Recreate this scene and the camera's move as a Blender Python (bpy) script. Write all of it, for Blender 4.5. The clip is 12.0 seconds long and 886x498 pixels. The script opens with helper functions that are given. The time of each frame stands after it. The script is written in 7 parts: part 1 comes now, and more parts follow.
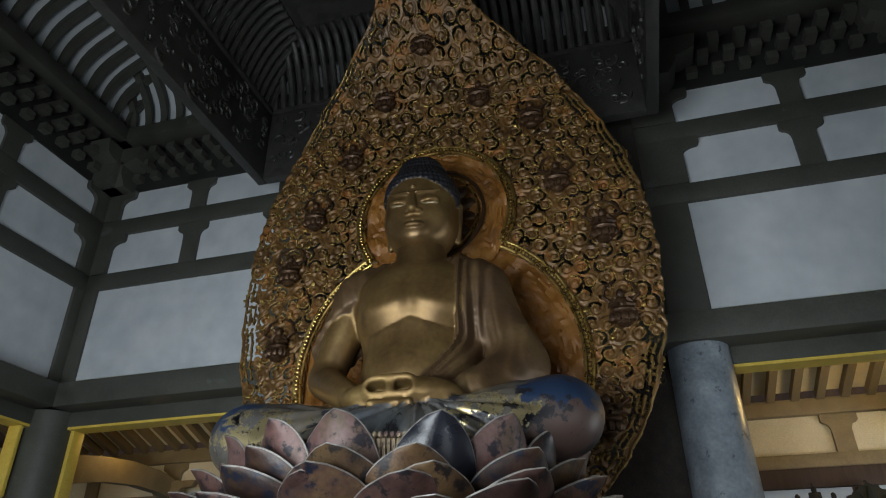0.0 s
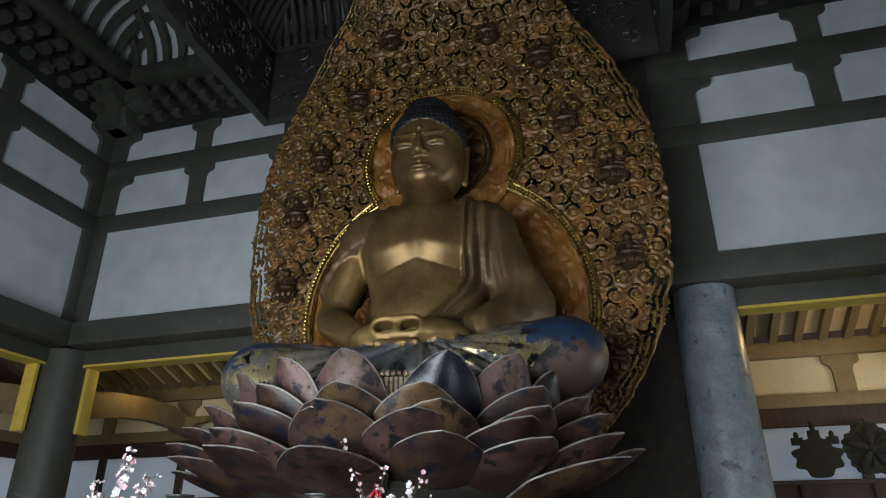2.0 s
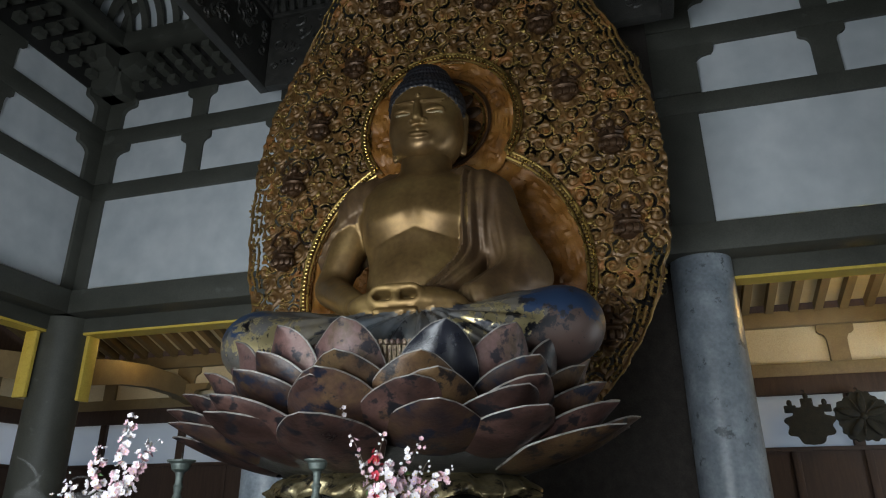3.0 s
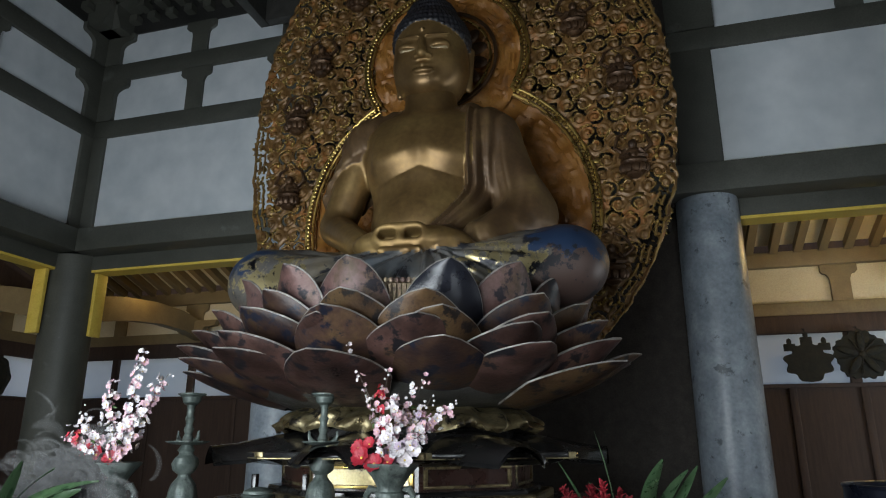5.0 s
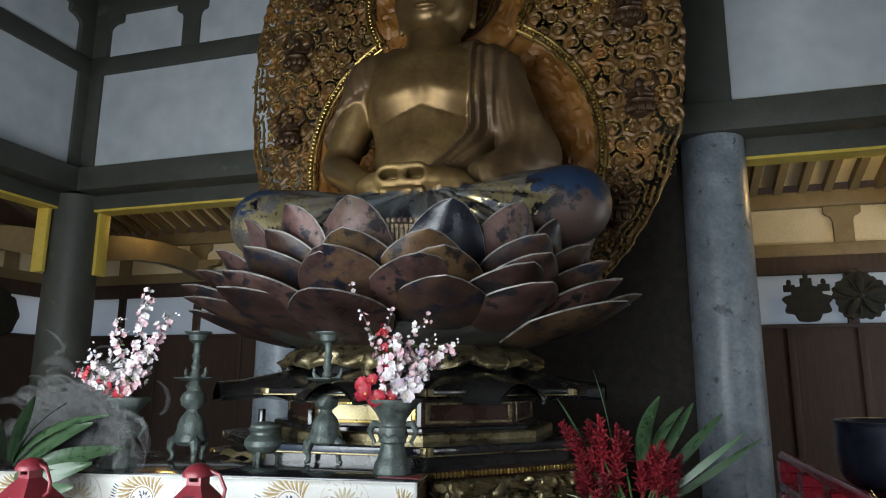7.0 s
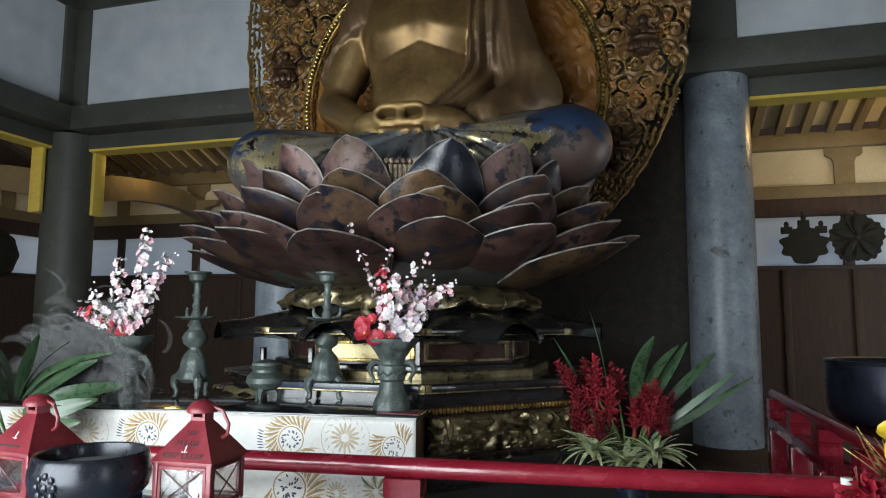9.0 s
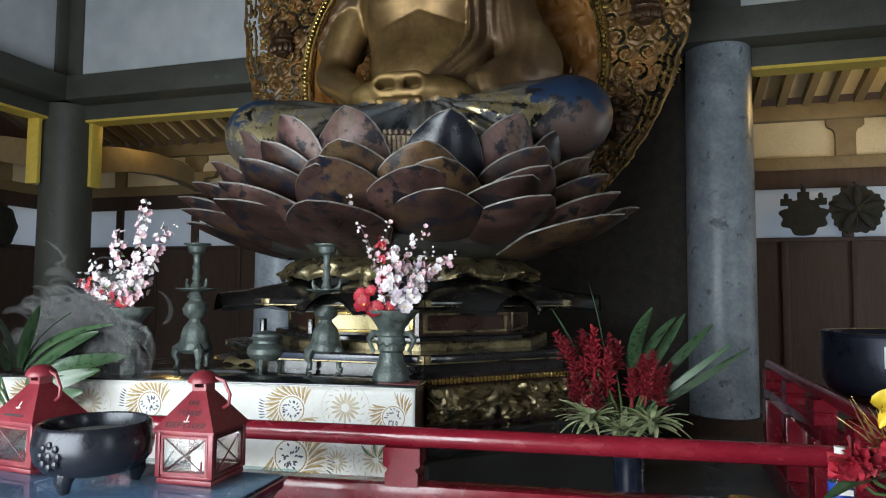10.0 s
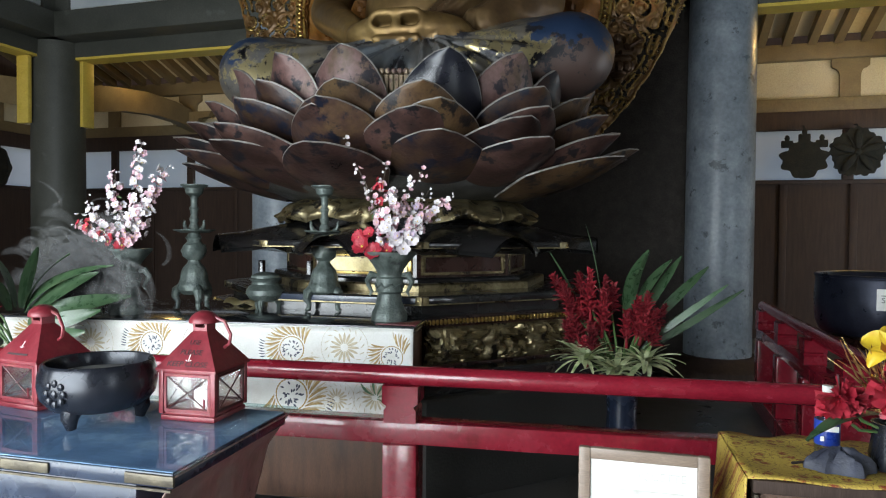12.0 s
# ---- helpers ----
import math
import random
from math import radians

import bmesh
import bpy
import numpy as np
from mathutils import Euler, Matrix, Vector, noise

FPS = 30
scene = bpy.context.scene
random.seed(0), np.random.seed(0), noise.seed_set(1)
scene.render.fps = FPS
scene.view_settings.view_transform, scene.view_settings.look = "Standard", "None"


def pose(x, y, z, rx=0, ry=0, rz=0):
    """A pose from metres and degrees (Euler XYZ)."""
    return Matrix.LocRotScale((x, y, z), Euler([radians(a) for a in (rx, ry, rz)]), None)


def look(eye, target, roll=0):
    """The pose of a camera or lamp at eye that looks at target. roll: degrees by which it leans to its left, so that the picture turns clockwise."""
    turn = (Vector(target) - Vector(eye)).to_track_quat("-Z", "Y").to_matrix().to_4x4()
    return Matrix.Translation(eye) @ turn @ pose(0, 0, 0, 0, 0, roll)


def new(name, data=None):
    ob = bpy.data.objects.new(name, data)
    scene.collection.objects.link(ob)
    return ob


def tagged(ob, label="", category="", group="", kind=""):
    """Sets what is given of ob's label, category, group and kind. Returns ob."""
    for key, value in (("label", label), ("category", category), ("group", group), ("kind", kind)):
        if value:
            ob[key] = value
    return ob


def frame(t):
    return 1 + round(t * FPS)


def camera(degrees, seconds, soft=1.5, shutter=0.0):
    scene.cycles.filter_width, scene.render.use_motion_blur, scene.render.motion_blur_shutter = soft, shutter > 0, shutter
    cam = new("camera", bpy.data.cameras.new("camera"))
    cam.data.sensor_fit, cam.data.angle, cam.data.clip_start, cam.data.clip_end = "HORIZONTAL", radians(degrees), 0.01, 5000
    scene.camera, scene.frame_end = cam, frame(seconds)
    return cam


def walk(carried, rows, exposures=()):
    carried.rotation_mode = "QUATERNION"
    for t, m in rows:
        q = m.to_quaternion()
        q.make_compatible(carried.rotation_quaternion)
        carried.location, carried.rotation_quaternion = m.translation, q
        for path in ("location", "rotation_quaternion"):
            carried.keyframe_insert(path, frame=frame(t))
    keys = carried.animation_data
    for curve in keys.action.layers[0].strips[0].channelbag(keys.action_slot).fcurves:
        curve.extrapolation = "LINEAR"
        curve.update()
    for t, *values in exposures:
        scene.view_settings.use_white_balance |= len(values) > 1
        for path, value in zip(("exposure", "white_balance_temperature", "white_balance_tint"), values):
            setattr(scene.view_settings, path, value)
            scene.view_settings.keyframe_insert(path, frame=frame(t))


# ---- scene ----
# ---- camera: standing still, tilting down from the halo to the altar ----
EYE = 1.5
cam = camera(67.2, 12.0, soft=1.1)
TILT = [
    (0.0, 119.036, 0.648, 15.672), (0.5, 117.846, 0.640, 15.73), (1.0, 116.608, 0.553, 15.881), (1.5, 115.393, 0.418, 16.052),
    (2.0, 114.068, 0.32, 16.133), (2.5, 112.733, 0.266, 16.1), (3.0, 111.417, 0.225, 15.939), (5.0, 106.187, -0.055, 16.265),
    (5.5, 104.874, -0.129, 16.326), (6.0, 103.6, -0.208, 16.291), (6.5, 102.349, -0.226, 16.376), (7.0, 101.081, -0.254, 16.417),
    (9.0, 96.022, -0.373, 16.262), (9.5, 94.82, -0.386, 16.242), (10.0, 93.596, -0.388, 16.192), (10.5, 92.291, -0.466, 16.111),
    (11.0, 91.032, -0.498, 16.076), (11.5, 89.839, -0.507, 16.002), (12.0, 88.617, -0.508, 16.005),
]
walk(cam, [(t, pose(0, 0, EYE, rx, ry, rz)) for t, rx, ry, rz in TILT],
     exposures=[(0.0, -0.04, 6500, 10), (6.0, -0.10, 6500, 10), (9.0, -0.02, 6500, 10), (12.0, 0.04, 6500, 10)])

# ---- plan (metres): the hall's back wall runs along x at y = WY ----
CX = -1.745                      # axis of the statue
WY = 7.6                         # inner wall line at the back
COLS = (-7.87, -4.35, 0.86, 4.38)
WX0, WX1 = COLS[0], COLS[3]
OY = 10.6                        # outer wall behind the aisle
OX0, OX1 = -11.0, 7.5
FY = -1.2                        # front wall, behind the camera

# ---- light ----
world = bpy.data.worlds.new("sky")
scene.world = world
world.use_nodes = True
sky = world.node_tree.nodes.new("ShaderNodeTexSky")
sky.sky_type, sky.sun_disc, sky.sun_elevation, sky.sun_rotation = "NISHITA", False, radians(48), radians(200)
world.node_tree.nodes["Background"].inputs[1].default_value = 0.1
world.node_tree.links.new(sky.outputs[0], world.node_tree.nodes["Background"].inputs[0])


def lamp(name, kind, m, power, colour, size=0.1, size_y=None, spread=None):
    d = bpy.data.lights.new(name, kind)
    d.energy, d.color = power, colour
    if kind == "AREA":
        d.shape, d.size, d.size_y = "RECTANGLE", size, size_y or size
        if spread:
            d.spread = radians(spread)
    elif kind == "SUN":
        d.angle = radians(size)
    else:
        d.shadow_soft_size = size
    ob = new(name, d)
    ob.matrix_world = m
    return ob


DAY = (0.86, 0.95, 1.0)
WARM = (1.0, 0.64, 0.20)
lamp("sun", "SUN", look((0, -10, 20), (-3, -4, 0)), 3.0, (1.0, 0.95, 0.88), 0.5)
# daylight in the wide entrance behind the camera
lamp("entrance_daylight", "AREA", look((-2.8, FY + 0.15, 1.5), (-2.2, 6.0, 1.4)), 400, DAY, 4.2, 2.4, 165)
# lamps in assumed, unseen aisle doors, added to brighten the right column and aisles
lamp("side_door_daylight", "AREA", look((5.85, FY + 0.15, 1.6), (1.2, 7.6, 1.8)), 130, DAY, 2.3, 2.6)
lamp("aisle_daylight_right", "AREA", look((OX1 - .1, 7.9, 1.35), (2.6, 10.4, 2.5)), 170, DAY, 2.0, 2.0)
lamp("aisle_daylight_left", "AREA", look((-9.4, FY + 0.2, 1.7), (-9.4, 10.0, 2.4)), 36, DAY, 2.0, 2.6)
# warm lamps over the aisles
for lx, ly, p in ((3.1, 8.7, 46), (-7.4, 8.75, 15), (-9.4, 6.2, 7), (-1.7, 8.6, 4)):
    lamp("aisle_lamp", "POINT", pose(lx, ly, 4.02), p, WARM, 0.12)

# ---- mesh builder ----


class Shape:
    def __init__(self):
        self.v, self.f, self.mi = [], [], []

    def add(self, vs, fs, m=None, mi=0):
        o = len(self.v)
        self.v += [tuple(m @ Vector(p)) for p in vs] if m is not None else [tuple(p) for p in vs]
        self.f += [tuple(i + o for i in q) for q in fs]
        self.mi += [mi] * len(fs)
        return self

    def box(self, x0, y0, z0, x1, y1, z1, m=None, b=0.0, mi=0):
        if b <= 0:
            vs = [(x, y, z) for z in (z0, z1) for y in (y0, y1) for x in (x0, x1)]
            return self.add(vs, [(0, 2, 3, 1), (4, 5, 7, 6), (0, 1, 5, 4), (2, 6, 7, 3), (0, 4, 6, 2), (1, 3, 7, 5)], m, mi)
        bm = bmesh.new()
        bmesh.ops.create_cube(bm, size=1)
        for w in bm.verts:
            w.co = ((x0 + x1) / 2 + w.co.x * (x1 - x0), (y0 + y1) / 2 + w.co.y * (y1 - y0), (z0 + z1) / 2 + w.co.z * (z1 - z0))
        bmesh.ops.bevel(bm, geom=list(bm.edges), offset=min(b, abs(x1 - x0) * .45, abs(y1 - y0) * .45, abs(z1 - z0) * .45), segments=2, affect="EDGES", profile=0.5)
        self.bm(bm, m, mi)
        return self

    def bm(self, bm, m=None, mi=0):
        bm.verts.index_update()
        self.add([w.co.copy() for w in bm.verts], [[w.index for w in q.verts] for q in bm.faces], m, mi)
        bm.free()

    def lathe(self, prof, n=24, m=None, mi=0, ang=None, flute=None):
        vs, fs = [], []
        for r, z in prof:
            for k in range(n):
                a = 2 * math.pi * k / n + (ang or 0)
                rr = r * (1 + (flute(a, z) if flute else 0))
                vs.append((rr * math.cos(a), rr * math.sin(a), z))
        for i in range(len(prof) - 1):
            for k in range(n):
                fs.append((i * n + k, i * n + (k + 1) % n, (i + 1) * n + (k + 1) % n, (i + 1) * n + k))
        if prof[0][0] > 1e-4:
            fs.append(tuple(range(n - 1, -1, -1)))
        if prof[-1][0] > 1e-4:
            fs.append(tuple((len(prof) - 1) * n + k for k in range(n)))
        return self.add(vs, fs, m, mi)

    def tube(self, pts, rad, n=8, m=None, mi=0, flat=1.0):
        pts = [Vector(p) for p in pts]
        rs = rad if isinstance(rad, (list, tuple)) else [rad] * len(pts)
        vs, fs = [], []
        side = None
        for i, p in enumerate(pts):
            d = (pts[min(i + 1, len(pts) - 1)] - pts[max(i - 1, 0)]).normalized()
            if side is None:
                side = d.orthogonal().normalized()
            side = (side - d * side.dot(d)).normalized()
            up = d.cross(side)
            for k in range(n):
                a = 2 * math.pi * k / n
                vs.append(p + (side * math.cos(a) + up * math.sin(a) * flat) * rs[i])
        for i in range(len(pts) - 1):
            for k in range(n):
                fs.append((i * n + k, i * n + (k + 1) % n, (i + 1) * n + (k + 1) % n, (i + 1) * n + k))
        fs.append(tuple(range(n - 1, -1, -1)))
        fs.append(tuple((len(pts) - 1) * n + k for k in range(n)))
        return self.add(vs, fs, m, mi)

    def prism(self, outline, d0, d1, m=None, mi=0):
        """outline in x, z; thickness along y from d0 to d1."""
        n = len(outline)
        vs = [(x, d0, z) for x, z in outline] + [(x, d1, z) for x, z in outline]
        fs = [tuple(range(n)), tuple(range(2 * n - 1, n - 1, -1))] + [(i, i + n, (i + 1) % n + n, (i + 1) % n) for i in range(n)]
        return self.add(vs, fs, m, mi)

    def grid(self, nu, nv, fn, m=None, mi=0, wrap=False):
        vs = [fn(i / nu, j / nv) for j in range(nv + 1) for i in range(nu + 1)]
        w = nu + 1
        return self.add(vs, [(j * w + i, j * w + i + 1, (j + 1) * w + i + 1, (j + 1) * w + i) for j in range(nv) for i in range(nu)], m, mi)

    def ball(self, c, r, n=10, k=6, m=None, mi=0):
        rx, ry, rz = r if isinstance(r, (tuple, list)) else (r, r, r)
        vs, fs = [(c[0], c[1], c[2] - rz)], []
        for j in range(1, k):
            a = math.pi * j / k - math.pi / 2
            vs += [(c[0] + rx * math.cos(a) * math.cos(2 * math.pi * i / n), c[1] + ry * math.cos(a) * math.sin(2 * math.pi * i / n), c[2] + rz * math.sin(a)) for i in range(n)]
        vs.append((c[0], c[1], c[2] + rz))
        for i in range(n):
            fs.append((0, 1 + (i + 1) % n, 1 + i))
            fs.append((len(vs) - 1, 1 + (k - 2) * n + i, 1 + (k - 2) * n + (i + 1) % n))
            for j in range(k - 2):
                fs.append((1 + j * n + i, 1 + j * n + (i + 1) % n, 1 + (j + 1) * n + (i + 1) % n, 1 + (j + 1) * n + i))
        return self.add(vs, fs, m, mi)

    def mesh(self, name, mats, smooth=35):
        me = bpy.data.meshes.new(name)
        me.from_pydata(self.v, [], self.f)
        for a in mats if isinstance(mats, (list, tuple)) else [mats]:
            me.materials.append(a)
        if any(self.mi):
            me.polygons.foreach_set("material_index", self.mi)
        if smooth:
            me.polygons.foreach_set("use_smooth", [True] * len(self.f))
            me.set_sharp_from_angle(angle=radians(smooth))
        me.update()
        return me


def thing(name, label, category, at=(0, 0, 0), rz=0, group="", kind=""):
    ob = new(name)
    ob.empty_display_size = 0.1
    ob.matrix_world = pose(*at, 0, 0, rz)
    return tagged(ob, label, category, group, kind)


def part(name, shape, material, parent, label="", smooth=35):
    ob = new(name, shape if isinstance(shape, bpy.types.Mesh) else shape.mesh(name, material, smooth))
    ob.parent = parent
    return tagged(ob, label)


def solid(name, shape, material, label, category, kind="", smooth=35, m=None, group=""):
    ob = new(name, shape.mesh(name, material, smooth))
    if m is not None:
        ob.matrix_world = m
    return tagged(ob, label, category, group, kind)


# ---- materials ----


def material(name, cols, rough=0.6, metal=0.0, scale=6.0, bump=0.15, fine=60.0, stain_or_glare=None, vary=0.0, stretch=(1, 1, 1), spec=0.5, coat=0.0, cover=0.5):
    """cols: two to four colours mixed by noise at two scales; stain: (colour, amount, scale)."""
    m = bpy.data.materials.new(name)
    m.use_nodes = True
    nt = m.node_tree
    N, L = nt.nodes, nt.links
    bs = N["Principled BSDF"]
    tc = N.new("ShaderNodeTexCoord")
    mp = N.new("ShaderNodeMapping")
    mp.inputs["Scale"].default_value = stretch
    L.new(tc.outputs["Object"], mp.inputs[0])
    vec = mp.outputs[0]
    if vary:
        info = N.new("ShaderNodeObjectInfo")
        ad = N.new("ShaderNodeVectorMath")
        ad.operation = "MULTIPLY_ADD"
        ad.inputs[1].default_value = (17, 23, 31)
        L.new(info.outputs["Random"], ad.inputs[0])
        L.new(vec, ad.inputs[2])
        vec = ad.outputs[0]
    n1 = N.new("ShaderNodeTexNoise")
    n1.inputs["Scale"].default_value, n1.inputs["Detail"].default_value, n1.inputs["Roughness"].default_value = scale, 6, 0.6
    L.new(vec, n1.inputs["Vector"])
    rp = N.new("ShaderNodeValToRGB")
    e = rp.color_ramp.elements
    k = len(cols)
    pos = [0.5 + (i / (k - 1) - 0.5) * 0.36 + (cover - .5) for i in range(k)] if k > 1 else [0]
    e[0].position, e[0].color = pos[0], (*cols[0], 1)
    e[1].position, e[1].color = pos[-1], (*cols[-1], 1)
    for i in range(1, k - 1):
        q = e.new(pos[i])
        q.color = (*cols[i], 1)
    L.new(n1.outputs["Fac"], rp.inputs[0])
    n2 = N.new("ShaderNodeTexNoise")
    n2.inputs["Scale"].default_value, n2.inputs["Detail"].default_value = fine, 4
    L.new(vec, n2.inputs["Vector"])
    mix = N.new("ShaderNodeMix")
    mix.data_type, mix.blend_type = "RGBA", "OVERLAY"
    mix.inputs[0].default_value = 0.35
    L.new(rp.outputs[0], mix.inputs[6])
    L.new(n2.outputs["Fac"], mix.inputs[7])
    col = mix.outputs[2]
    if vary:
        hs = N.new("ShaderNodeHueSaturation")
        mr = N.new("ShaderNodeMapRange")
        mr.inputs[3].default_value, mr.inputs[4].default_value = 1 - vary, 1 + vary
        L.new(info.outputs["Random"], mr.inputs[0])
        L.new(mr.outputs[0], hs.inputs["Value"])
        L.new(col, hs.inputs["Color"])
        col = hs.outputs[0]
    if stain_or_glare:
        n3 = N.new("ShaderNodeTexNoise")
        n3.inputs["Scale"].default_value, n3.inputs["Detail"].default_value, n3.inputs["Roughness"].default_value = stain_or_glare[2], 8, 0.65
        L.new(vec, n3.inputs["Vector"])
        r3 = N.new("ShaderNodeMapRange")
        r3.inputs[1].default_value, r3.inputs[2].default_value = 0.66 - 0.3 * stain_or_glare[1], 0.72 - 0.3 * stain_or_glare[1]
        L.new(n3.outputs["Fac"], r3.inputs[0])
        m3 = N.new("ShaderNodeMix")
        m3.data_type = "RGBA"
        L.new(r3.outputs[0], m3.inputs[0])
        L.new(col, m3.inputs[6])
        m3.inputs[7].default_value = (*stain_or_glare[0], 1)
        col = m3.outputs[2]
    L.new(col, bs.inputs["Base Color"])
    rr = N.new("ShaderNodeMapRange")
    rr.inputs[1].default_value, rr.inputs[2].default_value = 0.3, 0.7
    rr.inputs[3].default_value, rr.inputs[4].default_value = max(rough - 0.13, 0.02), min(rough + 0.13, 1)
    L.new(n1.outputs["Fac"], rr.inputs[0])
    L.new(rr.outputs[0], bs.inputs["Roughness"])
    bs.inputs["Metallic"].default_value = metal
    bs.inputs["Specular IOR Level"].default_value = spec
    bs.inputs["Coat Weight"].default_value = coat
    if bump:
        bp = N.new("ShaderNodeBump")
        bp.inputs["Strength"].default_value, bp.inputs["Distance"].default_value = bump, 0.01
        sm = N.new("ShaderNodeMath")
        L.new(n1.outputs["Fac"], sm.inputs[0])
        L.new(n2.outputs["Fac"], sm.inputs[1])
        L.new(sm.outputs[0], bp.inputs["Height"])
        L.new(bp.outputs[0], bs.inputs["Normal"])
    return m


def glass(name, colour=(1, 1, 1), rough=0.02, ior=1.45):
    m = bpy.data.materials.new(name)
    m.use_nodes = True
    b = m.node_tree.nodes["Principled BSDF"]
    b.inputs["Base Color"].default_value = (*colour, 1)
    b.inputs["Roughness"].default_value = rough
    b.inputs["Transmission Weight"].default_value = 1
    b.inputs["IOR"].default_value = ior
    return m


PLASTER = material("white_plaster", [(0.50, 0.54, 0.57), (0.57, 0.60, 0.63)], 0.85, scale=1.2, bump=0.02, fine=2.5)
BEAM = material("grey_green_timber", [(0.050, 0.051, 0.042), (0.078, 0.079, 0.066)], 0.6, scale=3, bump=0.12, stain_or_glare=((0.10, 0.104, 0.092), 0.1, 2))
COLUMN = material("blue_grey_painted_column", [(0.165, 0.195, 0.225), (0.245, 0.28, 0.32), (0.33, 0.37, 0.41)], 0.38, scale=3.0, bump=0.25, fine=26, stain_or_glare=((0.10, 0.115, 0.13), 0.22, 7))
DARKWOOD = material("dark_brown_wood", [(0.040, 0.026, 0.021), (0.066, 0.044, 0.035)], 0.7, scale=4, bump=0.15, stretch=(6, 6, 0.6), spec=0.2)
BLACKWOOD = material("black_lacquered_carving", [(0.022, 0.022, 0.020), (0.046, 0.044, 0.040)], 0.42, scale=9, bump=0.5, fine=70, stain_or_glare=((0.05, 0.05, 0.045), 0.12, 14))
TAN = material("ochre_painted_timber", [(0.145, 0.105, 0.050), (0.20, 0.15, 0.075)], 0.65, scale=4, bump=0.1)
YELLOW = material("yellow_edge_paint", [(0.58, 0.42, 0.06), (0.68, 0.50, 0.10)], 0.5, scale=6, bump=0.05)
CREAM = material("cream_panel", [(0.52, 0.45, 0.30), (0.60, 0.53, 0.37)], 0.8, scale=2, bump=0.05)
FLOOR = material("dark_stone_floor", [(0.05, 0.048, 0.045), (0.085, 0.08, 0.075)], 0.35, scale=2.5, bump=0.08)
BAYWOOD = material("dull_black_carving", [(0.038, 0.033, 0.030), (0.062, 0.054, 0.049)], 0.85, scale=9, bump=0.5, fine=70, spec=0.15)
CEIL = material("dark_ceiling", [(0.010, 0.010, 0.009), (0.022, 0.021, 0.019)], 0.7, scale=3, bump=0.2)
GROUND = material("gravel_ground", [(0.25, 0.23, 0.2), (0.35, 0.33, 0.3)], 0.9, scale=5, bump=0.4)

# paper panes that let daylight through
PANEPAPER = material("translucent_paper", [(0.70, 0.74, 0.78), (0.76, 0.80, 0.84)], 0.9, scale=1.5, bump=0, fine=3)
pn = PANEPAPER.node_tree
tl, mxs = pn.nodes.new("ShaderNodeBsdfTranslucent"), pn.nodes.new("ShaderNodeMixShader")
tl.inputs[0].default_value = (0.78, 0.84, 0.9, 1)
mxs.inputs[0].default_value = 0.6
pn.links.new(pn.nodes["Principled BSDF"].outputs[0], mxs.inputs[1])
pn.links.new(tl.outputs[0], mxs.inputs[2])
pn.links.new(mxs.outputs[0], pn.nodes["Material Output"].inputs[0])

# ---- structure: floor, ground, shell ----
solid("ground", Shape().box(-400, -400, -0.5, 400, 400, -0.16), GROUND, "pale gravel ground outside the hall", "ground", "structure")
solid("floor", Shape().box(OX0 - .3, FY - .3, -0.15, OX1 + .3, OY + .3, 0.0), FLOOR, "dark polished stone floor of the hall", "floor", "structure")
# front wall behind the camera, with the entrance and the two aisle doors open
s = Shape()
for a, b in ((OX0 - .3, -10.6), (-8.2, -5.0), (-0.05, 4.6), (7.1, OX1 + .3)):
    s.box(a, FY - .3, 0, b, FY, 3.4)
s.box(OX0 - .3, FY - .3, 3.4, OX1 + .3, FY, 11.2)
solid("wall_front", s, PLASTER, "white plastered entrance wall with open doorways", "wall", "structure")
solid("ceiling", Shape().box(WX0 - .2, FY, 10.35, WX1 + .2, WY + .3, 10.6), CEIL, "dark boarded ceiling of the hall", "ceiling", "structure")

ROWS_Z = ((4.58, 6.01), (6.28, 6.98), (7.26, 7.80))       # plaster bands of the upper wall


def strut_outline(w, z0, z1, flare=0.12):
    """a short post with a stepped, curved capital under the beam above."""
    h = w / 2
    rgt = [(h, z0), (h, z1 - .26)]
    for k in range(6):
        a = k / 5 * math.pi / 2
        rgt.append((h + (flare - .03) * (1 - math.cos(a)), z1 - .26 + .12 * math.sin(a)))
    rgt += [(h + flare, z1 - .11), (h + flare, z1)]
    return rgt + [(-x, z) for x, z in reversed(rgt)]


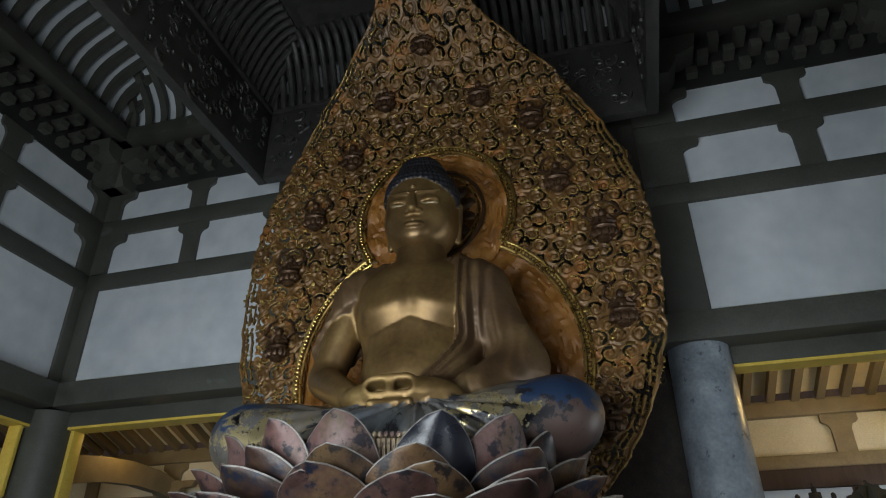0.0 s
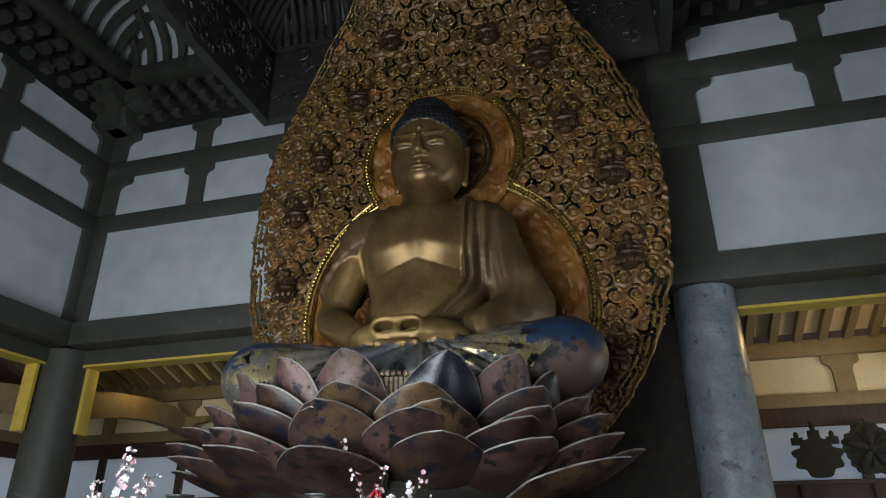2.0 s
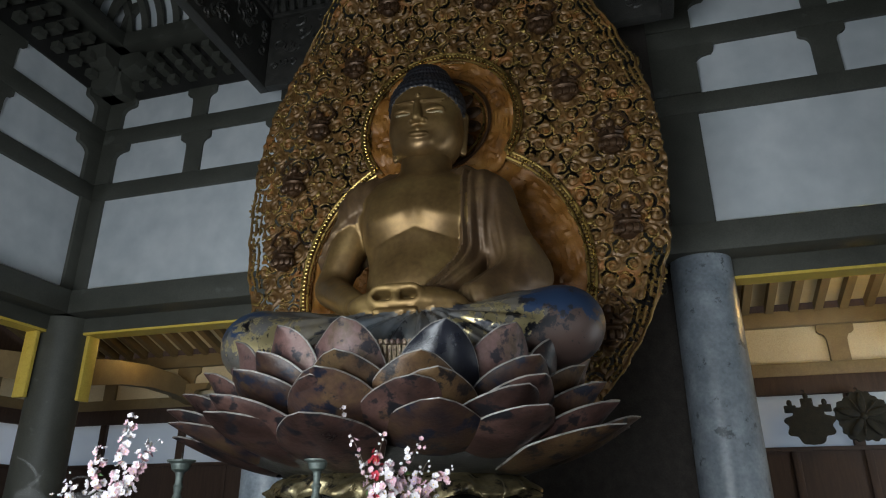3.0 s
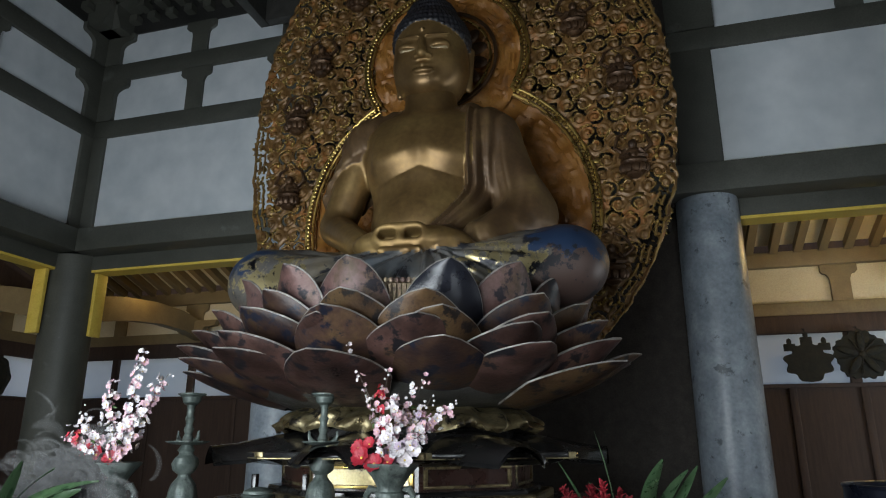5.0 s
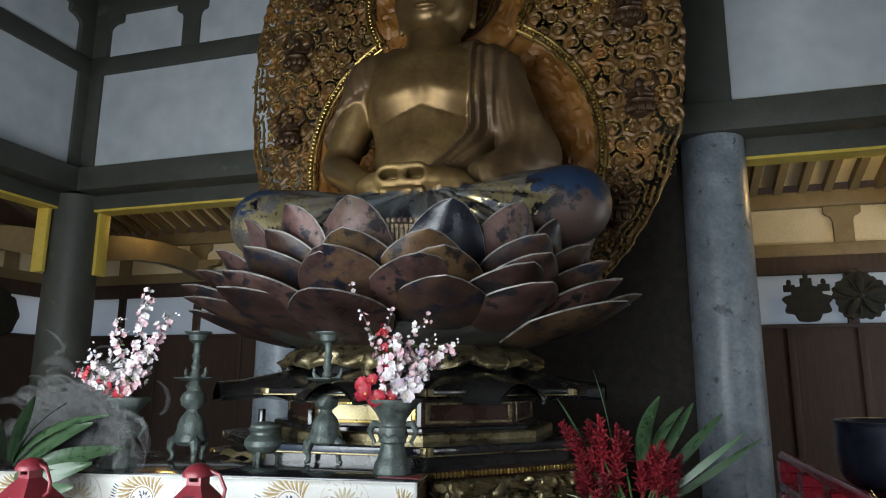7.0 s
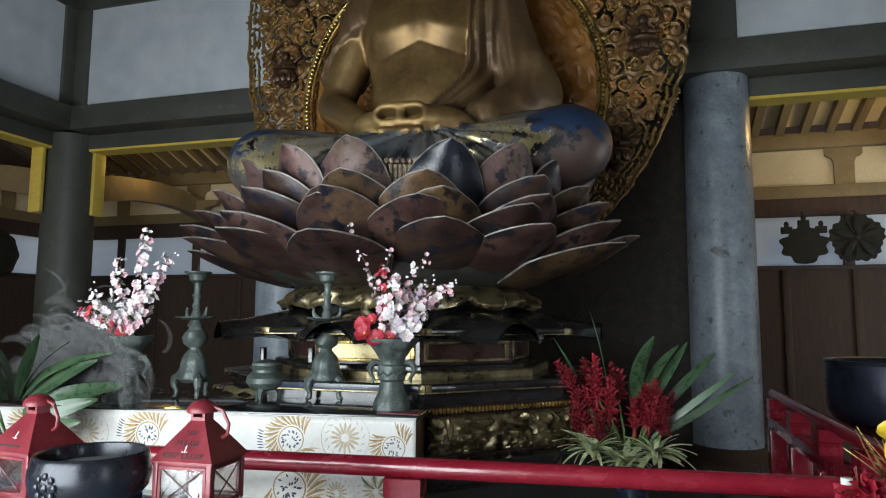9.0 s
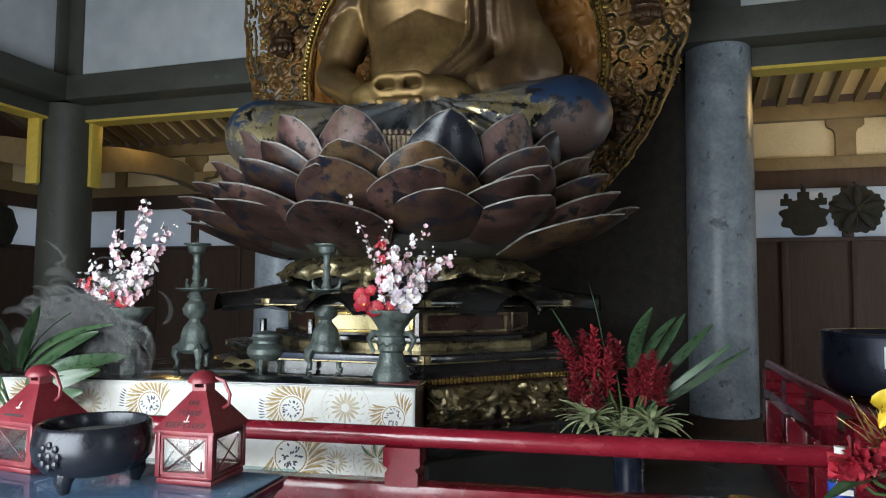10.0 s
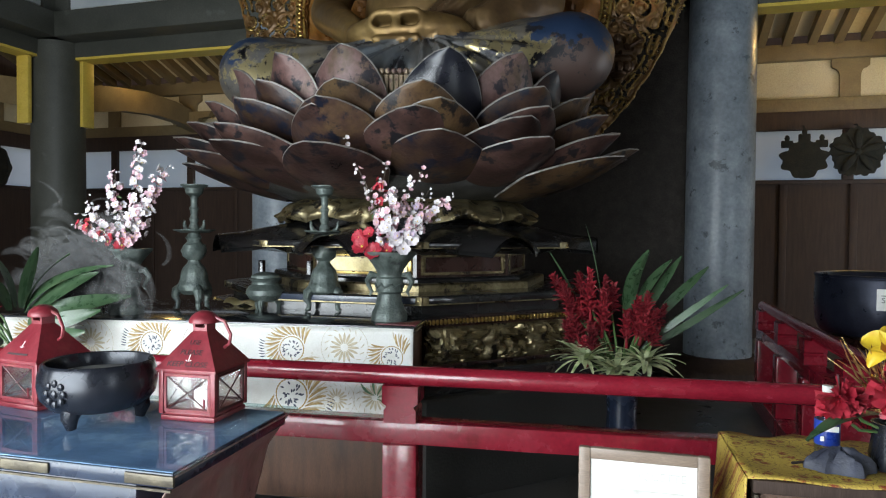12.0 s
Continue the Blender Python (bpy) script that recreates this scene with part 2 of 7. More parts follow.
def upper_wall(name, label, m, cols):
    """columns stand at the distances cols along local x; the room lies at local -y."""
    w = thing(name, label, "wall", kind="structure")
    w.matrix_world = m
    x0, x1 = cols[0], cols[-1]
    for z0, z1, d, mat in ((4.10, 4.434, -0.36, BEAM), (6.01, 6.28, -0.06, BEAM), (6.98, 7.26, -0.06, BEAM)):
        part("beam", Shape().box(x0, d, z0, x1, .2, z1, b=.012), mat, w)
    part("lintel", Shape().box(x0, -0.02, 3.90, x1, .26, 4.13, b=.01), BEAM, w)
    part("lintel_edge", Shape().box(x0, -0.012, 3.865, x1, .25, 3.90), YELLOW, w, "yellow painted soffit strip")
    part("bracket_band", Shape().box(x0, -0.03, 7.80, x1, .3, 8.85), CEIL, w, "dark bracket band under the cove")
    part("cove_beam", Shape().box(x0, -0.42, 8.62, x1, -.03, 8.88, b=.015), BEAM, w)
    # stepped lattice blocks under the cove beam
    n = int((x1 - x0) / 0.34)
    lat = Shape()
    for k in range(n):
        for r in range(3):
            xx = x0 + .2 + k * .34 + (.17 if r % 2 else 0)
            lat.box(xx - .07, -.16 - .08 * r, 7.95 + r * .2, xx + .07, -.03, 8.07 + r * .2)
    part("lattice", lat, BEAM, w)
    for a, b in zip(cols[:-1], cols[1:]):
        mid = (a + b) / 2
        for z0, z1 in ROWS_Z:
            if z0 < 5:
                part("panel", Shape().box(a + .2, 0, z0, b - .2, .1, z1), PLASTER, w)
            else:
                # each small panel ends in a corbelled corner by the column
                for q0, q1 in ((a + .2, mid - .1), (mid + .1, b - .2)):
                    part("panel", Shape().box(q0, 0, z0, q1, .1, z1), PLASTER, w)
                part("strut", Shape().prism(strut_outline(.28, z0, z1), -.045, .1, Matrix.Translation((mid, 0, 0))), BEAM, w)
    for c in cols:
        for z0, z1 in ROWS_Z[1:]:
            o = strut_outline(.62, z0, z1, .22)
            part("corbel", Shape().prism(o, -.075, .1, Matrix.Translation((c, 0, 0))), BEAM, w)
        part("wall_post", Shape().box(c - .24, -.05, 4.3, c + .24, .25, 8.7, b=.02), BEAM, w)
        part("bracket_block", Shape().prism([(-.3, 7.75), (.3, 7.75), (.42, 7.95), (.42, 8.15), (-.42, 8.15), (-.42, 7.95)], -.5, -.02, Matrix.Translation((c, 0, 0))), BEAM, w)
        part("bracket_arm", Shape().prism([(-.7, 8.2), (-.5, 8.1), (.5, 8.1), (.7, 8.2), (.75, 8.42), (-.75, 8.42)], -.42, -.05, Matrix.Translation((c, 0, 0))), BEAM, w)
    # cove: S-curved ribs with pale panels behind them
    def cove(t):
        return (-.30 - 1.25 * t + .22 * math.sin(2 * math.pi * t) * .7, 8.86 + 1.5 * t ** .85)
    part("cove_panel", Shape().grid(1, 14, lambda a, t: (x0 + (x1 - x0) * a, cove(t)[0] + .16, cove(t)[1] + .05)), PLASTER, w)
    n = int((x1 - x0) / 0.30)
    rib = Shape()
    pts = [cove(t / 12) for t in range(13)]
    ol = pts + [(y + .02, z + .16) for y, z in reversed(pts)]
    rib.add([(-.06, y, z) for y, z in ol] + [(.06, y, z) for y, z in ol],
            [(i, i + 1, i + 1 + 26, i + 26) for i in range(25)] + [(25, 0, 26, 51)] +
            [(i, 25 - i, 24 - i, i + 1) for i in range(12)] + [(26 + i, 27 + i, 50 - i, 51 - i) for i in range(12)])
    me = rib.mesh("cove_rib", BEAM)
    for k in range(n + 1):
        r = part("cove_rib", me, BEAM, w)
        r.location = (x0 + .05 + k * (x1 - x0 - .1) / n, 0, 0)
    return w


upper_wall("wall_back", "white plaster back wall framed by grey-green timber beams", pose(0, WY, 0), COLS)
upper_wall("wall_left", "white plaster side wall framed by grey-green timber beams", Matrix.Translation((WX0 - .03, WY, 0)) @ pose(0, 0, 0, 0, 0, 90),
           tuple(-d for d in (8.95, 7.6, 3.9, 0.0)))
upper_wall("wall_right", "white plaster side wall framed by grey-green timber beams", Matrix.Translation((WX1 + .03, WY, 0)) @ pose(0, 0, 0, 0, 0, -90),
           (0.0, 3.9, 7.6, 8.95))


def column(x, y, r=.345, mat=COLUMN, look_="tall round blue-grey painted column on a stone base"):
    c = thing("column", look_, "column", (x, y, 0), group="hall columns", kind="structure")
    part("shaft", Shape().lathe([(r, .24), (r, 2.0), (r * .985, 3.3), (r * .96, 4.11)], 40), mat, c)
    part("base", Shape().lathe([(r + .2, 0), (r + .2, .12), (r + .16, .17), (r + .08, .20), (r + .05, .24), (0, .24)], 40), DARKWOOD, c, "dark stone column base")
    return c


column(COLS[0], WY + .02, .345, BEAM, "tall round dark grey-green timber corner column")
for cx in COLS[1:]:
    column(cx, WY + .02)
for cy in (WY - 3.9, WY - 7.6):
    column(WX0, cy, .33)
    column(WX1, cy, .33)
# yellow jamb strips beside the columns
for cx, sd in ((COLS[0], 1), (COLS[1], -1)):
    solid("trim", Shape().box(cx + sd * .36 - .03, WY + .06, 2.95, cx + sd * .36 + .03, WY + .26, 3.865, b=.006), YELLOW, "yellow painted jamb strip beside the column", "trim", "structure")
solid("trim", Shape().box(WX0 - .27, WY - .41, 2.95, WX0 - .07, WY - .35, 3.865, b=.006), YELLOW, "yellow painted jamb strip beside the column", "trim", "structure")

# dark carved screen in the central bay behind the halo
bay = thing("bay_screen", "black carved timber screen behind the great halo", "screen", (0, 0, 0), kind="structure")
part("board", Shape().box(COLS[1] + .33, WY - .02, .0, COLS[2] - .33, WY + .1, 4.12), BAYWOOD, bay)
part("upper_board", Shape().box(COLS[1] + .25, WY - .16, 4.12, COLS[2] - .25, WY - .07, 8.6), BAYWOOD, bay)
rnd = random.Random(5)
s = Shape()
for k in range(90):
    cx, cz, r = rnd.uniform(-.4, .45), rnd.uniform(3.4, 7.5), rnd.uniform(.06, .15)
    a0, sg = rnd.uniform(0, 6.3), rnd.choice((-1, 1))
    s.tube([(cx + r * (1 - i / 16) * math.cos(a0 + sg * i * .55), WY - .04 - (.14 if cz > 4.1 else 0), cz + r * (1 - i / 16) * math.sin(a0 + sg * i * .55)) for i in range(13)], [.03 - .0015 * i for i in range(13)], 6)
tagged(part("scroll_carving", s, BAYWOOD, bay), kind="stuff")


def outer_wall(name, label, m, x0, x1, posts, gap=None):
    """the aisle's outer wall: dark doors, white transom lights, tan beam and cream frieze."""
    w = thing(name, label, "wall", kind="structure")
    w.matrix_world = m
    for a, b in ((x0, x1),) if not gap else ((x0, gap[0]), (gap[1], x1)):
        part("door_boards", Shape().box(a, 0, 0, b, .12, 2.29), DARKWOOD, w, "dark brown boarded doors")
    for k in range(int((x1 - x0) / .9)):
        xx = x0 + .45 + k * .9
        if gap and gap[0] < xx < gap[1]:
            continue
        part("door_stile", Shape().box(xx - .05, -.03, 0, xx + .05, 0, 2.25, b=.008), DARKWOOD, w)
    part("transom_panel", Shape().grid(1, 1, lambda a, t: (x0 + (x1 - x0) * a, .035, 2.28 + .75 * t)), PANEPAPER, w, "translucent white paper transom")
    part("door_rail", Shape().box(x0, -.05, 2.24, x1, .02, 2.30, b=.008), DARKWOOD, w)
    part("lintel", Shape().box(x0, -.06, 3.01, x1, .12, 3.27, b=.01), DARKWOOD, w)
    part("tan_beam", Shape().box(x0, -.04, 3.27, x1, .12, 3.46, b=.01), TAN, w)
    part("frieze", Shape().box(x0, .02, 3.46, x1, .12, 4.0), CREAM, w)
    part("plate", Shape().box(x0, -.10, 3.99, x1, .12, 4.22, b=.012), TAN, w)
    for p in posts:
        part("strut", Shape().prism(strut_outline(.26, 3.46, 4.0, .11), -.03, .05, Matrix.Translation((p, 0, 0))), TAN, w)
        part("mullion", Shape().box(p - .07, -.03, 2.29, p + .07, .04, 3.01, b=.008), DARKWOOD, w)
    part("upper_board", Shape().box(x0, .04, 4.2, x1, .14, 6.2), DARKWOOD, w)
    return w


outer_wall("wall_aisle_back", "aisle wall with dark doors, white transoms and cream frieze", pose(0, OY, 0), OX0, OX1,
           (-9.6, -7.9, -6.0, -4.4, -1.7, .9, 2.87 + 2.0, 2.87))
outer_wall("wall_aisle_left", "aisle wall with dark doors, white transoms and cream frieze", Matrix.Translation((OX0, OY, 0)) @ pose(0, 0, 0, 0, 0, 90),
           FY - OY, 0, (-1.3, -3.0, -4.8, -6.6))
# the gap is an unseen opening added for the right aisle's fill lamp
outer_wall("wall_aisle_right", "aisle wall with dark doors, white transoms and cream frieze", Matrix.Translation((OX1, OY, 0)) @ pose(0, 0, 0, 0, 0, -90),
           0, OY - FY, (1.3, 3.0, 4.8, 6.6), (1.65, 3.75))


def aisle_roof(name, m, x0, x1):
    """sloping boarded soffit with rafters, rising towards the hall."""
    w = thing(name, "sloping ochre aisle soffit with closely set rafters", "ceiling", kind="structure")
    w.matrix_world = m
    y0, z0, y1, z1 = -.1, 4.22, -2.95, 5.2
    part("boards", Shape().add([(x0, y0, z0 + .1), (x1, y0, z0 + .1), (x1, y1, z1 + .1), (x0, y1, z1 + .1), (x0, y0, z0 + .2), (x1, y0, z0 + .2), (x1, y1, z1 + .2), (x0, y1, z1 + .2)],
                               [(0, 1, 2, 3), (7, 6, 5, 4), (0, 4, 5, 1), (1, 5, 6, 2), (2, 6, 7, 3), (3, 7, 4, 0)]), CREAM, w)
    me = Shape().add([(sx * .055, y, z + dz) for sx in (-1, 1) for y, z in ((y0, z0), (y1, z1)) for dz in (-.03, .1)],
                     [(0, 2, 3, 1), (4, 5, 7, 6), (0, 4, 6, 2), (1, 3, 7, 5), (0, 1, 5, 4), (2, 6, 7, 3)]).mesh("rafter", TAN)
    n = int((x1 - x0) / .33)
    for k in range(n):
        part("rafter", me, TAN, w).location = (x0 + .16 + k * .33, 0, 0)


aisle_roof("ceiling_aisle_back", pose(0, OY, 0), OX0, OX1)
aisle_roof("ceiling_aisle_left", Matrix.Translation((OX0, OY, 0)) @ pose(0, 0, 0, 0, 0, 90), FY - OY, -3.0)
aisle_roof("ceiling_aisle_right", Matrix.Translation((OX1, OY, 0)) @ pose(0, 0, 0, 0, 0, -90), 3.0, OY - FY)

# curved tie beams from the corner columns to the outer wall
for x, y, r, L in ((WX0 + .1, WY + .3, 0, 2.65), (COLS[3] - .1, WY + .3, 0, 2.65), (COLS[1], WY + .3, 0, 2.65), (WX0 - .3, WY - .1, 90, 2.8)):
    t = thing("tie_beam", "curved ochre tie beam crossing the aisle", "beam", (x, y, 0), r, group="tie beams", kind="structure")
    ol = [(0, 3.22), (.3, 3.26), (.8, 3.36), (1.5, 3.42), (2.1, 3.40), (L, 3.30), (L, 3.62), (2.0, 3.74), (1.3, 3.76), (.6, 3.70), (0, 3.60)]
    part("beam", Shape().prism(ol, -.09, .09, pose(0, 0, 0, 0, 0, 90)), TAN, t)
    part("bracket", Shape().prism([(-.55, 3.62), (-.5, 3.52), (-.3, 3.5), (-.22, 3.38), (.22, 3.38), (.3, 3.5), (.5, 3.52), (.55, 3.62)], -.06, .06, Matrix.Translation((0, L - .25, 0))), TAN, t)

# crest plaques hung before the transom
PLQ = material("dark_bronze_plaque", [(0.010, 0.010, 0.009), (0.028, 0.027, 0.02)], 0.75, 0.0, scale=12, bump=0.5, spec=0.2)


def star(rf, n=72):
    return [(rf(2 * math.pi * k / n) * math.sin(2 * math.pi * k / n), rf(2 * math.pi * k / n) * math.cos(2 * math.pi * k / n)) for k in range(n)]


def crest_leaf(x, y, z):
    t = thing("crest_plaque", "dark carved wooden leaf crest with three buds", "plaque", (x, y, z), group="crest plaques")
    part("leaf", Shape().prism([(px, pz * .88 - .07) for px, pz in star(lambda a: .30 + .030 * math.cos(9 * a) + .06 * math.exp(-((a - math.pi) / .2) ** 2) - .05 * math.exp(-((abs(a - math.pi) - 2.3) / .4) ** 2))], -.03, .03), PLQ, t)
    for bx, bz in ((-.22, .17), (0, .26), (.22, .17)):
        part("bud", Shape().ball((bx, 0, bz + .03), (.035, .03, .05), 8, 6).box(bx - .075, -.025, bz - .1, bx + .075, .025, bz, b=.01), PLQ, t)


def crest_wheel(x, y, z):
    t = thing("crest_plaque", "dark bronze eight-petalled wheel crest", "plaque", (x, y, z), group="crest plaques")
    part("disc", Shape().prism(star(lambda a: .305 + .04 * abs(math.cos(2.5 * a)) + .015 * math.cos(20 * a)), -.02, .03), PLQ, t)
    s = Shape()
    for k in range(5):
        s.ball((0, -.03, .17), (.055, .03, .15), 8, 6, pose(0, 0, 0, 0, k * 72, 0))
        s.tube([(0, -.03, .05), (.03, -.04, .26)], .012, 5, pose(0, 0, 0, 0, k * 72 + 36, 0))
    s.ball((0, -.035, 0), (.05, .03, .05), 10, 6)
    part("petals", s, PLQ, t)


crest_leaf(2.27, 10.4, 2.67)
crest_wheel(2.93, 10.4, 2.66)
for p in (2.27, 2.93):
    solid("plaque_hook", Shape().tube([(p, 10.42, 2.95), (p, 10.44, 3.05), (p, 10.54, 3.06)], .008, 6), PLQ, "small iron hook holding a crest plaque", "hook")
for p, q in ((-5.4, 10.4), (-11.0 + .2, 9.0)):
    t = thing("crest_plaque", "round dark wooden crest hanging by the aisle transom", "plaque", (p, q, 2.6), 0 if q > 10 else 90, group="crest plaques")
    part("disc", Shape().prism(star(lambda a: .4 + .02 * math.cos(8 * a)), -.03, .03), PLQ, t)
    part("rim", Shape().tube([(.36 * math.cos(k / 16 * math.pi), -.035, .36 * math.sin(k / 16 * math.pi)) for k in range(33)], .025, 6), PLQ, t)
    part("hanger", Shape().box(-.012, -.02, .38, .012, .12, .5), PLQ, t)

# ---- square canopy over the statue ----
can = thing("canopy", "black lacquered carved square canopy with ribbed coving", "canopy", (0, 0, 0))
X0, X1, Y0, Y1, Z0, Z1 = -4.40, .75, 2.6, 6.66, 6.86, 8.0
for nm, b in (("back_fascia", (X0, Y1, Z0, X1, Y1 + .14, Z1)), ("left_fascia", (X0 - .14, Y0, Z0, X0, Y1 + .14, Z1)), ("right_fascia", (X1, Y0, Z0, X1 + .14, Y1 + .14, Z1)), ("front_fascia", (X0, Y0 - .14, Z0, X1, Y0, Z1))):
    part(nm, Shape().box(*b, b=.01), BLACKWOOD, can)
part("top", Shape().box(X0 - .14, Y0 - .14, 8.95, X1 + .14, Y1 + .14, 9.05), BLACKWOOD, can)


def cov(t):
    return .62 * t ** 1.3, Z1 + .04 + .9 * math.sin(t * math.pi / 2)


prof = [cov(i / 10) for i in range(11)]
rb = Shape().tube([(0, -a, z) for a, z in prof], .05, 8).mesh("canopy_rib", BLACKWOOD)
rl = Shape().tube([(a, 0, z) for a, z in prof], .05, 8).mesh("canopy_rib", BLACKWOOD)
rr_ = Shape().tube([(-a, 0, z) for a, z in prof], .05, 8).mesh("canopy_rib", BLACKWOOD)
k = X0 + .06
while k < X1:
    part("rib", rb, BLACKWOOD, can).location = (k, Y1, 0)
    k += .135
k = Y0 + .06
while k < Y1:
    part("rib", rl, BLACKWOOD, can).location = (X0, k, 0)
    part("rib", rr_, BLACKWOOD, can).location = (X1, k, 0)
    k += .135
for b in ((X0, Y1 - .05, Z1 - .03, X1, Y1, Z1 + .04), (X0, Y0, Z1 - .03, X0 + .05, Y1, Z1 + .04), (X1 - .05, Y0, Z1 - .03, X1, Y1, Z1 + .04)):
    part("cornice", Shape().box(*b, b=.008), BLACKWOOD, can)
rnd = random.Random(8)
s = Shape()
for i in range(260):
    wall = rnd.choice("bblr")
    r, a0, sg, cz = rnd.uniform(.05, .12), rnd.uniform(0, 6.3), rnd.choice((-1, 1)), rnd.uniform(Z0 + .1, Z1 - .12)
    c = rnd.uniform(X0 + .1, X1 - .1) if wall == "b" else rnd.uniform(3.6, Y1 - .1)
    pts = []
    for i2 in range(10):
        p, q = c + r * (1 - i2 / 12) * math.cos(a0 + sg * i2 * .6), cz + r * (1 - i2 / 12) * math.sin(a0 + sg * i2 * .6)
        pts.append((p, Y1 - .012, q) if wall == "b" else ((X0 + .012, p, q) if wall == "l" else (X1 - .012, p, q)))
    s.tube(pts, [.022 - .0012 * j for j in range(10)], 5)
tagged(part("fascia_carving", s, BLACKWOOD, can), kind="stuff")
for p in ((X0, Y0), (X1, Y0), (X0, Y1), (X1, Y1)):
    part("hanger", Shape().box(p[0] - .04, p[1] - .04, 9.0, p[0] + .04, p[1] + .04, 10.4), BLACKWOOD, can)

# ---- the statue: one carved mesh from rounded solids blended together ----
BRONZE = material("gilt_bronze_skin", [(0.125, 0.074, 0.030), (0.185, 0.112, 0.042), (0.27, 0.178, 0.066)], 0.44, 0.62, scale=1.8, bump=0.05, fine=22, stain_or_glare=((0.13, 0.08, 0.036), 0.14, 2.5))
EYE_PAINT = material("pale_eye_inlay", [(0.24, 0.19, 0.11), (0.32, 0.26, 0.16)], 0.35, 0.4, scale=9, bump=0.02)
ROBE = material("brown_gilt_robe", [(0.075, 0.043, 0.022), (0.112, 0.065, 0.030), (0.17, 0.108, 0.044)], 0.50, 0.36, scale=2.2, bump=0.08, fine=26, stain_or_glare=((0.085, 0.052, 0.030), 0.2, 2.5))
HAIR = material("dark_blue_hair", [(0.007, 0.007, 0.009), (0.014, 0.014, 0.018)], 0.5, scale=8, bump=0.2)
LEGS = material("worn_blue_and_gilt_legs", [(0.15, 0.120, 0.075), (0.090, 0.083, 0.075), (0.070, 0.080, 0.092)], 0.34, 0.35, scale=2.0, bump=0.12, fine=20, stain_or_glare=((0.08, 0.05, 0.038), 0.2, 2.4))
FOIL = material("bright_gold_leaf", [(0.42, 0.33, 0.15), (0.62, 0.54, 0.32)], 0.38, 0.55, scale=5, bump=0.3, stain_or_glare=((0.10, 0.07, 0.05), 0.25, 7))
SY = 5.35


def wear_legs(m):
    """blue mineral paint over the knees, bare wood and gold leaf where it has flaked."""
    N, L = m.node_tree.nodes, m.node_tree.links
    bs = N["Principled BSDF"]

    def op(kind, a, b=None):
        q = N.new("ShaderNodeMath")
        q.operation = kind
        for k, v in enumerate((a, b)):
            if v is None:
                continue
            if isinstance(v, (int, float)):
                q.inputs[k].default_value = v
            else:
                L.new(v, q.inputs[k])
        return q.outputs[0]

    def step(v, a, b):
        q = N.new("ShaderNodeMapRange")
        q.inputs[1].default_value, q.inputs[2].default_value = a, b
        L.new(v, q.inputs[0])
        return q.outputs[0]

    def flake(scale, detail):
        q = N.new("ShaderNodeTexNoise")
        q.inputs["Scale"].default_value, q.inputs["Detail"].default_value, q.inputs["Roughness"].default_value = scale, detail, 0.68
        L.new(tc.outputs["Object"], q.inputs["Vector"])
        return op("SUBTRACT", q.outputs["Fac"], .5)
    tc, sp = N.new("ShaderNodeTexCoord"), N.new("ShaderNodeSeparateXYZ")
    L.new(tc.outputs["Object"], sp.inputs[0])
    u = op("SUBTRACT", sp.outputs[0], CX)
    au = op("ABSOLUTE", u)
    n1, n2 = flake(4.2, 12), flake(7.5, 12)
    val = op("ADD", au, op("MULTIPLY", n1, 1.3))
    hgt = op("ADD", sp.outputs[2], op("MULTIPLY", n2, .7))
    right = step(u, -.01, .01)
    knee = step(val, 1.08, 1.13)
    high = step(hgt, 2.78, 2.80)
    blue = op("MULTIPLY", knee, high)
    low = op("MULTIPLY", knee, op("SUBTRACT", 1, high))
    bare = op("MULTIPLY", low, right)
    band = op("MULTIPLY", step(val, .66, .70), op("SUBTRACT", 1, knee))
    band = op("MULTIPLY", band, op("MULTIPLY", step(hgt, 2.64, 2.66), op("SUBTRACT", 1, step(hgt, 2.92, 2.94))))
    foil = op("MAXIMUM", op("MULTIPLY", band, step(n2, -.03, -.01)), op("MULTIPLY", op("MULTIPLY", low, op("SUBTRACT", 1, right)), step(n1, .04, .07)))
    col = bs.inputs["Base Color"].links[0].from_socket
    for fac, c in ((blue, (0.016, 0.032, 0.072)), (bare, (0.070, 0.044, 0.037)), (foil, (0.46, 0.38, 0.20))):
        q = N.new("ShaderNodeMix")
        q.data_type = "RGBA"
        L.new(fac, q.inputs[0])
        L.new(col, q.inputs[6])
        q.inputs[7].default_value = (*c, 1)
        col = q.outputs[2]
    dark = step(flake(6.0, 12), .06, .09)
    q = N.new("ShaderNodeMix")
    q.data_type = "RGBA"
    L.new(dark, q.inputs[0])
    L.new(col, q.inputs[6])
    q.inputs[7].default_value = (0.014, 0.014, 0.018, 1)
    L.new(q.outputs[2], bs.inputs["Base Color"])
    L.new(op("ADD", op("MULTIPLY", foil, .65), .15), bs.inputs["Metallic"])
    L.new(op("SUBTRACT", .46, op("MULTIPLY", foil, .14)), bs.inputs["Roughness"])


wear_legs(LEGS)


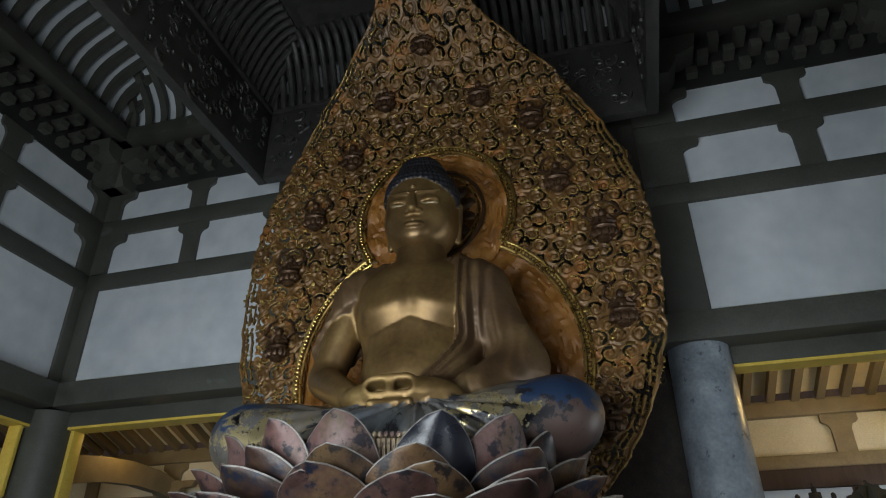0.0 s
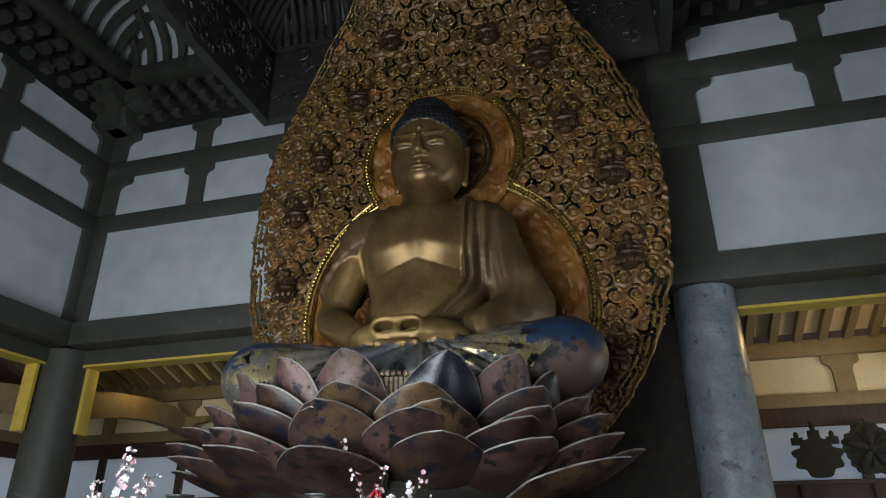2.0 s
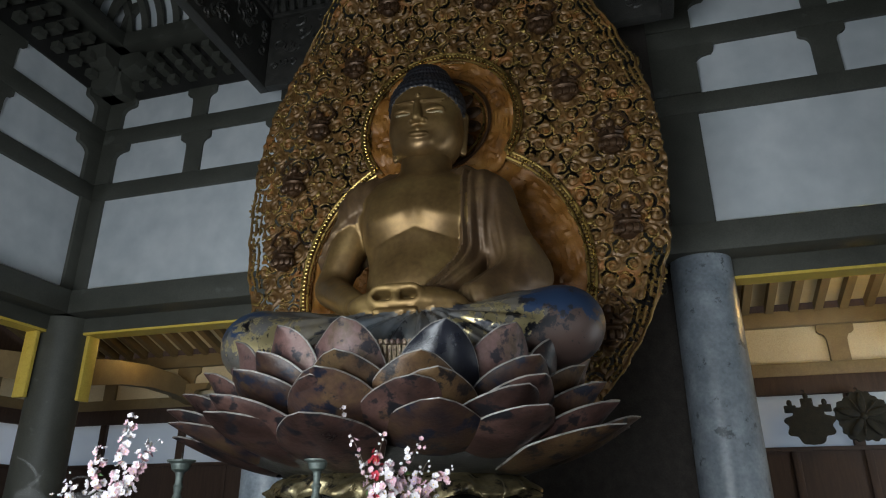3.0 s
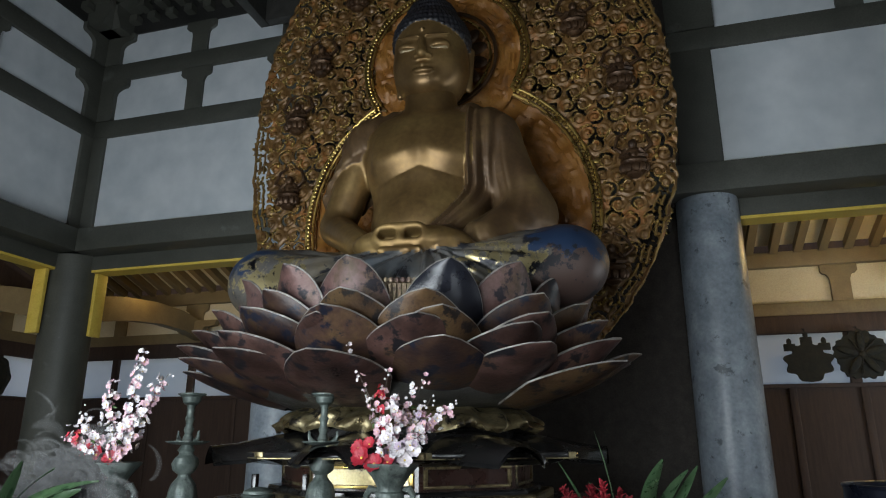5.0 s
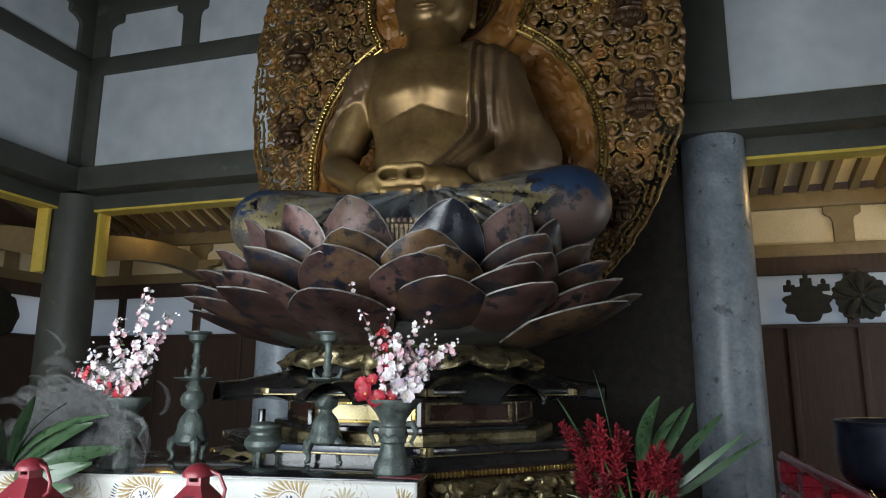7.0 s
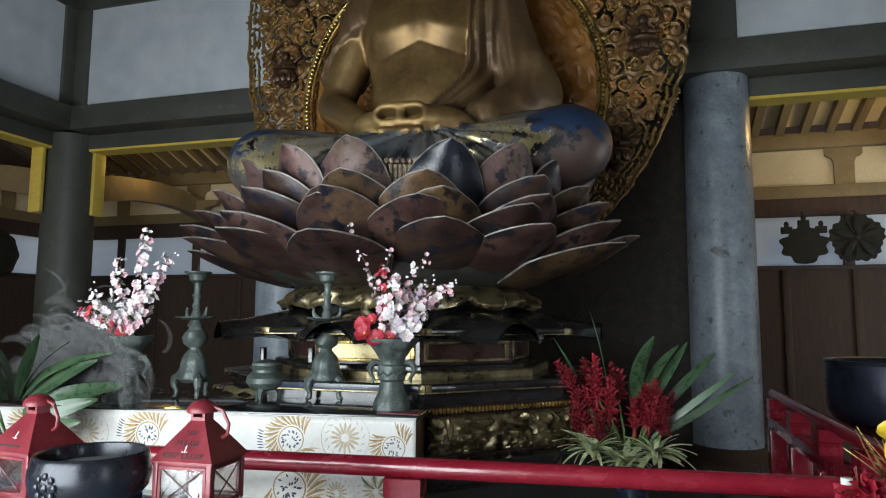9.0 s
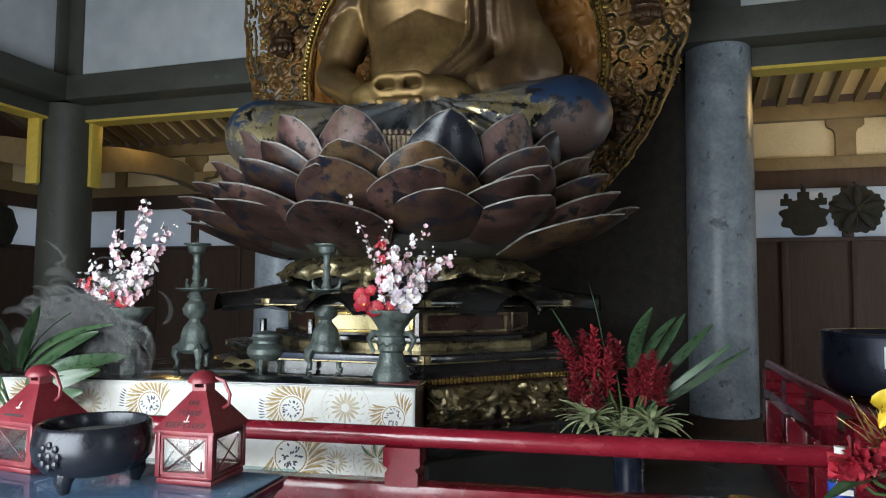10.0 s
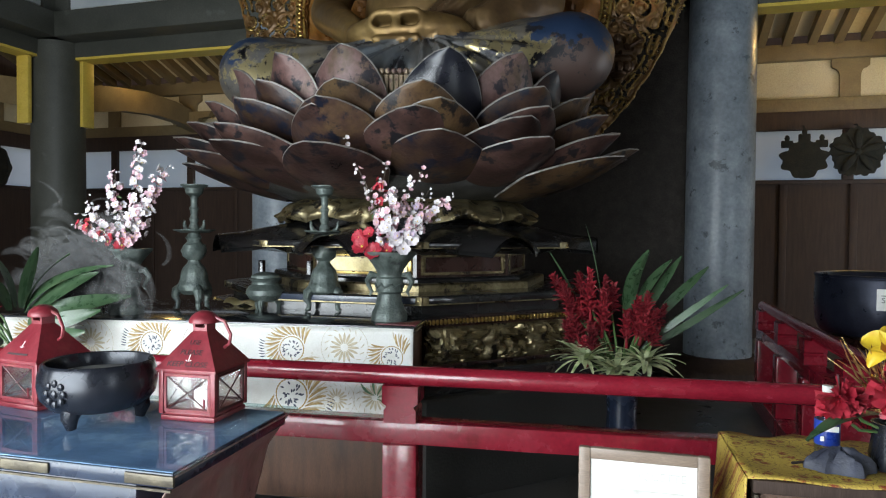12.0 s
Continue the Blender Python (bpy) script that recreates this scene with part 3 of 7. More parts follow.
def surface_net(fn, lo, hi, h):
    """vertices and quads of fn = 0 on a lattice of step h."""
    ax = [np.arange(a, b + h, h) for a, b in zip(lo, hi)]
    g = np.stack(np.meshgrid(*ax, indexing="ij"), -1)
    d = fn(g[..., 0], g[..., 1], g[..., 2])
    sgn = d < 0
    n = np.array(d.shape) - 1
    acc, cnt = np.zeros((*n, 3)), np.zeros(n)
    offs = [(a, b, c) for a in (0, 1) for b in (0, 1) for c in (0, 1)]
    for p in offs:
        for k in range(3):
            if p[k]:
                continue
            q = list(p)
            q[k] = 1
            sp = tuple(slice(o, o + m_) for o, m_ in zip(p, n))
            sq = tuple(slice(o, o + m_) for o, m_ in zip(q, n))
            cross = sgn[sp] != sgn[sq]
            t = np.where(cross, d[sp] / np.where(d[sp] == d[sq], 1, d[sp] - d[sq]), 0)
            for j in range(3):
                acc[..., j] += np.where(cross, p[j] + (t if j == k else 0), 0)
            cnt += cross
    has = cnt > 0
    idx = np.full(tuple(n), -1)
    idx[has] = np.arange(has.sum())
    cell = np.argwhere(has)
    vs = (cell + acc[has] / cnt[has][:, None]) * h + np.array(lo)
    fs = []
    for k in range(3):
        a, b = [j for j in range(3) if j != k]
        sl = [slice(1, m_) for m_ in n]
        sl[k] = slice(0, n[k])
        s0 = sgn[tuple(sl)]
        sl[k] = slice(1, n[k] + 1)
        s1 = sgn[tuple(sl)]
        for flip in (False, True):
            e = np.argwhere((s0 & ~s1) if not flip else (~s0 & s1))
            if not len(e):
                continue
            c = e.copy()
            c[:, a] += 1
            c[:, b] += 1
            ua, ub = np.zeros(3, int), np.zeros(3, int)
            ua[a], ub[b] = 1, 1
            quad = [idx[tuple((c - x).T)] for x in (ua + ub, ub, ua * 0, ua)]
            if (k == 1) != flip:
                quad = quad[::-1]
            fs.append(np.stack(quad, 1))
    return vs, np.concatenate(fs)


def smin(a, b, k):
    h = np.clip(.5 + .5 * (b - a) / k, 0, 1)
    return b + (a - b) * h - k * h * (1 - h)


def ell(x, y, z, c, r):
    q = np.sqrt(((x - c[0]) / r[0]) ** 2 + ((y - c[1]) / r[1]) ** 2 + ((z - c[2]) / r[2]) ** 2)
    return (q - 1) * min(r)


def cap(x, y, z, a, b, ra, rb):
    a, b = np.array(a, float), np.array(b, float)
    d = b - a
    t = np.clip(((x - a[0]) * d[0] + (y - a[1]) * d[1] + (z - a[2]) * d[2]) / (d @ d), 0, 1)
    return np.sqrt((x - a[0] - t * d[0]) ** 2 + (y - a[1] - t * d[1]) ** 2 + (z - a[2] - t * d[2]) ** 2) - (ra + (rb - ra) * t)


HEAD_K, HEAD_LEAN, HEAD_Z = .98, radians(12), 4.70


def head_fn(x, y, z):
    # the head leans forward a little over the chest
    k, th = HEAD_K, HEAD_LEAN
    neck = cap(x, y, z, (0, -.06, 4.25), (0, -.12, 4.68), .265, .205) - .012 * np.sin(z * 60)
    dy, dz = (y + .20) / k, (z - HEAD_Z) / k
    x, y, z = x / k, .03 + dy * math.cos(th) - dz * math.sin(th), 4.75 + dz * math.cos(th) + dy * math.sin(th)
    f = ell(x, y, z, (0, .09, 5.12), (.36, .38, .50))
    f = smin(f, ell(x, y, z, (0, .15, 4.91), (.315, .315, .26)), .14)
    f = smin(f, ell(x, y, z, (0, .365, 4.80), (.13, .11, .090)), .12)                     # chin
    for s_ in (-1, 1):
        f = smin(f, ell(x, y, z, (s_ * .155, .285, 4.99), (.145, .13, .16)), .08)          # cheeks
        f = smin(f, cap(x, y, z, (s_ * .045, .475, 5.225), (s_ * .25, .385, 5.25), .014, .010), .02)  # brow
        f = smin(f, ell(x, y, z, (s_ * .152, .418, 5.140), (.098, .062, .046)), .018)     # lids
        f = np.maximum(f, -ell(x, y, z, (s_ * .152, .48, 5.106), (.088, .05, .013)))
    f = smin(f, cap(x, y, z, (0, .46, 5.21), (0, .528, 5.045), .026, .048), .022)          # nose
    for s_ in (-1, 1):
        f = smin(f, ell(x, y, z, (s_ * .056, .490, 5.022), (.036, .042, .028)), .012)
        f = smin(f, cap(x, y, z, (0, .496, 4.935), (s_ * .135, .445, 4.952), .031, .012), .010)  # upper lip
    f = smin(f, ell(x, y, z, (0, .490, 4.885), (.098, .044, .034)), .008)
    f = smin(f, ell(x, y, z, (0, .452, 5.30), (.020, .016, .020)), .005)
    for s_ in (-1, 1):
        e = cap(x, y, z, (s_ * .375, -.02, 5.19), (s_ * .350, .03, 4.80), .042, .030)
        e = np.maximum(e, -cap(x, y, z, (s_ * .42, .02, 5.18), (s_ * .385, .06, 4.88), .024, .014))
        f = smin(f, e, .025)
    hr = ell(x, y, z, (0, .02, 5.28), (.385, .415, .37))
    hr = np.maximum(hr, -(z - (5.33 - .45 * np.clip(.30 - y, -.2, .80) + .03 * np.cos(x * 8))))
    hr = smin(hr, ell(x, y, z, (0, -.02, 5.58), (.245, .25, .20)), .06)
    az = np.arctan2(x, y)
    hr = hr - .014 * np.abs(np.sin(az * 24)) * np.abs(np.sin(z * 56))
    return smin(f * k, neck, .012), hr * k


def ramp(v, a, b):
    q = np.clip((v - a) / (b - a), 0, 1)
    return q * q * (3 - 2 * q)


def body_fn(x, y, z):
    """distances to the bare chest, the robe, the joined palms and the crossed legs."""
    tor = smin(ell(x, y, z, (0, -.02, 3.35), (.50, .40, .70)), ell(x, y, z, (0, -.02, 3.98), (.60, .37, .46)), .22)
    for s_ in (-1, 1):
        tor = smin(tor, cap(x, y, z, (0, -.06, 4.30), (s_ * .54, -.05, 4.14), .18, .21), .12)
    tor = smin(tor, ell(x, y, z, (0, .10, 3.26), (.44, .33, .36)), .12)
    # breast with a folded lower edge that rises to the middle
    fold_z = 3.775 - .42 * np.abs(x) + .34 * x * x
    breast = ramp(z, fold_z - .02, fold_z + .20) * (1 - ramp(z, 3.85, 4.45)) * (1 - ramp(np.abs(x), .40, .56)) * ramp(y, 0, .15)
    crease = np.exp(-((z - fold_z) / .012) ** 2) * (1 - ramp(np.abs(x), .36, .50)) * ramp(y, 0, .15)
    chest = tor - .062 * breast + .022 * np.exp(-(x / .07) ** 2) * breast + .008 * crease
    chest = smin(chest, cap(x, y, z, (0, -.06, 4.25), (0, -.08, 4.66), .27, .24), .06)
    # upper arms and forearms, held clear of the waist
    arms = None
    for s_ in (-1, 1):
        a = smin(cap(x, y, z, (s_ * .64, -.06, 4.08), (s_ * .86, -.04, 3.42), .19, .155), cap(x, y, z, (s_ * .86, -.02, 3.36), (s_ * .40, .62, 3.00), .155, .11), .06)
        arms = a if arms is None else np.minimum(arms, a)
    chest = smin(chest, np.where(x < 0, arms, 9), .03)
    # robe: a shoulder flap on one side, the wide draped sleeve on the other
    flap = cap(x, y, z, (-.52, -.06, 4.19), (-.82, -.07, 3.62), .245, .225)
    flap = smin(flap, cap(x, y, z, (-.30, -.09, 4.32), (-.58, -.07, 4.14), .20, .25), .10)
    flap = np.maximum(flap, (3.80 + .95 * (y + .05) + .30 * (x + .6)) - z) - .007 * np.sin((x * 1.2 + z * .35 + y * .3) * 40)
    sleeve = smin(cap(x, y, z, (.55, -.05, 4.17), (.86, -.03, 3.40), .235, .245), cap(x, y, z, (.86, .0, 3.34), (.56, .46, 3.04), .24, .16), .10)
    sleeve = smin(sleeve, cap(x, y, z, (.36, -.07, 4.30), (.56, -.05, 4.15), .21, .24), .08)
    sf = (x * .9 + y * .55 - .10 * (4.2 - z) ** 2)
    sleeve = sleeve - .012 * np.sin(sf * 36) - .006 * np.sin(sf * 71 + z * 3)
    edge = .385 - 1.15 * np.clip(3.62 - z, 0, 1) ** 1.7                 # the robe's edge down the breast and across the belly
    on = ramp(x, edge - .008, edge + .012) * (1 - ramp(z, 4.36, 4.44))
    sweep = x - edge
    cloth_ = tor - .050 * on - on * (.016 * np.sin(np.sqrt(np.clip(sweep, 0, 2) + .002) * 46) + .012 * (sweep < .05))
    cloth_ = np.where((sweep > -.02) & (z < 4.46), cloth_, 9)
    robe = smin(np.minimum(cloth_, flap), sleeve, .035)
    # folds lying round the waist over the lap
    for k, (w_, zz) in enumerate(((.70, 3.02), (.62, 3.12))):
        robe = smin(robe, ell(x, y, z, (.05, .14, zz), (w_, .44, .075)) - .010 * np.sin(x * 26 + k), .05)
    hand = ell(x, y, z, (.04, .72, 2.955), (.47, .22, .145))
    # thumbs and fingers close into one long oval with an upright bar between two deep openings
    zz_ = z - 2.985 - .25 * (y - .9)
    oval = np.sqrt(np.clip(np.abs(x) - .115, 0, 9) ** 2 + zz_ ** 2) - .068
    hand = smin(hand, np.sqrt(oval ** 2 + (y - .895) ** 2) - .030, .03)
    slot = np.maximum(np.sqrt(np.clip(np.abs(np.abs(x) - .092) - .040, 0, 9) ** 2 + zz_ ** 2) - .040, .80 - y)
    hand = np.maximum(hand, -slot)
    hand = smin(hand, np.maximum(cap(x, y, z, (-.018, .915, 2.91), (-.018, .885, 3.06), .019, .017), .78 - y), .006)
    hand = smin(hand, cap(x, y, z, (.020, .915, 2.91), (.020, .885, 3.06), .019, .017), .006)
    hand = smin(hand, cap(x, y, z, (-.15, .925, 2.862), (.15, .925, 2.862), .026, .026), .014)
    legs = None
    for s_ in (-1, 1):
        kx, up = (1.24, -.02) if s_ < 0 else (1.18, .04)
        a = cap(x, y, (z - 2.78) * 1.12 + 2.78, (s_ * .30, .10, 2.78 + up), (s_ * kx, .46, 2.79 + up), .32, .30)
        b = cap(x, y, (z - 2.72) * 1.15 + 2.72, (s_ * (kx - .02), .50, 2.74 + up), (-s_ * .25, .86, 2.64), .31, .18)
        a = smin(a, b, .15)
        legs = a if legs is None else smin(legs, a, .10)
    legs = smin(legs, ell(x, y, z, (0, .45, 2.60), (1.15, .60, .23)), .1)
    run = np.arctan2(x - .20, 2.5 - z + .8 * (y - .4))
    legs = legs - (.016 * np.sin(run * 15) + .007 * np.sin(run * 33 + y * 5)) * (1 - ramp(np.abs(x), .85, 1.15))
    # hem of the upper leg's robe, a narrow raised band running down from the palms
    band = np.abs(x - .30 - .35 * (2.95 - z)) - .035
    legs = legs - .016 * (1 - ramp(band, 0, .015)) * ramp(y, .5, .7)
    return chest, robe, hand, legs


def label_of(p):
    chest, robe, hand, legs = body_fn(p[:, 0], p[:, 1], p[:, 2])
    lab = np.argmin(np.stack([chest, robe, hand, legs]), 0)
    return np.choose(lab, (0, 1, 0, 3))


def whole_body(x, y, z):
    chest, robe, hand, legs = body_fn(x, y, z)
    return smin(smin(smin(chest, robe, .010), hand, .03), legs, .035)


def statue():
    s_ = Shape()

    def take(vs, fs, mats):
        b = len(s_.v)
        th = radians(4.0)
        o = vs.copy()
        o[:, 0] = CX + .05 + vs[:, 0] * math.cos(th) + vs[:, 1] * math.sin(th)
        o[:, 1] = SY + vs[:, 0] * math.sin(th) - vs[:, 1] * math.cos(th)
        s_.v += [tuple(p) for p in o]
        s_.f += [tuple(int(i) + b for i in q) for q in fs]
        s_.mi += [int(i) for i in mats]
    vs, fs = surface_net(whole_body, (-1.66, -.55, 2.38), (1.62, 1.25, 4.62), .017)
    take(vs, fs, label_of(vs[fs].mean(1)))
    vs, fs = surface_net(lambda x, y, z: smin(*head_fn(x, y, z), .008), (-.52, -.68, 4.40), (.52, .62, 5.82), .0105)
    mid = vs[fs].mean(1)
    f, hr = head_fn(mid[:, 0], mid[:, 1], mid[:, 2])
    k, th = HEAD_K, HEAD_LEAN
    dy, dz = (mid[:, 1] + .20) / k, (mid[:, 2] - HEAD_Z) / k
    hx, hz = np.abs(mid[:, 0]) / k, 4.75 + dz * math.cos(th) + dy * math.sin(th)
    eye = (np.hypot((hx - .152) / .082, (hz - 5.106) / .011) < 1) & (mid[:, 1] > .05)
    take(vs, fs, [2 if q else (4 if e else 0) for q, e in zip(hr < f, eye)])
    return solid("statue", s_, [BRONZE, ROBE, HAIR, LEGS, EYE_PAINT], "large seated gilt-bronze statue with dark blue hair and worn blue legs", "statue", smooth=80)


statue()

# ---- halo: pierced flame-shaped screen ----
HALO = material("rust_and_gilt_carving", [(0.075, 0.040, 0.015), (0.14, 0.072, 0.022), (0.20, 0.108, 0.034)], 0.44, 0.3, scale=3.0, bump=0.2, fine=40, stain_or_glare=((0.23, 0.092, 0.022), 0.36, 3.0))
# gilding left on the raised edges
hn = HALO.node_tree
hb_ = hn.nodes["Principled BSDF"]
geo, rmp, gm = hn.nodes.new("ShaderNodeNewGeometry"), hn.nodes.new("ShaderNodeMapRange"), hn.nodes.new("ShaderNodeMix")
rmp.inputs[1].default_value, rmp.inputs[2].default_value = 0.545, 0.68
gm.data_type = "RGBA"
gm.inputs[7].default_value = (0.42, 0.29, 0.09, 1)
hn.links.new(geo.outputs["Pointiness"], rmp.inputs[0])
hn.links.new(rmp.outputs[0], gm.inputs[0])
hn.links.new(hb_.inputs["Base Color"].links[0].from_socket, gm.inputs[6])
hn.links.new(gm.outputs[2], hb_.inputs["Base Color"])
mm = hn.nodes.new("ShaderNodeMapRange")
mm.inputs[1].default_value, mm.inputs[2].default_value, mm.inputs[3].default_value, mm.inputs[4].default_value = 0.545, 0.68, 0.3, 0.95
hn.links.new(geo.outputs["Pointiness"], mm.inputs[0])
hn.links.new(mm.outputs[0], hb_.inputs["Metallic"])
DISC = material("orange_gilt_disc", [(0.17, 0.066, 0.013), (0.25, 0.102, 0.018), (0.31, 0.140, 0.026)], 0.5, 0.15, scale=3, bump=0.2, stain_or_glare=((0.16, 0.07, 0.024), 0.25, 4))
GOLD = material("aged_gold", [(0.40, 0.27, 0.08), (0.58, 0.42, 0.14)], 0.3, 0.95, scale=8, bump=0.15)
FIGURE = material("dark_bronze_figures", [(0.055, 0.030, 0.017), (0.105, 0.056, 0.026)], 0.42, 0.55, scale=7, bump=0.4, stain_or_glare=((0.05, 0.03, 0.02), 0.3, 8))
HZ = [2.2, 2.7, 3.2, 3.75, 4.6, 5.3, 5.9, 6.5, 7.15, 7.6, 8.0, 8.4, 8.75]
HW = [1.3, 1.72, 2.02, 2.20, 2.28, 2.24, 2.12, 1.87, 1.48, 1.0, .56, .25, .02]
HC, HR, BC, BR = 5.42, .88, 3.65, 1.50


def halo_y(z):
    return 6.1 - .35 * np.maximum(0, z - 6.5) ** 2


def halo_screen():
    st = .0125
    us, zs = np.arange(-2.36, 2.37, st), np.arange(2.2, 8.76, st)
    U, Z = np.meshgrid(us, zs)
    wid = np.interp(Z, HZ, HW)
    flame = .009 * np.sin(Z * 15 + np.sign(U) * .6) + .005 * np.sin(Z * 31)
    inside = np.abs(U) < wid + flame
    edge = wid + flame - np.abs(U)
    dr = np.minimum(np.hypot(U, Z - HC) - HR, np.hypot(U, Z - BC) - BR)
    inside &= dr > -.06
    rng = np.random.default_rng(3)
    pts = []
    cell = .178
    for j in range(int((8.75 - 2.2) / (cell * .866)) + 1):
        for i in range(-14, 15):
            pu, pz = (i + .5 * (j % 2)) * cell + rng.uniform(-.03, .03), 2.25 + j * cell * .866 + rng.uniform(-.025, .025)
            if abs(pu) < np.interp(pz, HZ, HW) - .06 and min(math.hypot(pu, pz - HC) - HR, math.hypot(pu, pz - BC) - BR) > .04:
                pts.append((pu, pz, rng.uniform(.076, .104), rng.uniform(0, 6.28), 1 if pu > 0 else -1))
    best = np.full(U.shape, 9.0)
    second = np.full(U.shape, 9.0)
    H = np.zeros(U.shape)
    hole = np.full(U.shape, -1.0)
    for pu, pz, R, a0, sg in pts:
        i0, i1 = np.searchsorted(us, (pu - .26, pu + .26))
        j0, j1 = np.searchsorted(zs, (pz - .26, pz + .26))
        sl = (slice(j0, j1), slice(i0, i1))
        r = np.hypot(U[sl] - pu, Z[sl] - pz) / R
        th = np.arctan2(Z[sl] - pz, U[sl] - pu)
        a = np.angle(np.exp(1j * (th * sg - a0)))
        nearer = r < best[sl]
        spiral = np.cos(2 * math.pi * (r * 1.7 - (a / (2 * math.pi))))
        h = np.where(r < .22, .014 * np.sqrt(np.clip(1 - (r / .22) ** 2, 0, 1)) + .014, .017 * spiral * np.clip(1.35 - r, 0, 1) + .008)
        # a crescent: inside one circle and outside a smaller one shifted aside
        cu, cz = np.cos(a) * r, np.sin(a) * r
        ho = np.minimum(.86 - np.hypot(cu - .02, cz), np.hypot(cu + .20, cz) - .66) * R
        second[sl] = np.where(nearer, best[sl], np.minimum(second[sl], r))
        best[sl] = np.where(nearer, r, best[sl])
        H[sl] = np.where(nearer, h, H[sl])
        hole[sl] = np.where(nearer, ho, hole[sl])
    leaf = .010 * np.sin((Z * 1.0 + np.abs(U) * .55 + .1 * np.sin(U * 9)) * 52)
    H = np.where(best > 1.05, leaf * np.clip((best - 1.05) * 6, 0, 1), H)
    hole = np.where((best > 1.22) & (best < 1.9) & (dr > .05), np.maximum(hole, (.10 - np.abs(best - 1.36)) * .1), hole)
    # long flame tongues along the rim
    rim = (edge < .20) & (dr > .12)
    tongue = np.sin((edge + .018 * np.sin(Z * 5)) * 2 * math.pi / .062)
    blend = np.clip((.20 - edge) / .05, 0, 1) * np.clip((np.sin(Z * 2.1 + 1.2 * np.sign(U)) - .15) * 4, 0, 1)
    H = np.where(rim, H * (1 - blend) + .014 * tongue * blend, H)
    hole = np.where(rim, np.where(np.sin(Z * 2.1 + 1.2 * np.sign(U)) > .35, np.maximum(hole, np.minimum((-.55 - tongue) * .02, np.minimum(edge - .035, .18 - edge) * .4)), hole), hole)
    hole = np.where(edge < .03, -.02, hole)
    hole = np.where(dr < .05, -.02, hole)
    for pu, pz in FIGS:
        hole = np.where(np.hypot((U - pu) / .17, (Z - pz) / .22) < 1, -.02, hole)
    H = H + .03 * np.clip(edge / .3, 0, 1)
    gz, gu = np.gradient(hole, st)
    gl = np.maximum(gu ** 2 + gz ** 2, .02)
    push = np.where((hole > 0) & (hole < .03), np.minimum(hole, .012), 0)
    PU, PZ = U - push * gu / gl, Z - push * gz / gl
    lim = np.maximum(wid + flame, .005)
    PU = np.clip(PU, -lim, lim)
    keep = (inside[:-1, :-1].astype(int) + inside[1:, :-1] + inside[:-1, 1:] + inside[1:, 1:]) >= 2
    neg = hole <= 0
    keep &= (neg[:-1, :-1].astype(int) + neg[1:, :-1] + neg[:-1, 1:] + neg[1:, 1:]) >= 2
    n = U.shape[1]
    jj, ii = np.nonzero(keep)
    q = np.stack([jj * n + ii, jj * n + ii + 1, (jj + 1) * n + ii + 1, (jj + 1) * n + ii], 1)
    used = np.unique(q)
    remap = np.full(U.size, -1)
    remap[used] = np.arange(len(used))
    V = np.stack([CX + PU.ravel(), (halo_y(Z) - H).ravel(), PZ.ravel()], 1)[used]
    s_ = Shape()
    s_.v = [tuple(p) for p in V]
    s_.f = [tuple(int(i) for i in r_) for r_ in remap[q]]
    s_.mi = [0] * len(s_.f)
    return s_


FIGS = [(-.02, 7.62), (-.58, 7.12), (.58, 6.97), (-1.03, 6.43), (1.16, 6.57), (1.37, 5.66), (1.78, 4.98), (-1.45, 5.66), (-1.71, 4.98), (-1.75, 4.10), (1.84, 4.06), (1.58, 3.06)]
halo = thing("halo_screen", "tall flame-shaped pierced and gilded halo behind the statue", "halo", (0, 0, 0))
op = part("openwork", halo_screen(), HALO, halo, "rust-red carved scrollwork with gilt edges", smooth=60)
sm = op.modifiers.new("thickness", "SOLIDIFY")
sm.thickness, sm.offset = .022, -1


def rim(name, c, R, a0, a1, r, n, y, mat, parent, label=""):
    pts = [(CX + R * math.sin(a0 + (a1 - a0) * k / n), y, c + R * math.cos(a0 + (a1 - a0) * k / n)) for k in range(n + 1)]
    return part(name, Shape().tube(pts, r, 8), mat, parent, label)


def beads(name, c, R, a0, a1, r, y, mat, parent):
    n = int(abs(a1 - a0) * R / (r * 2.3))
    s_ = Shape()
    for k in range(n + 1):
        a = a0 + (a1 - a0) * k / n
        s_.ball((CX + R * math.sin(a), y, c + R * math.cos(a)), r, 7, 5)
    return part(name, s_, mat, parent, "string of small gilt beads")


def disc(name, c, R, y, cut=None, seed=1):
    """a plate with cloud and petal relief."""
    def fn(a, b):
        rr, th = R * b, 2 * math.pi * a
        u, z = rr * math.sin(th), rr * math.cos(th)
        h = 0.0
        if b > .30:
            k = 9 if R < 1 else 16
            q = noise.noise((u * 5.5 + seed, z * 5.5, 1.7))
            h = .022 * max(-1, min(1, q * 4.5)) + .010 * math.sin(30 * q)
        return (CX + u, y - h, c + z)
    nu, nv = (150, 46) if R < 1 else (220, 70)
    return Shape().grid(nu, nv, fn)


part("head_disc", disc("head_disc", HC, HR, 6.06, seed=2), DISC, halo, "orange gilded disc with cloud relief")
part("body_disc", disc("body_disc", BC, BR, 6.12, seed=5), DISC, halo, "orange gilded disc with cloud relief")
a_meet = math.acos(max(-1, min(1, ((HC - BC) ** 2 + HR ** 2 - BR ** 2) / (2 * (HC - BC) * HR))))
hb = math.pi - a_meet
for R, r in ((HR + .02, .018), (HR - .05, .014)):
    rim("head_ring", HC, R, -hb, hb, r, 90, 6.02, GOLD, halo)
beads("bead_string", HC, HR - .015, -hb, hb, .019, 6.0, GOLD, halo)
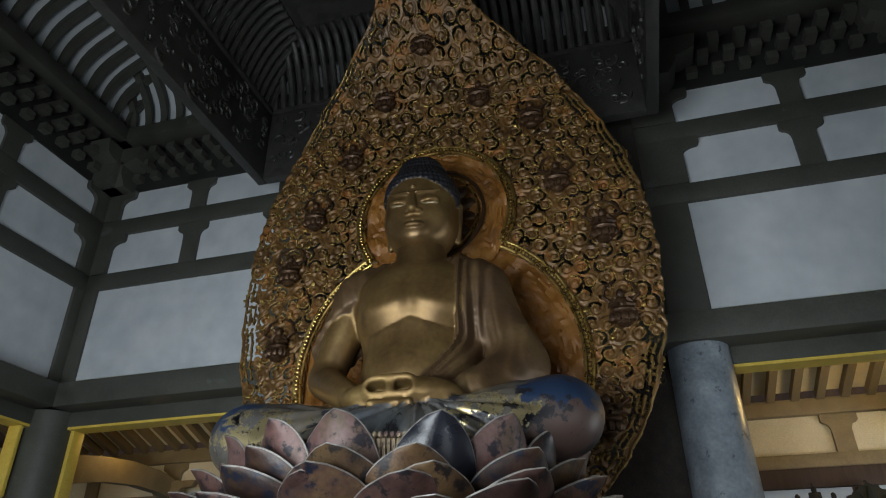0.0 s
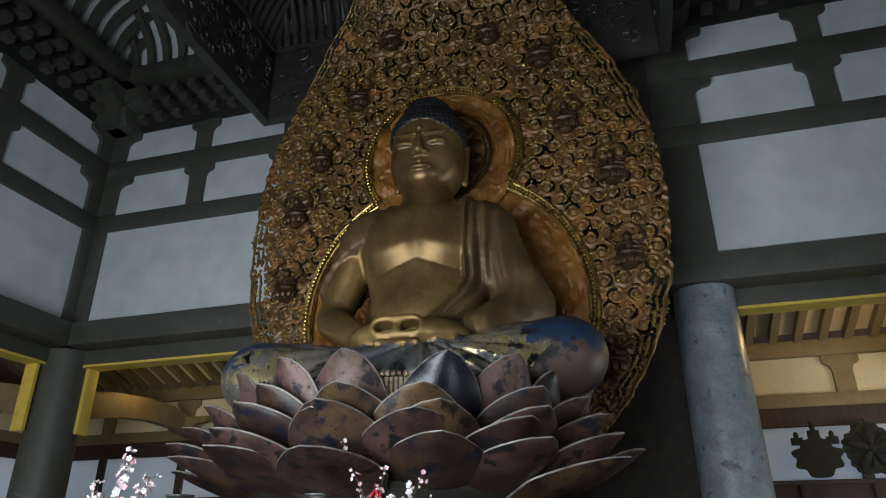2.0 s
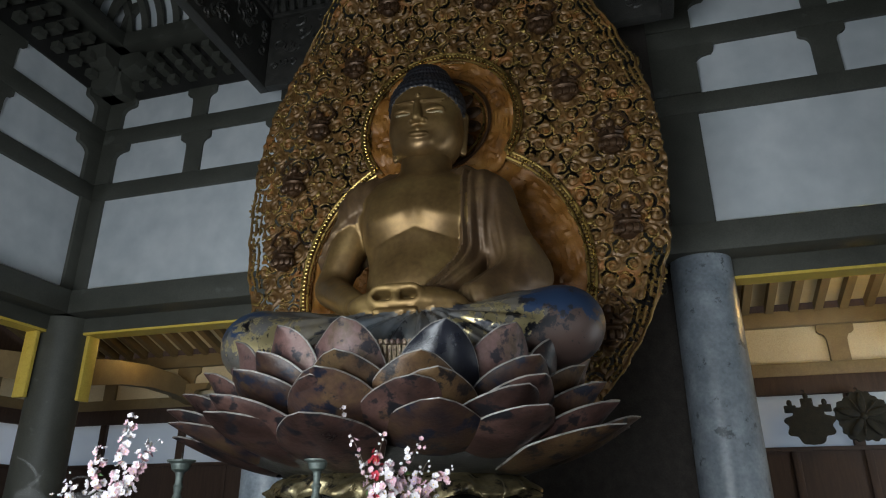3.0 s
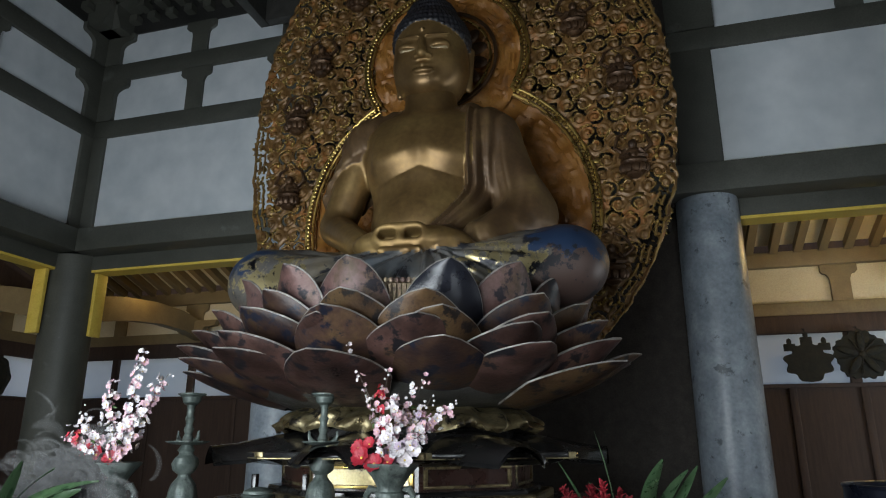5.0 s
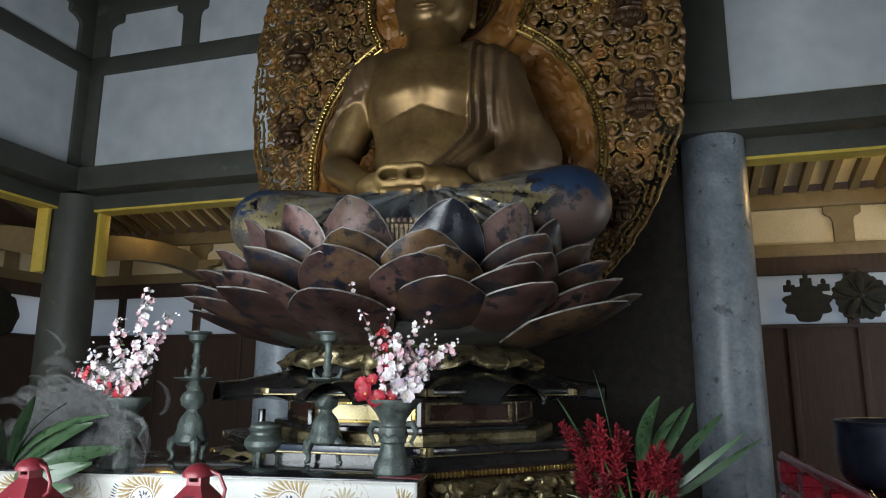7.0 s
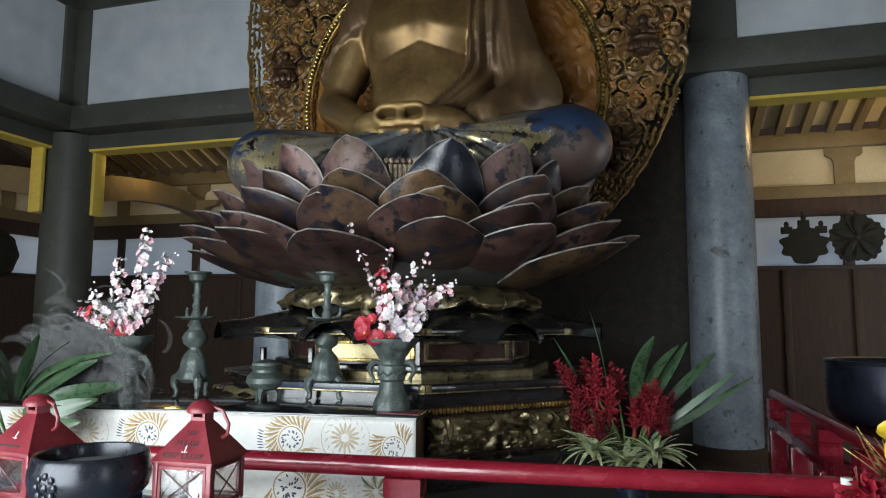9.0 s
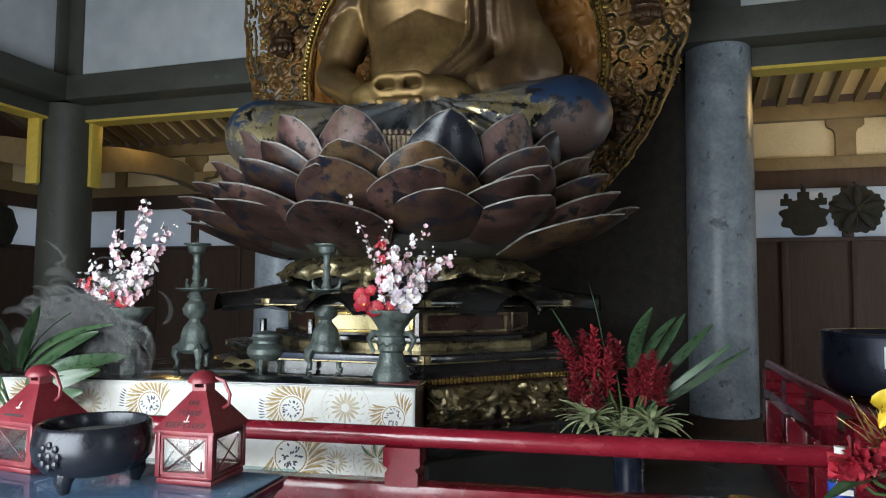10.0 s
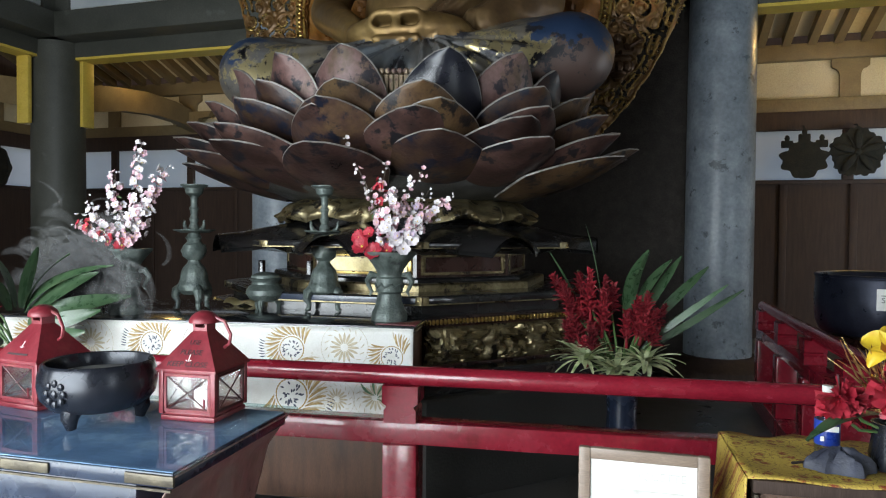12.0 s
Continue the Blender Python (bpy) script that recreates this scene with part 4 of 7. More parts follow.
rim("inner_ring", HC, .56, -math.pi, math.pi, .02, 70, 6.02, FIGURE, halo)
rim("inner_ring", HC, .50, -math.pi, math.pi, .012, 70, 6.02, GOLD, halo)
b0 = math.acos(max(-1, min(1, ((HC - BC) ** 2 + BR ** 2 - HR ** 2) / (2 * (HC - BC) * BR))))
for sd in (-1, 1):
    for R, r in ((BR + .02, .018), (BR - .05, .014)):
        rim("body_ring", BC, R, sd * b0, sd * 2.3, r, 70, 6.04, GOLD, halo)
    beads("bead_string", BC, BR - .015, sd * b0, sd * 2.3, .019, 6.02, GOLD, halo)
# lotus petals round the inner head ring
for k in range(14):
    a = 2 * math.pi * k / 14
    part("petal_relief", Shape().ball((0, 0, 0), (.075, .03, .12), 10, 6, Matrix.Translation((CX + .36 * math.sin(a), 6.03, HC + .36 * math.cos(a))) @ pose(0, 0, 0, 0, math.degrees(a), 0)), FIGURE, halo)


def figure(u, z, big):
    """small seated figure on a lotus, kept as one plain shape."""
    rr_ = random.Random(int(u * 100) + int(z * 10))
    s_ = Shape()
    y = float(halo_y(z)) - .09
    x = CX + u
    s_.ball((x, y, z + .13), (.042, .042, .052), 9, 7)
    s_.ball((x, y + .02, z + .035), (.07, .055, .085), 10, 7)
    s_.ball((x, y - .02, z - .05), (.125, .075, .045), 12, 6)
    for k in (-1, 1):
        s_.tube([(x + k * .065, y, z + .08), (x + k * .11, y - .01, z + .01), (x + k * .03, y - .07, z)], .024, 6)
        s_.tube([(x + k * .08, y + .02, z + .05), (x + k * (.16 + rr_.uniform(0, .04)), y + .02, z + .12), (x + k * .13, y + .03, z + .24), (x + k * .04, y + .03, z + .29)], [.02, .018, .016, .01], 6)
    for k in range(9):
        a = 2 * math.pi * k / 9
        s_.ball((x + .10 * math.cos(a), y - .02 + .04 * math.sin(a), z - .115), (.045, .035, .05), 7, 5)
    s_.ball((x, y, z - .16), (.08, .06, .05), 8, 5)
    if big:
        s_.tube([(x + .13 * math.sin(k / 12 * 2 * math.pi), y + .04, z + .12 + .17 * math.cos(k / 12 * 2 * math.pi)) for k in range(13)], .017, 6, mi=1)
    part("small_figure", s_, [FIGURE, GOLD], halo)


for i, (u, z) in enumerate(FIGS):
    figure(u, z, i == 0)
part("stem", Shape().box(CX - .25, 6.12, .9, CX + .25, 6.3, 5.6, b=.03), BLACKWOOD, halo, "dark post carrying the halo")

# ---- lotus throne ----
LX, LY = CX, 5.07
PETAL = material("worn_painted_petal", [(0.020, 0.012, 0.011), (0.042, 0.022, 0.018), (0.070, 0.037, 0.031), (0.062, 0.035, 0.017)], 0.40, 0.1, scale=4.0, bump=0.25, fine=34, stain_or_glare=((0.010, 0.009, 0.011), 0.47, 8.0), vary=0.35, spec=0.4)
PBLUE = material("dark_blue_petal", [(0.007, 0.008, 0.014), (0.014, 0.015, 0.024)], 0.34, 0.05, scale=3, bump=0.15, stain_or_glare=((0.045, 0.032, 0.028), 0.05, 5))
PLINE = material("pale_petal_edge", [(0.09, 0.08, 0.07), (0.30, 0.28, 0.26)], 0.4, 0.2, scale=9, bump=0.1)
PGOLD = material("golden_brown_petal", [(0.042, 0.023, 0.014), (0.078, 0.044, 0.022), (0.105, 0.064, 0.028)], 0.42, 0.15, scale=4.2, bump=0.25, stain_or_glare=((0.014, 0.011, 0.011), 0.46, 8), vary=0.25, spec=0.4)
PMAUVE = material("faded_mauve_petal", [(0.060, 0.032, 0.028), (0.105, 0.056, 0.050), (0.140, 0.084, 0.076), (0.085, 0.055, 0.035)], 0.46, 0.05, scale=4.0, bump=0.25, fine=34, stain_or_glare=((0.016, 0.013, 0.018), 0.44, 7.0), vary=0.25, spec=0.35)
PWORN = material("blue_flecked_petal", [(0.020, 0.015, 0.018), (0.055, 0.030, 0.022), (0.090, 0.054, 0.026)], 0.42, 0.1, scale=5.0, bump=0.25, fine=34, stain_or_glare=((0.010, 0.012, 0.022), 0.46, 7.0), vary=0.3, spec=0.35)
throne = thing("lotus_throne", "lotus throne of worn painted petals in purple, brown and blue", "throne", (LX, LY, 0))


def petal_shape(r0, z0, r1, z1, w, belly, seed):
    """curves from its foot (r0, z0) out and up to a pointed tip (r1, z1); half width w."""
    rg = random.Random(seed)
    tw, lean = rg.uniform(-.03, .03), rg.uniform(-.04, .04)

    def at(a, t, off):
        sx = 2 * a - 1
        q = max(0, (t - .40) / .60)
        width = w * (.50 + .50 * min(1, t / .45) ** .8) * max(0, 1 - q ** 2.0) ** .60 + .002
        width *= 1 + .025 * math.sin(7 * t + seed) * sx
        rad = r0 + (r1 - r0) * t + belly * math.sin(math.pi * t)
        zz = z0 + (z1 - z0) * t ** 1.22
        tip = max(0, (t - .86) / .14) ** 2
        cup = (sx * sx) * width
        rad2 = rad - cup * .34 + .03 * tip - off * .75
        return (sx * width + tw * t + lean * t * t, -rad2, zz + cup * .14 + .012 * tip + off * .55)
    s_ = Shape()
    nu, nv = 16, 26
    s_.grid(nu, nv, lambda a, t: at(a, t, 0))
    s_.grid(nu, nv, lambda a, t: at(1 - a, t, .016))
    rows_ = [(0, j / nv) for j in range(nv + 1)] + [(1, j / nv) for j in range(nv, -1, -1)]
    vs = []
    for a, t in rows_:
        vs += [at(a, t, -.001), at(a, t, .017)]
    s_.add(vs, [(2 * i, 2 * i + 1, 2 * i + 3, 2 * i + 2) for i in range(len(rows_) - 1)], None, 1)
    s_.tube([at(a, t, .008) for a, t in rows_ if t > .45], .0045, 5, None, 1)
    return s_


NC = 15
PH = .5
SKINS = {"m": PMAUVE, "p": PETAL, "o": PGOLD, "b": PBLUE, "r": PWORN}
# paint left on each petal, row by row from the top, starting at the middle and going round
ROWS_OF_PAINT = ("mbmpmpbmpmbpmmm", "ooropropopormpr", "roprppopropbopr", "ppppoprppoprppp", "prpoprpprpopprp")
for row, (r0, z0, r1, z1, w, belly) in enumerate(((1.10, 2.00, 1.37, 2.60, .275, .05), (1.06, 1.93, 1.52, 2.38, .30, .05), (1.03, 1.87, 1.61, 2.27, .32, .05), (.99, 1.81, 1.68, 2.17, .34, .06), (.94, 1.76, 1.70, 2.04, .34, .04))):
    made = {}
    rg = random.Random(row + 4)
    for k in range(NC):
        key = ROWS_OF_PAINT[row][k], k % 3
        if key not in made:
            made[key] = petal_shape(r0, z0, r1, z1, w, belly, row * 10 + key[1]).mesh("petal", [SKINS[key[0]], PLINE], 60)
        p = part("petal", made[key], PETAL, throne)
        p.matrix_basis = pose(0, 0, rg.uniform(-.015, .015), rg.uniform(-2, 2), rg.uniform(-2, 2), PH + k * 360 / NC + rg.uniform(-1.5, 1.5))
# seed pod with a fringe of stamens and a beaded rim
POD = material("pale_worn_pod", [(0.22, 0.16, 0.10), (0.32, 0.25, 0.17)], 0.5, 0.2, scale=5, bump=0.25, stain_or_glare=((0.10, 0.06, 0.05), 0.3, 5))
part("pod", Shape().lathe([(.80, 1.80), (.98, 2.1), (1.07, 2.45), (1.10, 2.50), (1.0, 2.54), (0, 2.55)], 48), POD, throne)
s = Shape()
for k in range(230):
    a = 2 * math.pi * k / 230
    s.tube([(1.06 * math.cos(a), 1.06 * math.sin(a), 2.20), (1.155 * math.cos(a), 1.155 * math.sin(a), 2.49)], [.010, .0145], 5)
part("stamen_fringe", s, POD, throne, "fringe of pale carved stamens")
s = Shape()
for k in range(190):
    a = 2 * math.pi * k / 190
    s.ball((1.165 * math.cos(a), 1.165 * math.sin(a), 2.51), .019, 7, 5)
part("bead_rim", s, POD, throne)
part("under_bowl", Shape().lathe([(.5, 1.70), (.9, 1.74), (1.1, 1.80), (1.15, 1.86), (.9, 2.0)], 48), BLACKWOOD, throne)

# ---- eight-sided dais under the lotus ----
LACQ = material("black_lacquer", [(0.010, 0.010, 0.011), (0.022, 0.021, 0.020)], 0.22, scale=4, bump=0.05, coat=0.3, stain_or_glare=((0.05, 0.04, 0.03), 0.12, 6))
REDBROWN = material("dark_red_lacquer", [(0.030, 0.012, 0.009), (0.055, 0.022, 0.015)], 0.28, scale=4, bump=0.06, coat=0.3)
CARVG = material("dark_gilt_carving", [(0.10, 0.075, 0.035), (0.24, 0.19, 0.10), (0.40, 0.34, 0.20)], 0.34, 0.8, scale=9, bump=0.4, stain_or_glare=((0.03, 0.025, 0.02), 0.35, 7))
dais = thing("dais", "stepped eight-sided black lacquer dais with gilt carving", "pedestal", (LX, LY, 0))
A8 = math.radians(22.5)


def octa(r0, z0, r1, z1, mat, name, label=""):
    e = .012
    return part(name, Shape().lathe([(r0, z0), (r0, z0 + .001), (r1, z1 - e), (r1 - e, z1), (0, z1)], 8, ang=A8), mat, dais, label, smooth=0)


# wavy gilt collar
def collar(a, t):
    th = 2 * math.pi * a
    q = noise.noise((math.cos(th) * 5, math.sin(th) * 5, t * 3)) * .05 + .03 * math.sin(th * 24 + 5 * t)
    r = .80 + .20 * math.sin(t * math.pi * .62) + q
    return (r * math.cos(th), r * math.sin(th), 1.75 - .17 * t + .02 * math.sin(th * 13) * t)


part("collar", Shape().grid(240, 14, collar), CARVG, dais, "silvery gilt carved cloud collar")
# turned-down leaves
lf = Shape()
lf.grid(10, 10, lambda a, t: ((2 * a - 1) * .42 * math.sin(math.pi * (.12 + .80 * t)) ** .7, -(.62 + .86 * t), 1.60 - .05 * t - .10 * t * t + .07 * max(0, t - .8) * 2 - .10 * (2 * a - 1) ** 2))
lf.grid(10, 10, lambda a, t: ((1 - 2 * a) * .42 * math.sin(math.pi * (.12 + .80 * t)) ** .7, -(.62 + .86 * t), 1.575 - .05 * t - .10 * t * t + .07 * max(0, t - .8) * 2 - .10 * (2 * a - 1) ** 2))
lme = lf.mesh("drooping_leaf", LACQ, 60)
for k in range(8):
    p = part("drooping_leaf", lme, LACQ, dais)
    p.matrix_basis = pose(0, 0, 0, 0, 0, 45 * k)
octa(.95, 1.44, .9, 1.60, LACQ, "neck")
octa(1.36, 1.405, 1.40, 1.445, LACQ, "tier")
octa(1.20, 1.36, 1.32, 1.405, LACQ, "tier")
waist = octa(.95, 1.20, .95, 1.37, REDBROWN, "waist")
octa(1.05, 1.17, 1.05, 1.205, LACQ, "tier")
octa(1.12, 1.12, 1.12, 1.172, CARVG, "tier", "gilt moulding")
octa(1.42, 1.065, 1.42, 1.12, LACQ, "tier")
octa(1.36, .99, 1.36, 1.066, LACQ, "tier")
octa(1.50, .955, 1.50, .992, REDBROWN, "tier")
octa(1.46, .70, 1.46, .957, REDBROWN, "frieze_core")
octa(1.66, .58, 1.66, .702, LACQ, "tier")
octa(1.75, .0, 1.75, .582, CEIL, "plinth")
rnd = random.Random(21)
for k in range(8):
    f = pose(0, 0, 0, 0, 0, 45 * k)
    ap = math.cos(A8)
    # gilt framed panel on the waist
    hw = .95 * math.sin(A8) - .03
    fr = Shape()
    for b in ((-hw, 1.215, hw, 1.235), (-hw, 1.335, hw, 1.355), (-hw, 1.235, -hw + .03, 1.335), (hw - .03, 1.235, hw, 1.335)):
        fr.box(b[0], -.95 * ap - .014, b[1], b[2], -.95 * ap + .01, b[3], f, b=.004)
    part("panel_frame", fr, GOLD if k == 0 else CARVG, waist)
    if k in (0, 7, 1):
        part("panel", Shape().box(-hw + .035, -.95 * ap - .006, 1.238, hw - .035, -.95 * ap + .01, 1.332, f), FOIL if k == 0 else REDBROWN, waist, "worn gold-leaf panel" if k == 0 else "dark red lacquer panel")
    for R, z0, z1 in ((1.40, 1.412, 1.438), (1.42, 1.075, 1.11)):
        w8 = R * math.sin(A8) - .04
        part("inlay", Shape().box(-w8, -R * ap - .006, z0, w8, -R * ap + .01, z1, f, b=.002), material("blue_grey_lacquer", [(0.02, 0.025, 0.04), (0.04, 0.05, 0.075)], 0.18, scale=5, bump=0.03) if k == 0 and R > 1.41 else LACQ, dais)
        part("gilt_edge", Shape().box(-w8 - .04, -R * ap - .010, z0 - .009, w8 + .04, -R * ap + .008, z0 - .002, f), CARVG, dais)
        for e in (-1, 1):
            part("corner_mount", Shape().box(e * (w8 + .02) - .02, -R * ap - .012, z0 - .004, e * (w8 + .02) + .02, -R * ap + .01, z1 + .006, f, b=.002), CARVG, dais)
    # bead moulding and carved frieze
    w8 = 1.50 * math.sin(A8)
    s = Shape()
    n = 44
    for i in range(n):
        s.ball(((i + .5) / n * 2 * w8 - w8, -1.50 * ap - .004, .974), (.0115, .016, .018), 6, 4, f)
    part("bead_moulding", s, GOLD, dais)
    w8 = 1.46 * math.sin(A8)

    def frz(a, t):
        x = (2 * a - 1) * w8
        q = noise.noise((x * 7 + k * 9, t * 2.4, .3 + k)) * 2.2
        h = .045 * abs(math.sin(4.2 * q + x * 9)) + .02 * math.sin(q * 9)
        return (x, -1.46 * ap - .01 - h * math.sin(math.pi * t) ** .4, .715 + .225 * t)
    part("carved_frieze", Shape().grid(90, 18, frz, f), CARVG, dais, "dark gilt carved cloud frieze")

# ---- materials of the altar and foreground ----
RED = material("red_lacquer_rail", [(0.19, 0.009, 0.020), (0.25, 0.014, 0.028)], 0.22, scale=5, bump=0.06, coat=0.3, stain_or_glare=((0.16, 0.01, 0.015), 0.15, 4))
REDWORN = material("worn_red_rail", [(0.19, 0.009, 0.020), (0.25, 0.014, 0.028)], 0.22, scale=5, bump=0.10, coat=0.3, stain_or_glare=((0.45, 0.30, 0.30), -0.12, 9), stretch=(1, 2, 2))
GREENBRONZE = material("green_patina_bronze", [(0.045, 0.058, 0.052), (0.090, 0.110, 0.100), (0.155, 0.180, 0.164)], 0.45, 0.3, scale=9, bump=0.3, fine=70, stain_or_glare=((0.05, 0.058, 0.054), 0.3, 10))
IRON = material("black_cast_iron", [(0.010, 0.011, 0.015), (0.020, 0.022, 0.030)], 0.26, 0.3, scale=5, bump=0.02, fine=30)
ALTARTOP = material("black_altar_top", [(0.012, 0.013, 0.016), (0.022, 0.024, 0.028)], 0.16, scale=6, bump=0.03, coat=0.4)
ALTARSIDE = material("red_brown_altar_side", [(0.055, 0.025, 0.014), (0.11, 0.050, 0.026)], 0.45, scale=4, bump=0.12, stretch=(4, 4, .7))
LANT = material("red_painted_tin", [(0.13, 0.012, 0.019), (0.18, 0.020, 0.028)], 0.38, 0.1, scale=12, bump=0.12, stain_or_glare=((0.18, 0.03, 0.03), 0.25, 14))
# colour of the wires, and a shaded copy of LANT
WIRE_AND_SHADE_TIN = material("dark_wire_and_shaded_tin", [(0.045, 0.012, 0.012), (0.07, 0.02, 0.02)], 0.4, 0.3, scale=12, bump=0.1)
PANE = glass("lantern_glass", (0.95, 0.96, 0.96), 0.12)
TABLEGLASS = bpy.data.materials.new("green_table_glass")
TABLEGLASS.use_nodes = True
gn = TABLEGLASS.node_tree
gtr, ggl, gfr, gmx = (gn.nodes.new("ShaderNode" + k) for k in ("BsdfTransparent", "BsdfGlossy", "Fresnel", "MixShader"))
gtr.inputs[0].default_value = (0.80, 0.92, 0.92, 1)
ggl.inputs["Roughness"].default_value = 0.02
gfr.inputs[0].default_value = 1.5
for a, b in ((gfr.outputs[0], gmx.inputs[0]), (gtr.outputs[0], gmx.inputs[1]), (ggl.outputs[0], gmx.inputs[2]), (gmx.outputs[0], gn.nodes["Material Output"].inputs[0])):
    gn.links.new(a, b)
# the pale patches are window reflections painted into the blue
TOPBLUE = material("blue_tabletop_with_glare", [(0.045, 0.085, 0.17), (0.12, 0.19, 0.32), (0.36, 0.45, 0.56)], 0.5, scale=3.2, bump=0.03, stain_or_glare=((0.30, 0.33, 0.34), 0.16, 2.2))
NAVY = material("navy_lacquer", [(0.010, 0.015, 0.030), (0.020, 0.030, 0.055)], 0.25, scale=5, bump=0.04, stain_or_glare=((0.05, 0.065, 0.10), 0.3, 3))
SILK = material("dusky_silk", [(0.22, 0.14, 0.13), (0.32, 0.22, 0.20)], 0.36, 0.15, scale=6, bump=0.1, stretch=(1, 1, .3))
BRASS = material("dull_brass", [(0.05, 0.042, 0.032), (0.14, 0.12, 0.085)], 0.48, 0.7, scale=14, bump=0.2)
LEAF = material("glossy_leaf", [(0.025, 0.055, 0.026), (0.060, 0.11, 0.050)], 0.32, scale=5, bump=0.1, stretch=(5, 5, 1), vary=0.35)
PALELEAF = material("striped_pale_leaf", [(0.09, 0.16, 0.05), (0.42, 0.46, 0.25), (0.60, 0.61, 0.40)], 0.4, scale=9, bump=0.1, vary=0.25)
GINGER = material("crimson_ginger", [(0.10, 0.003, 0.008), (0.21, 0.006, 0.014)], 0.6, scale=9, bump=0.15, vary=0.35)
PINK = material("pale_pink_silk_petal", [(0.54, 0.30, 0.36), (0.66, 0.50, 0.54)], 0.6, scale=14, bump=0.05, vary=0.22)
WHITE = material("white_silk_petal", [(0.62, 0.55, 0.58), (0.74, 0.71, 0.72)], 0.6, scale=14, bump=0.05, vary=0.15)
ROSE = material("red_silk_petal", [(0.32, 0.010, 0.026), (0.44, 0.030, 0.05)], 0.55, scale=14, bump=0.05, vary=0.25)
LILAC = material("lilac_silk_petal", [(0.36, 0.27, 0.37), (0.50, 0.42, 0.50)], 0.6, scale=14, bump=0.05, vary=0.3)
TWIG = material("brown_twig", [(0.07, 0.05, 0.045), (0.12, 0.09, 0.075)], 0.7, scale=20, bump=0.2)
STEMG = material("green_stem", [(0.05, 0.10, 0.03), (0.09, 0.15, 0.05)], 0.5, scale=15, bump=0.1)
ORCHID = material("yellow_orchid", [(0.62, 0.40, 0.02), (0.72, 0.52, 0.04)], 0.45, scale=10, bump=0.08, vary=0.1)
ORANGE = material("orange_lip", [(0.45, 0.12, 0.01), (0.55, 0.2, 0.02)], 0.45, scale=10, bump=0.08)
GOLDTWIG = material("gold_sprayed_twig", [(0.45, 0.32, 0.12), (0.62, 0.48, 0.22)], 0.3, 0.9, scale=20, bump=0.1)
INK = material("black_ink", [(0.02, 0.015, 0.015), (0.03, 0.025, 0.025)], 0.6, scale=9, bump=0)
PAPER = material("white_paper", [(0.74, 0.73, 0.69), (0.80, 0.79, 0.76)], 0.7, scale=4, bump=0.03)
GREYINK = material("grey_ink", [(0.58, 0.56, 0.53), (0.64, 0.62, 0.58)], 0.7, scale=9, bump=0)
FRAMEW = material("beige_wood_frame", [(0.20, 0.145, 0.11), (0.28, 0.21, 0.16)], 0.45, scale=6, bump=0.1, stretch=(1, 1, 6))
STONE = material("dark_blue_grey_cloth", [(0.02, 0.022, 0.035), (0.05, 0.055, 0.08)], 0.6, scale=9, bump=0.3)


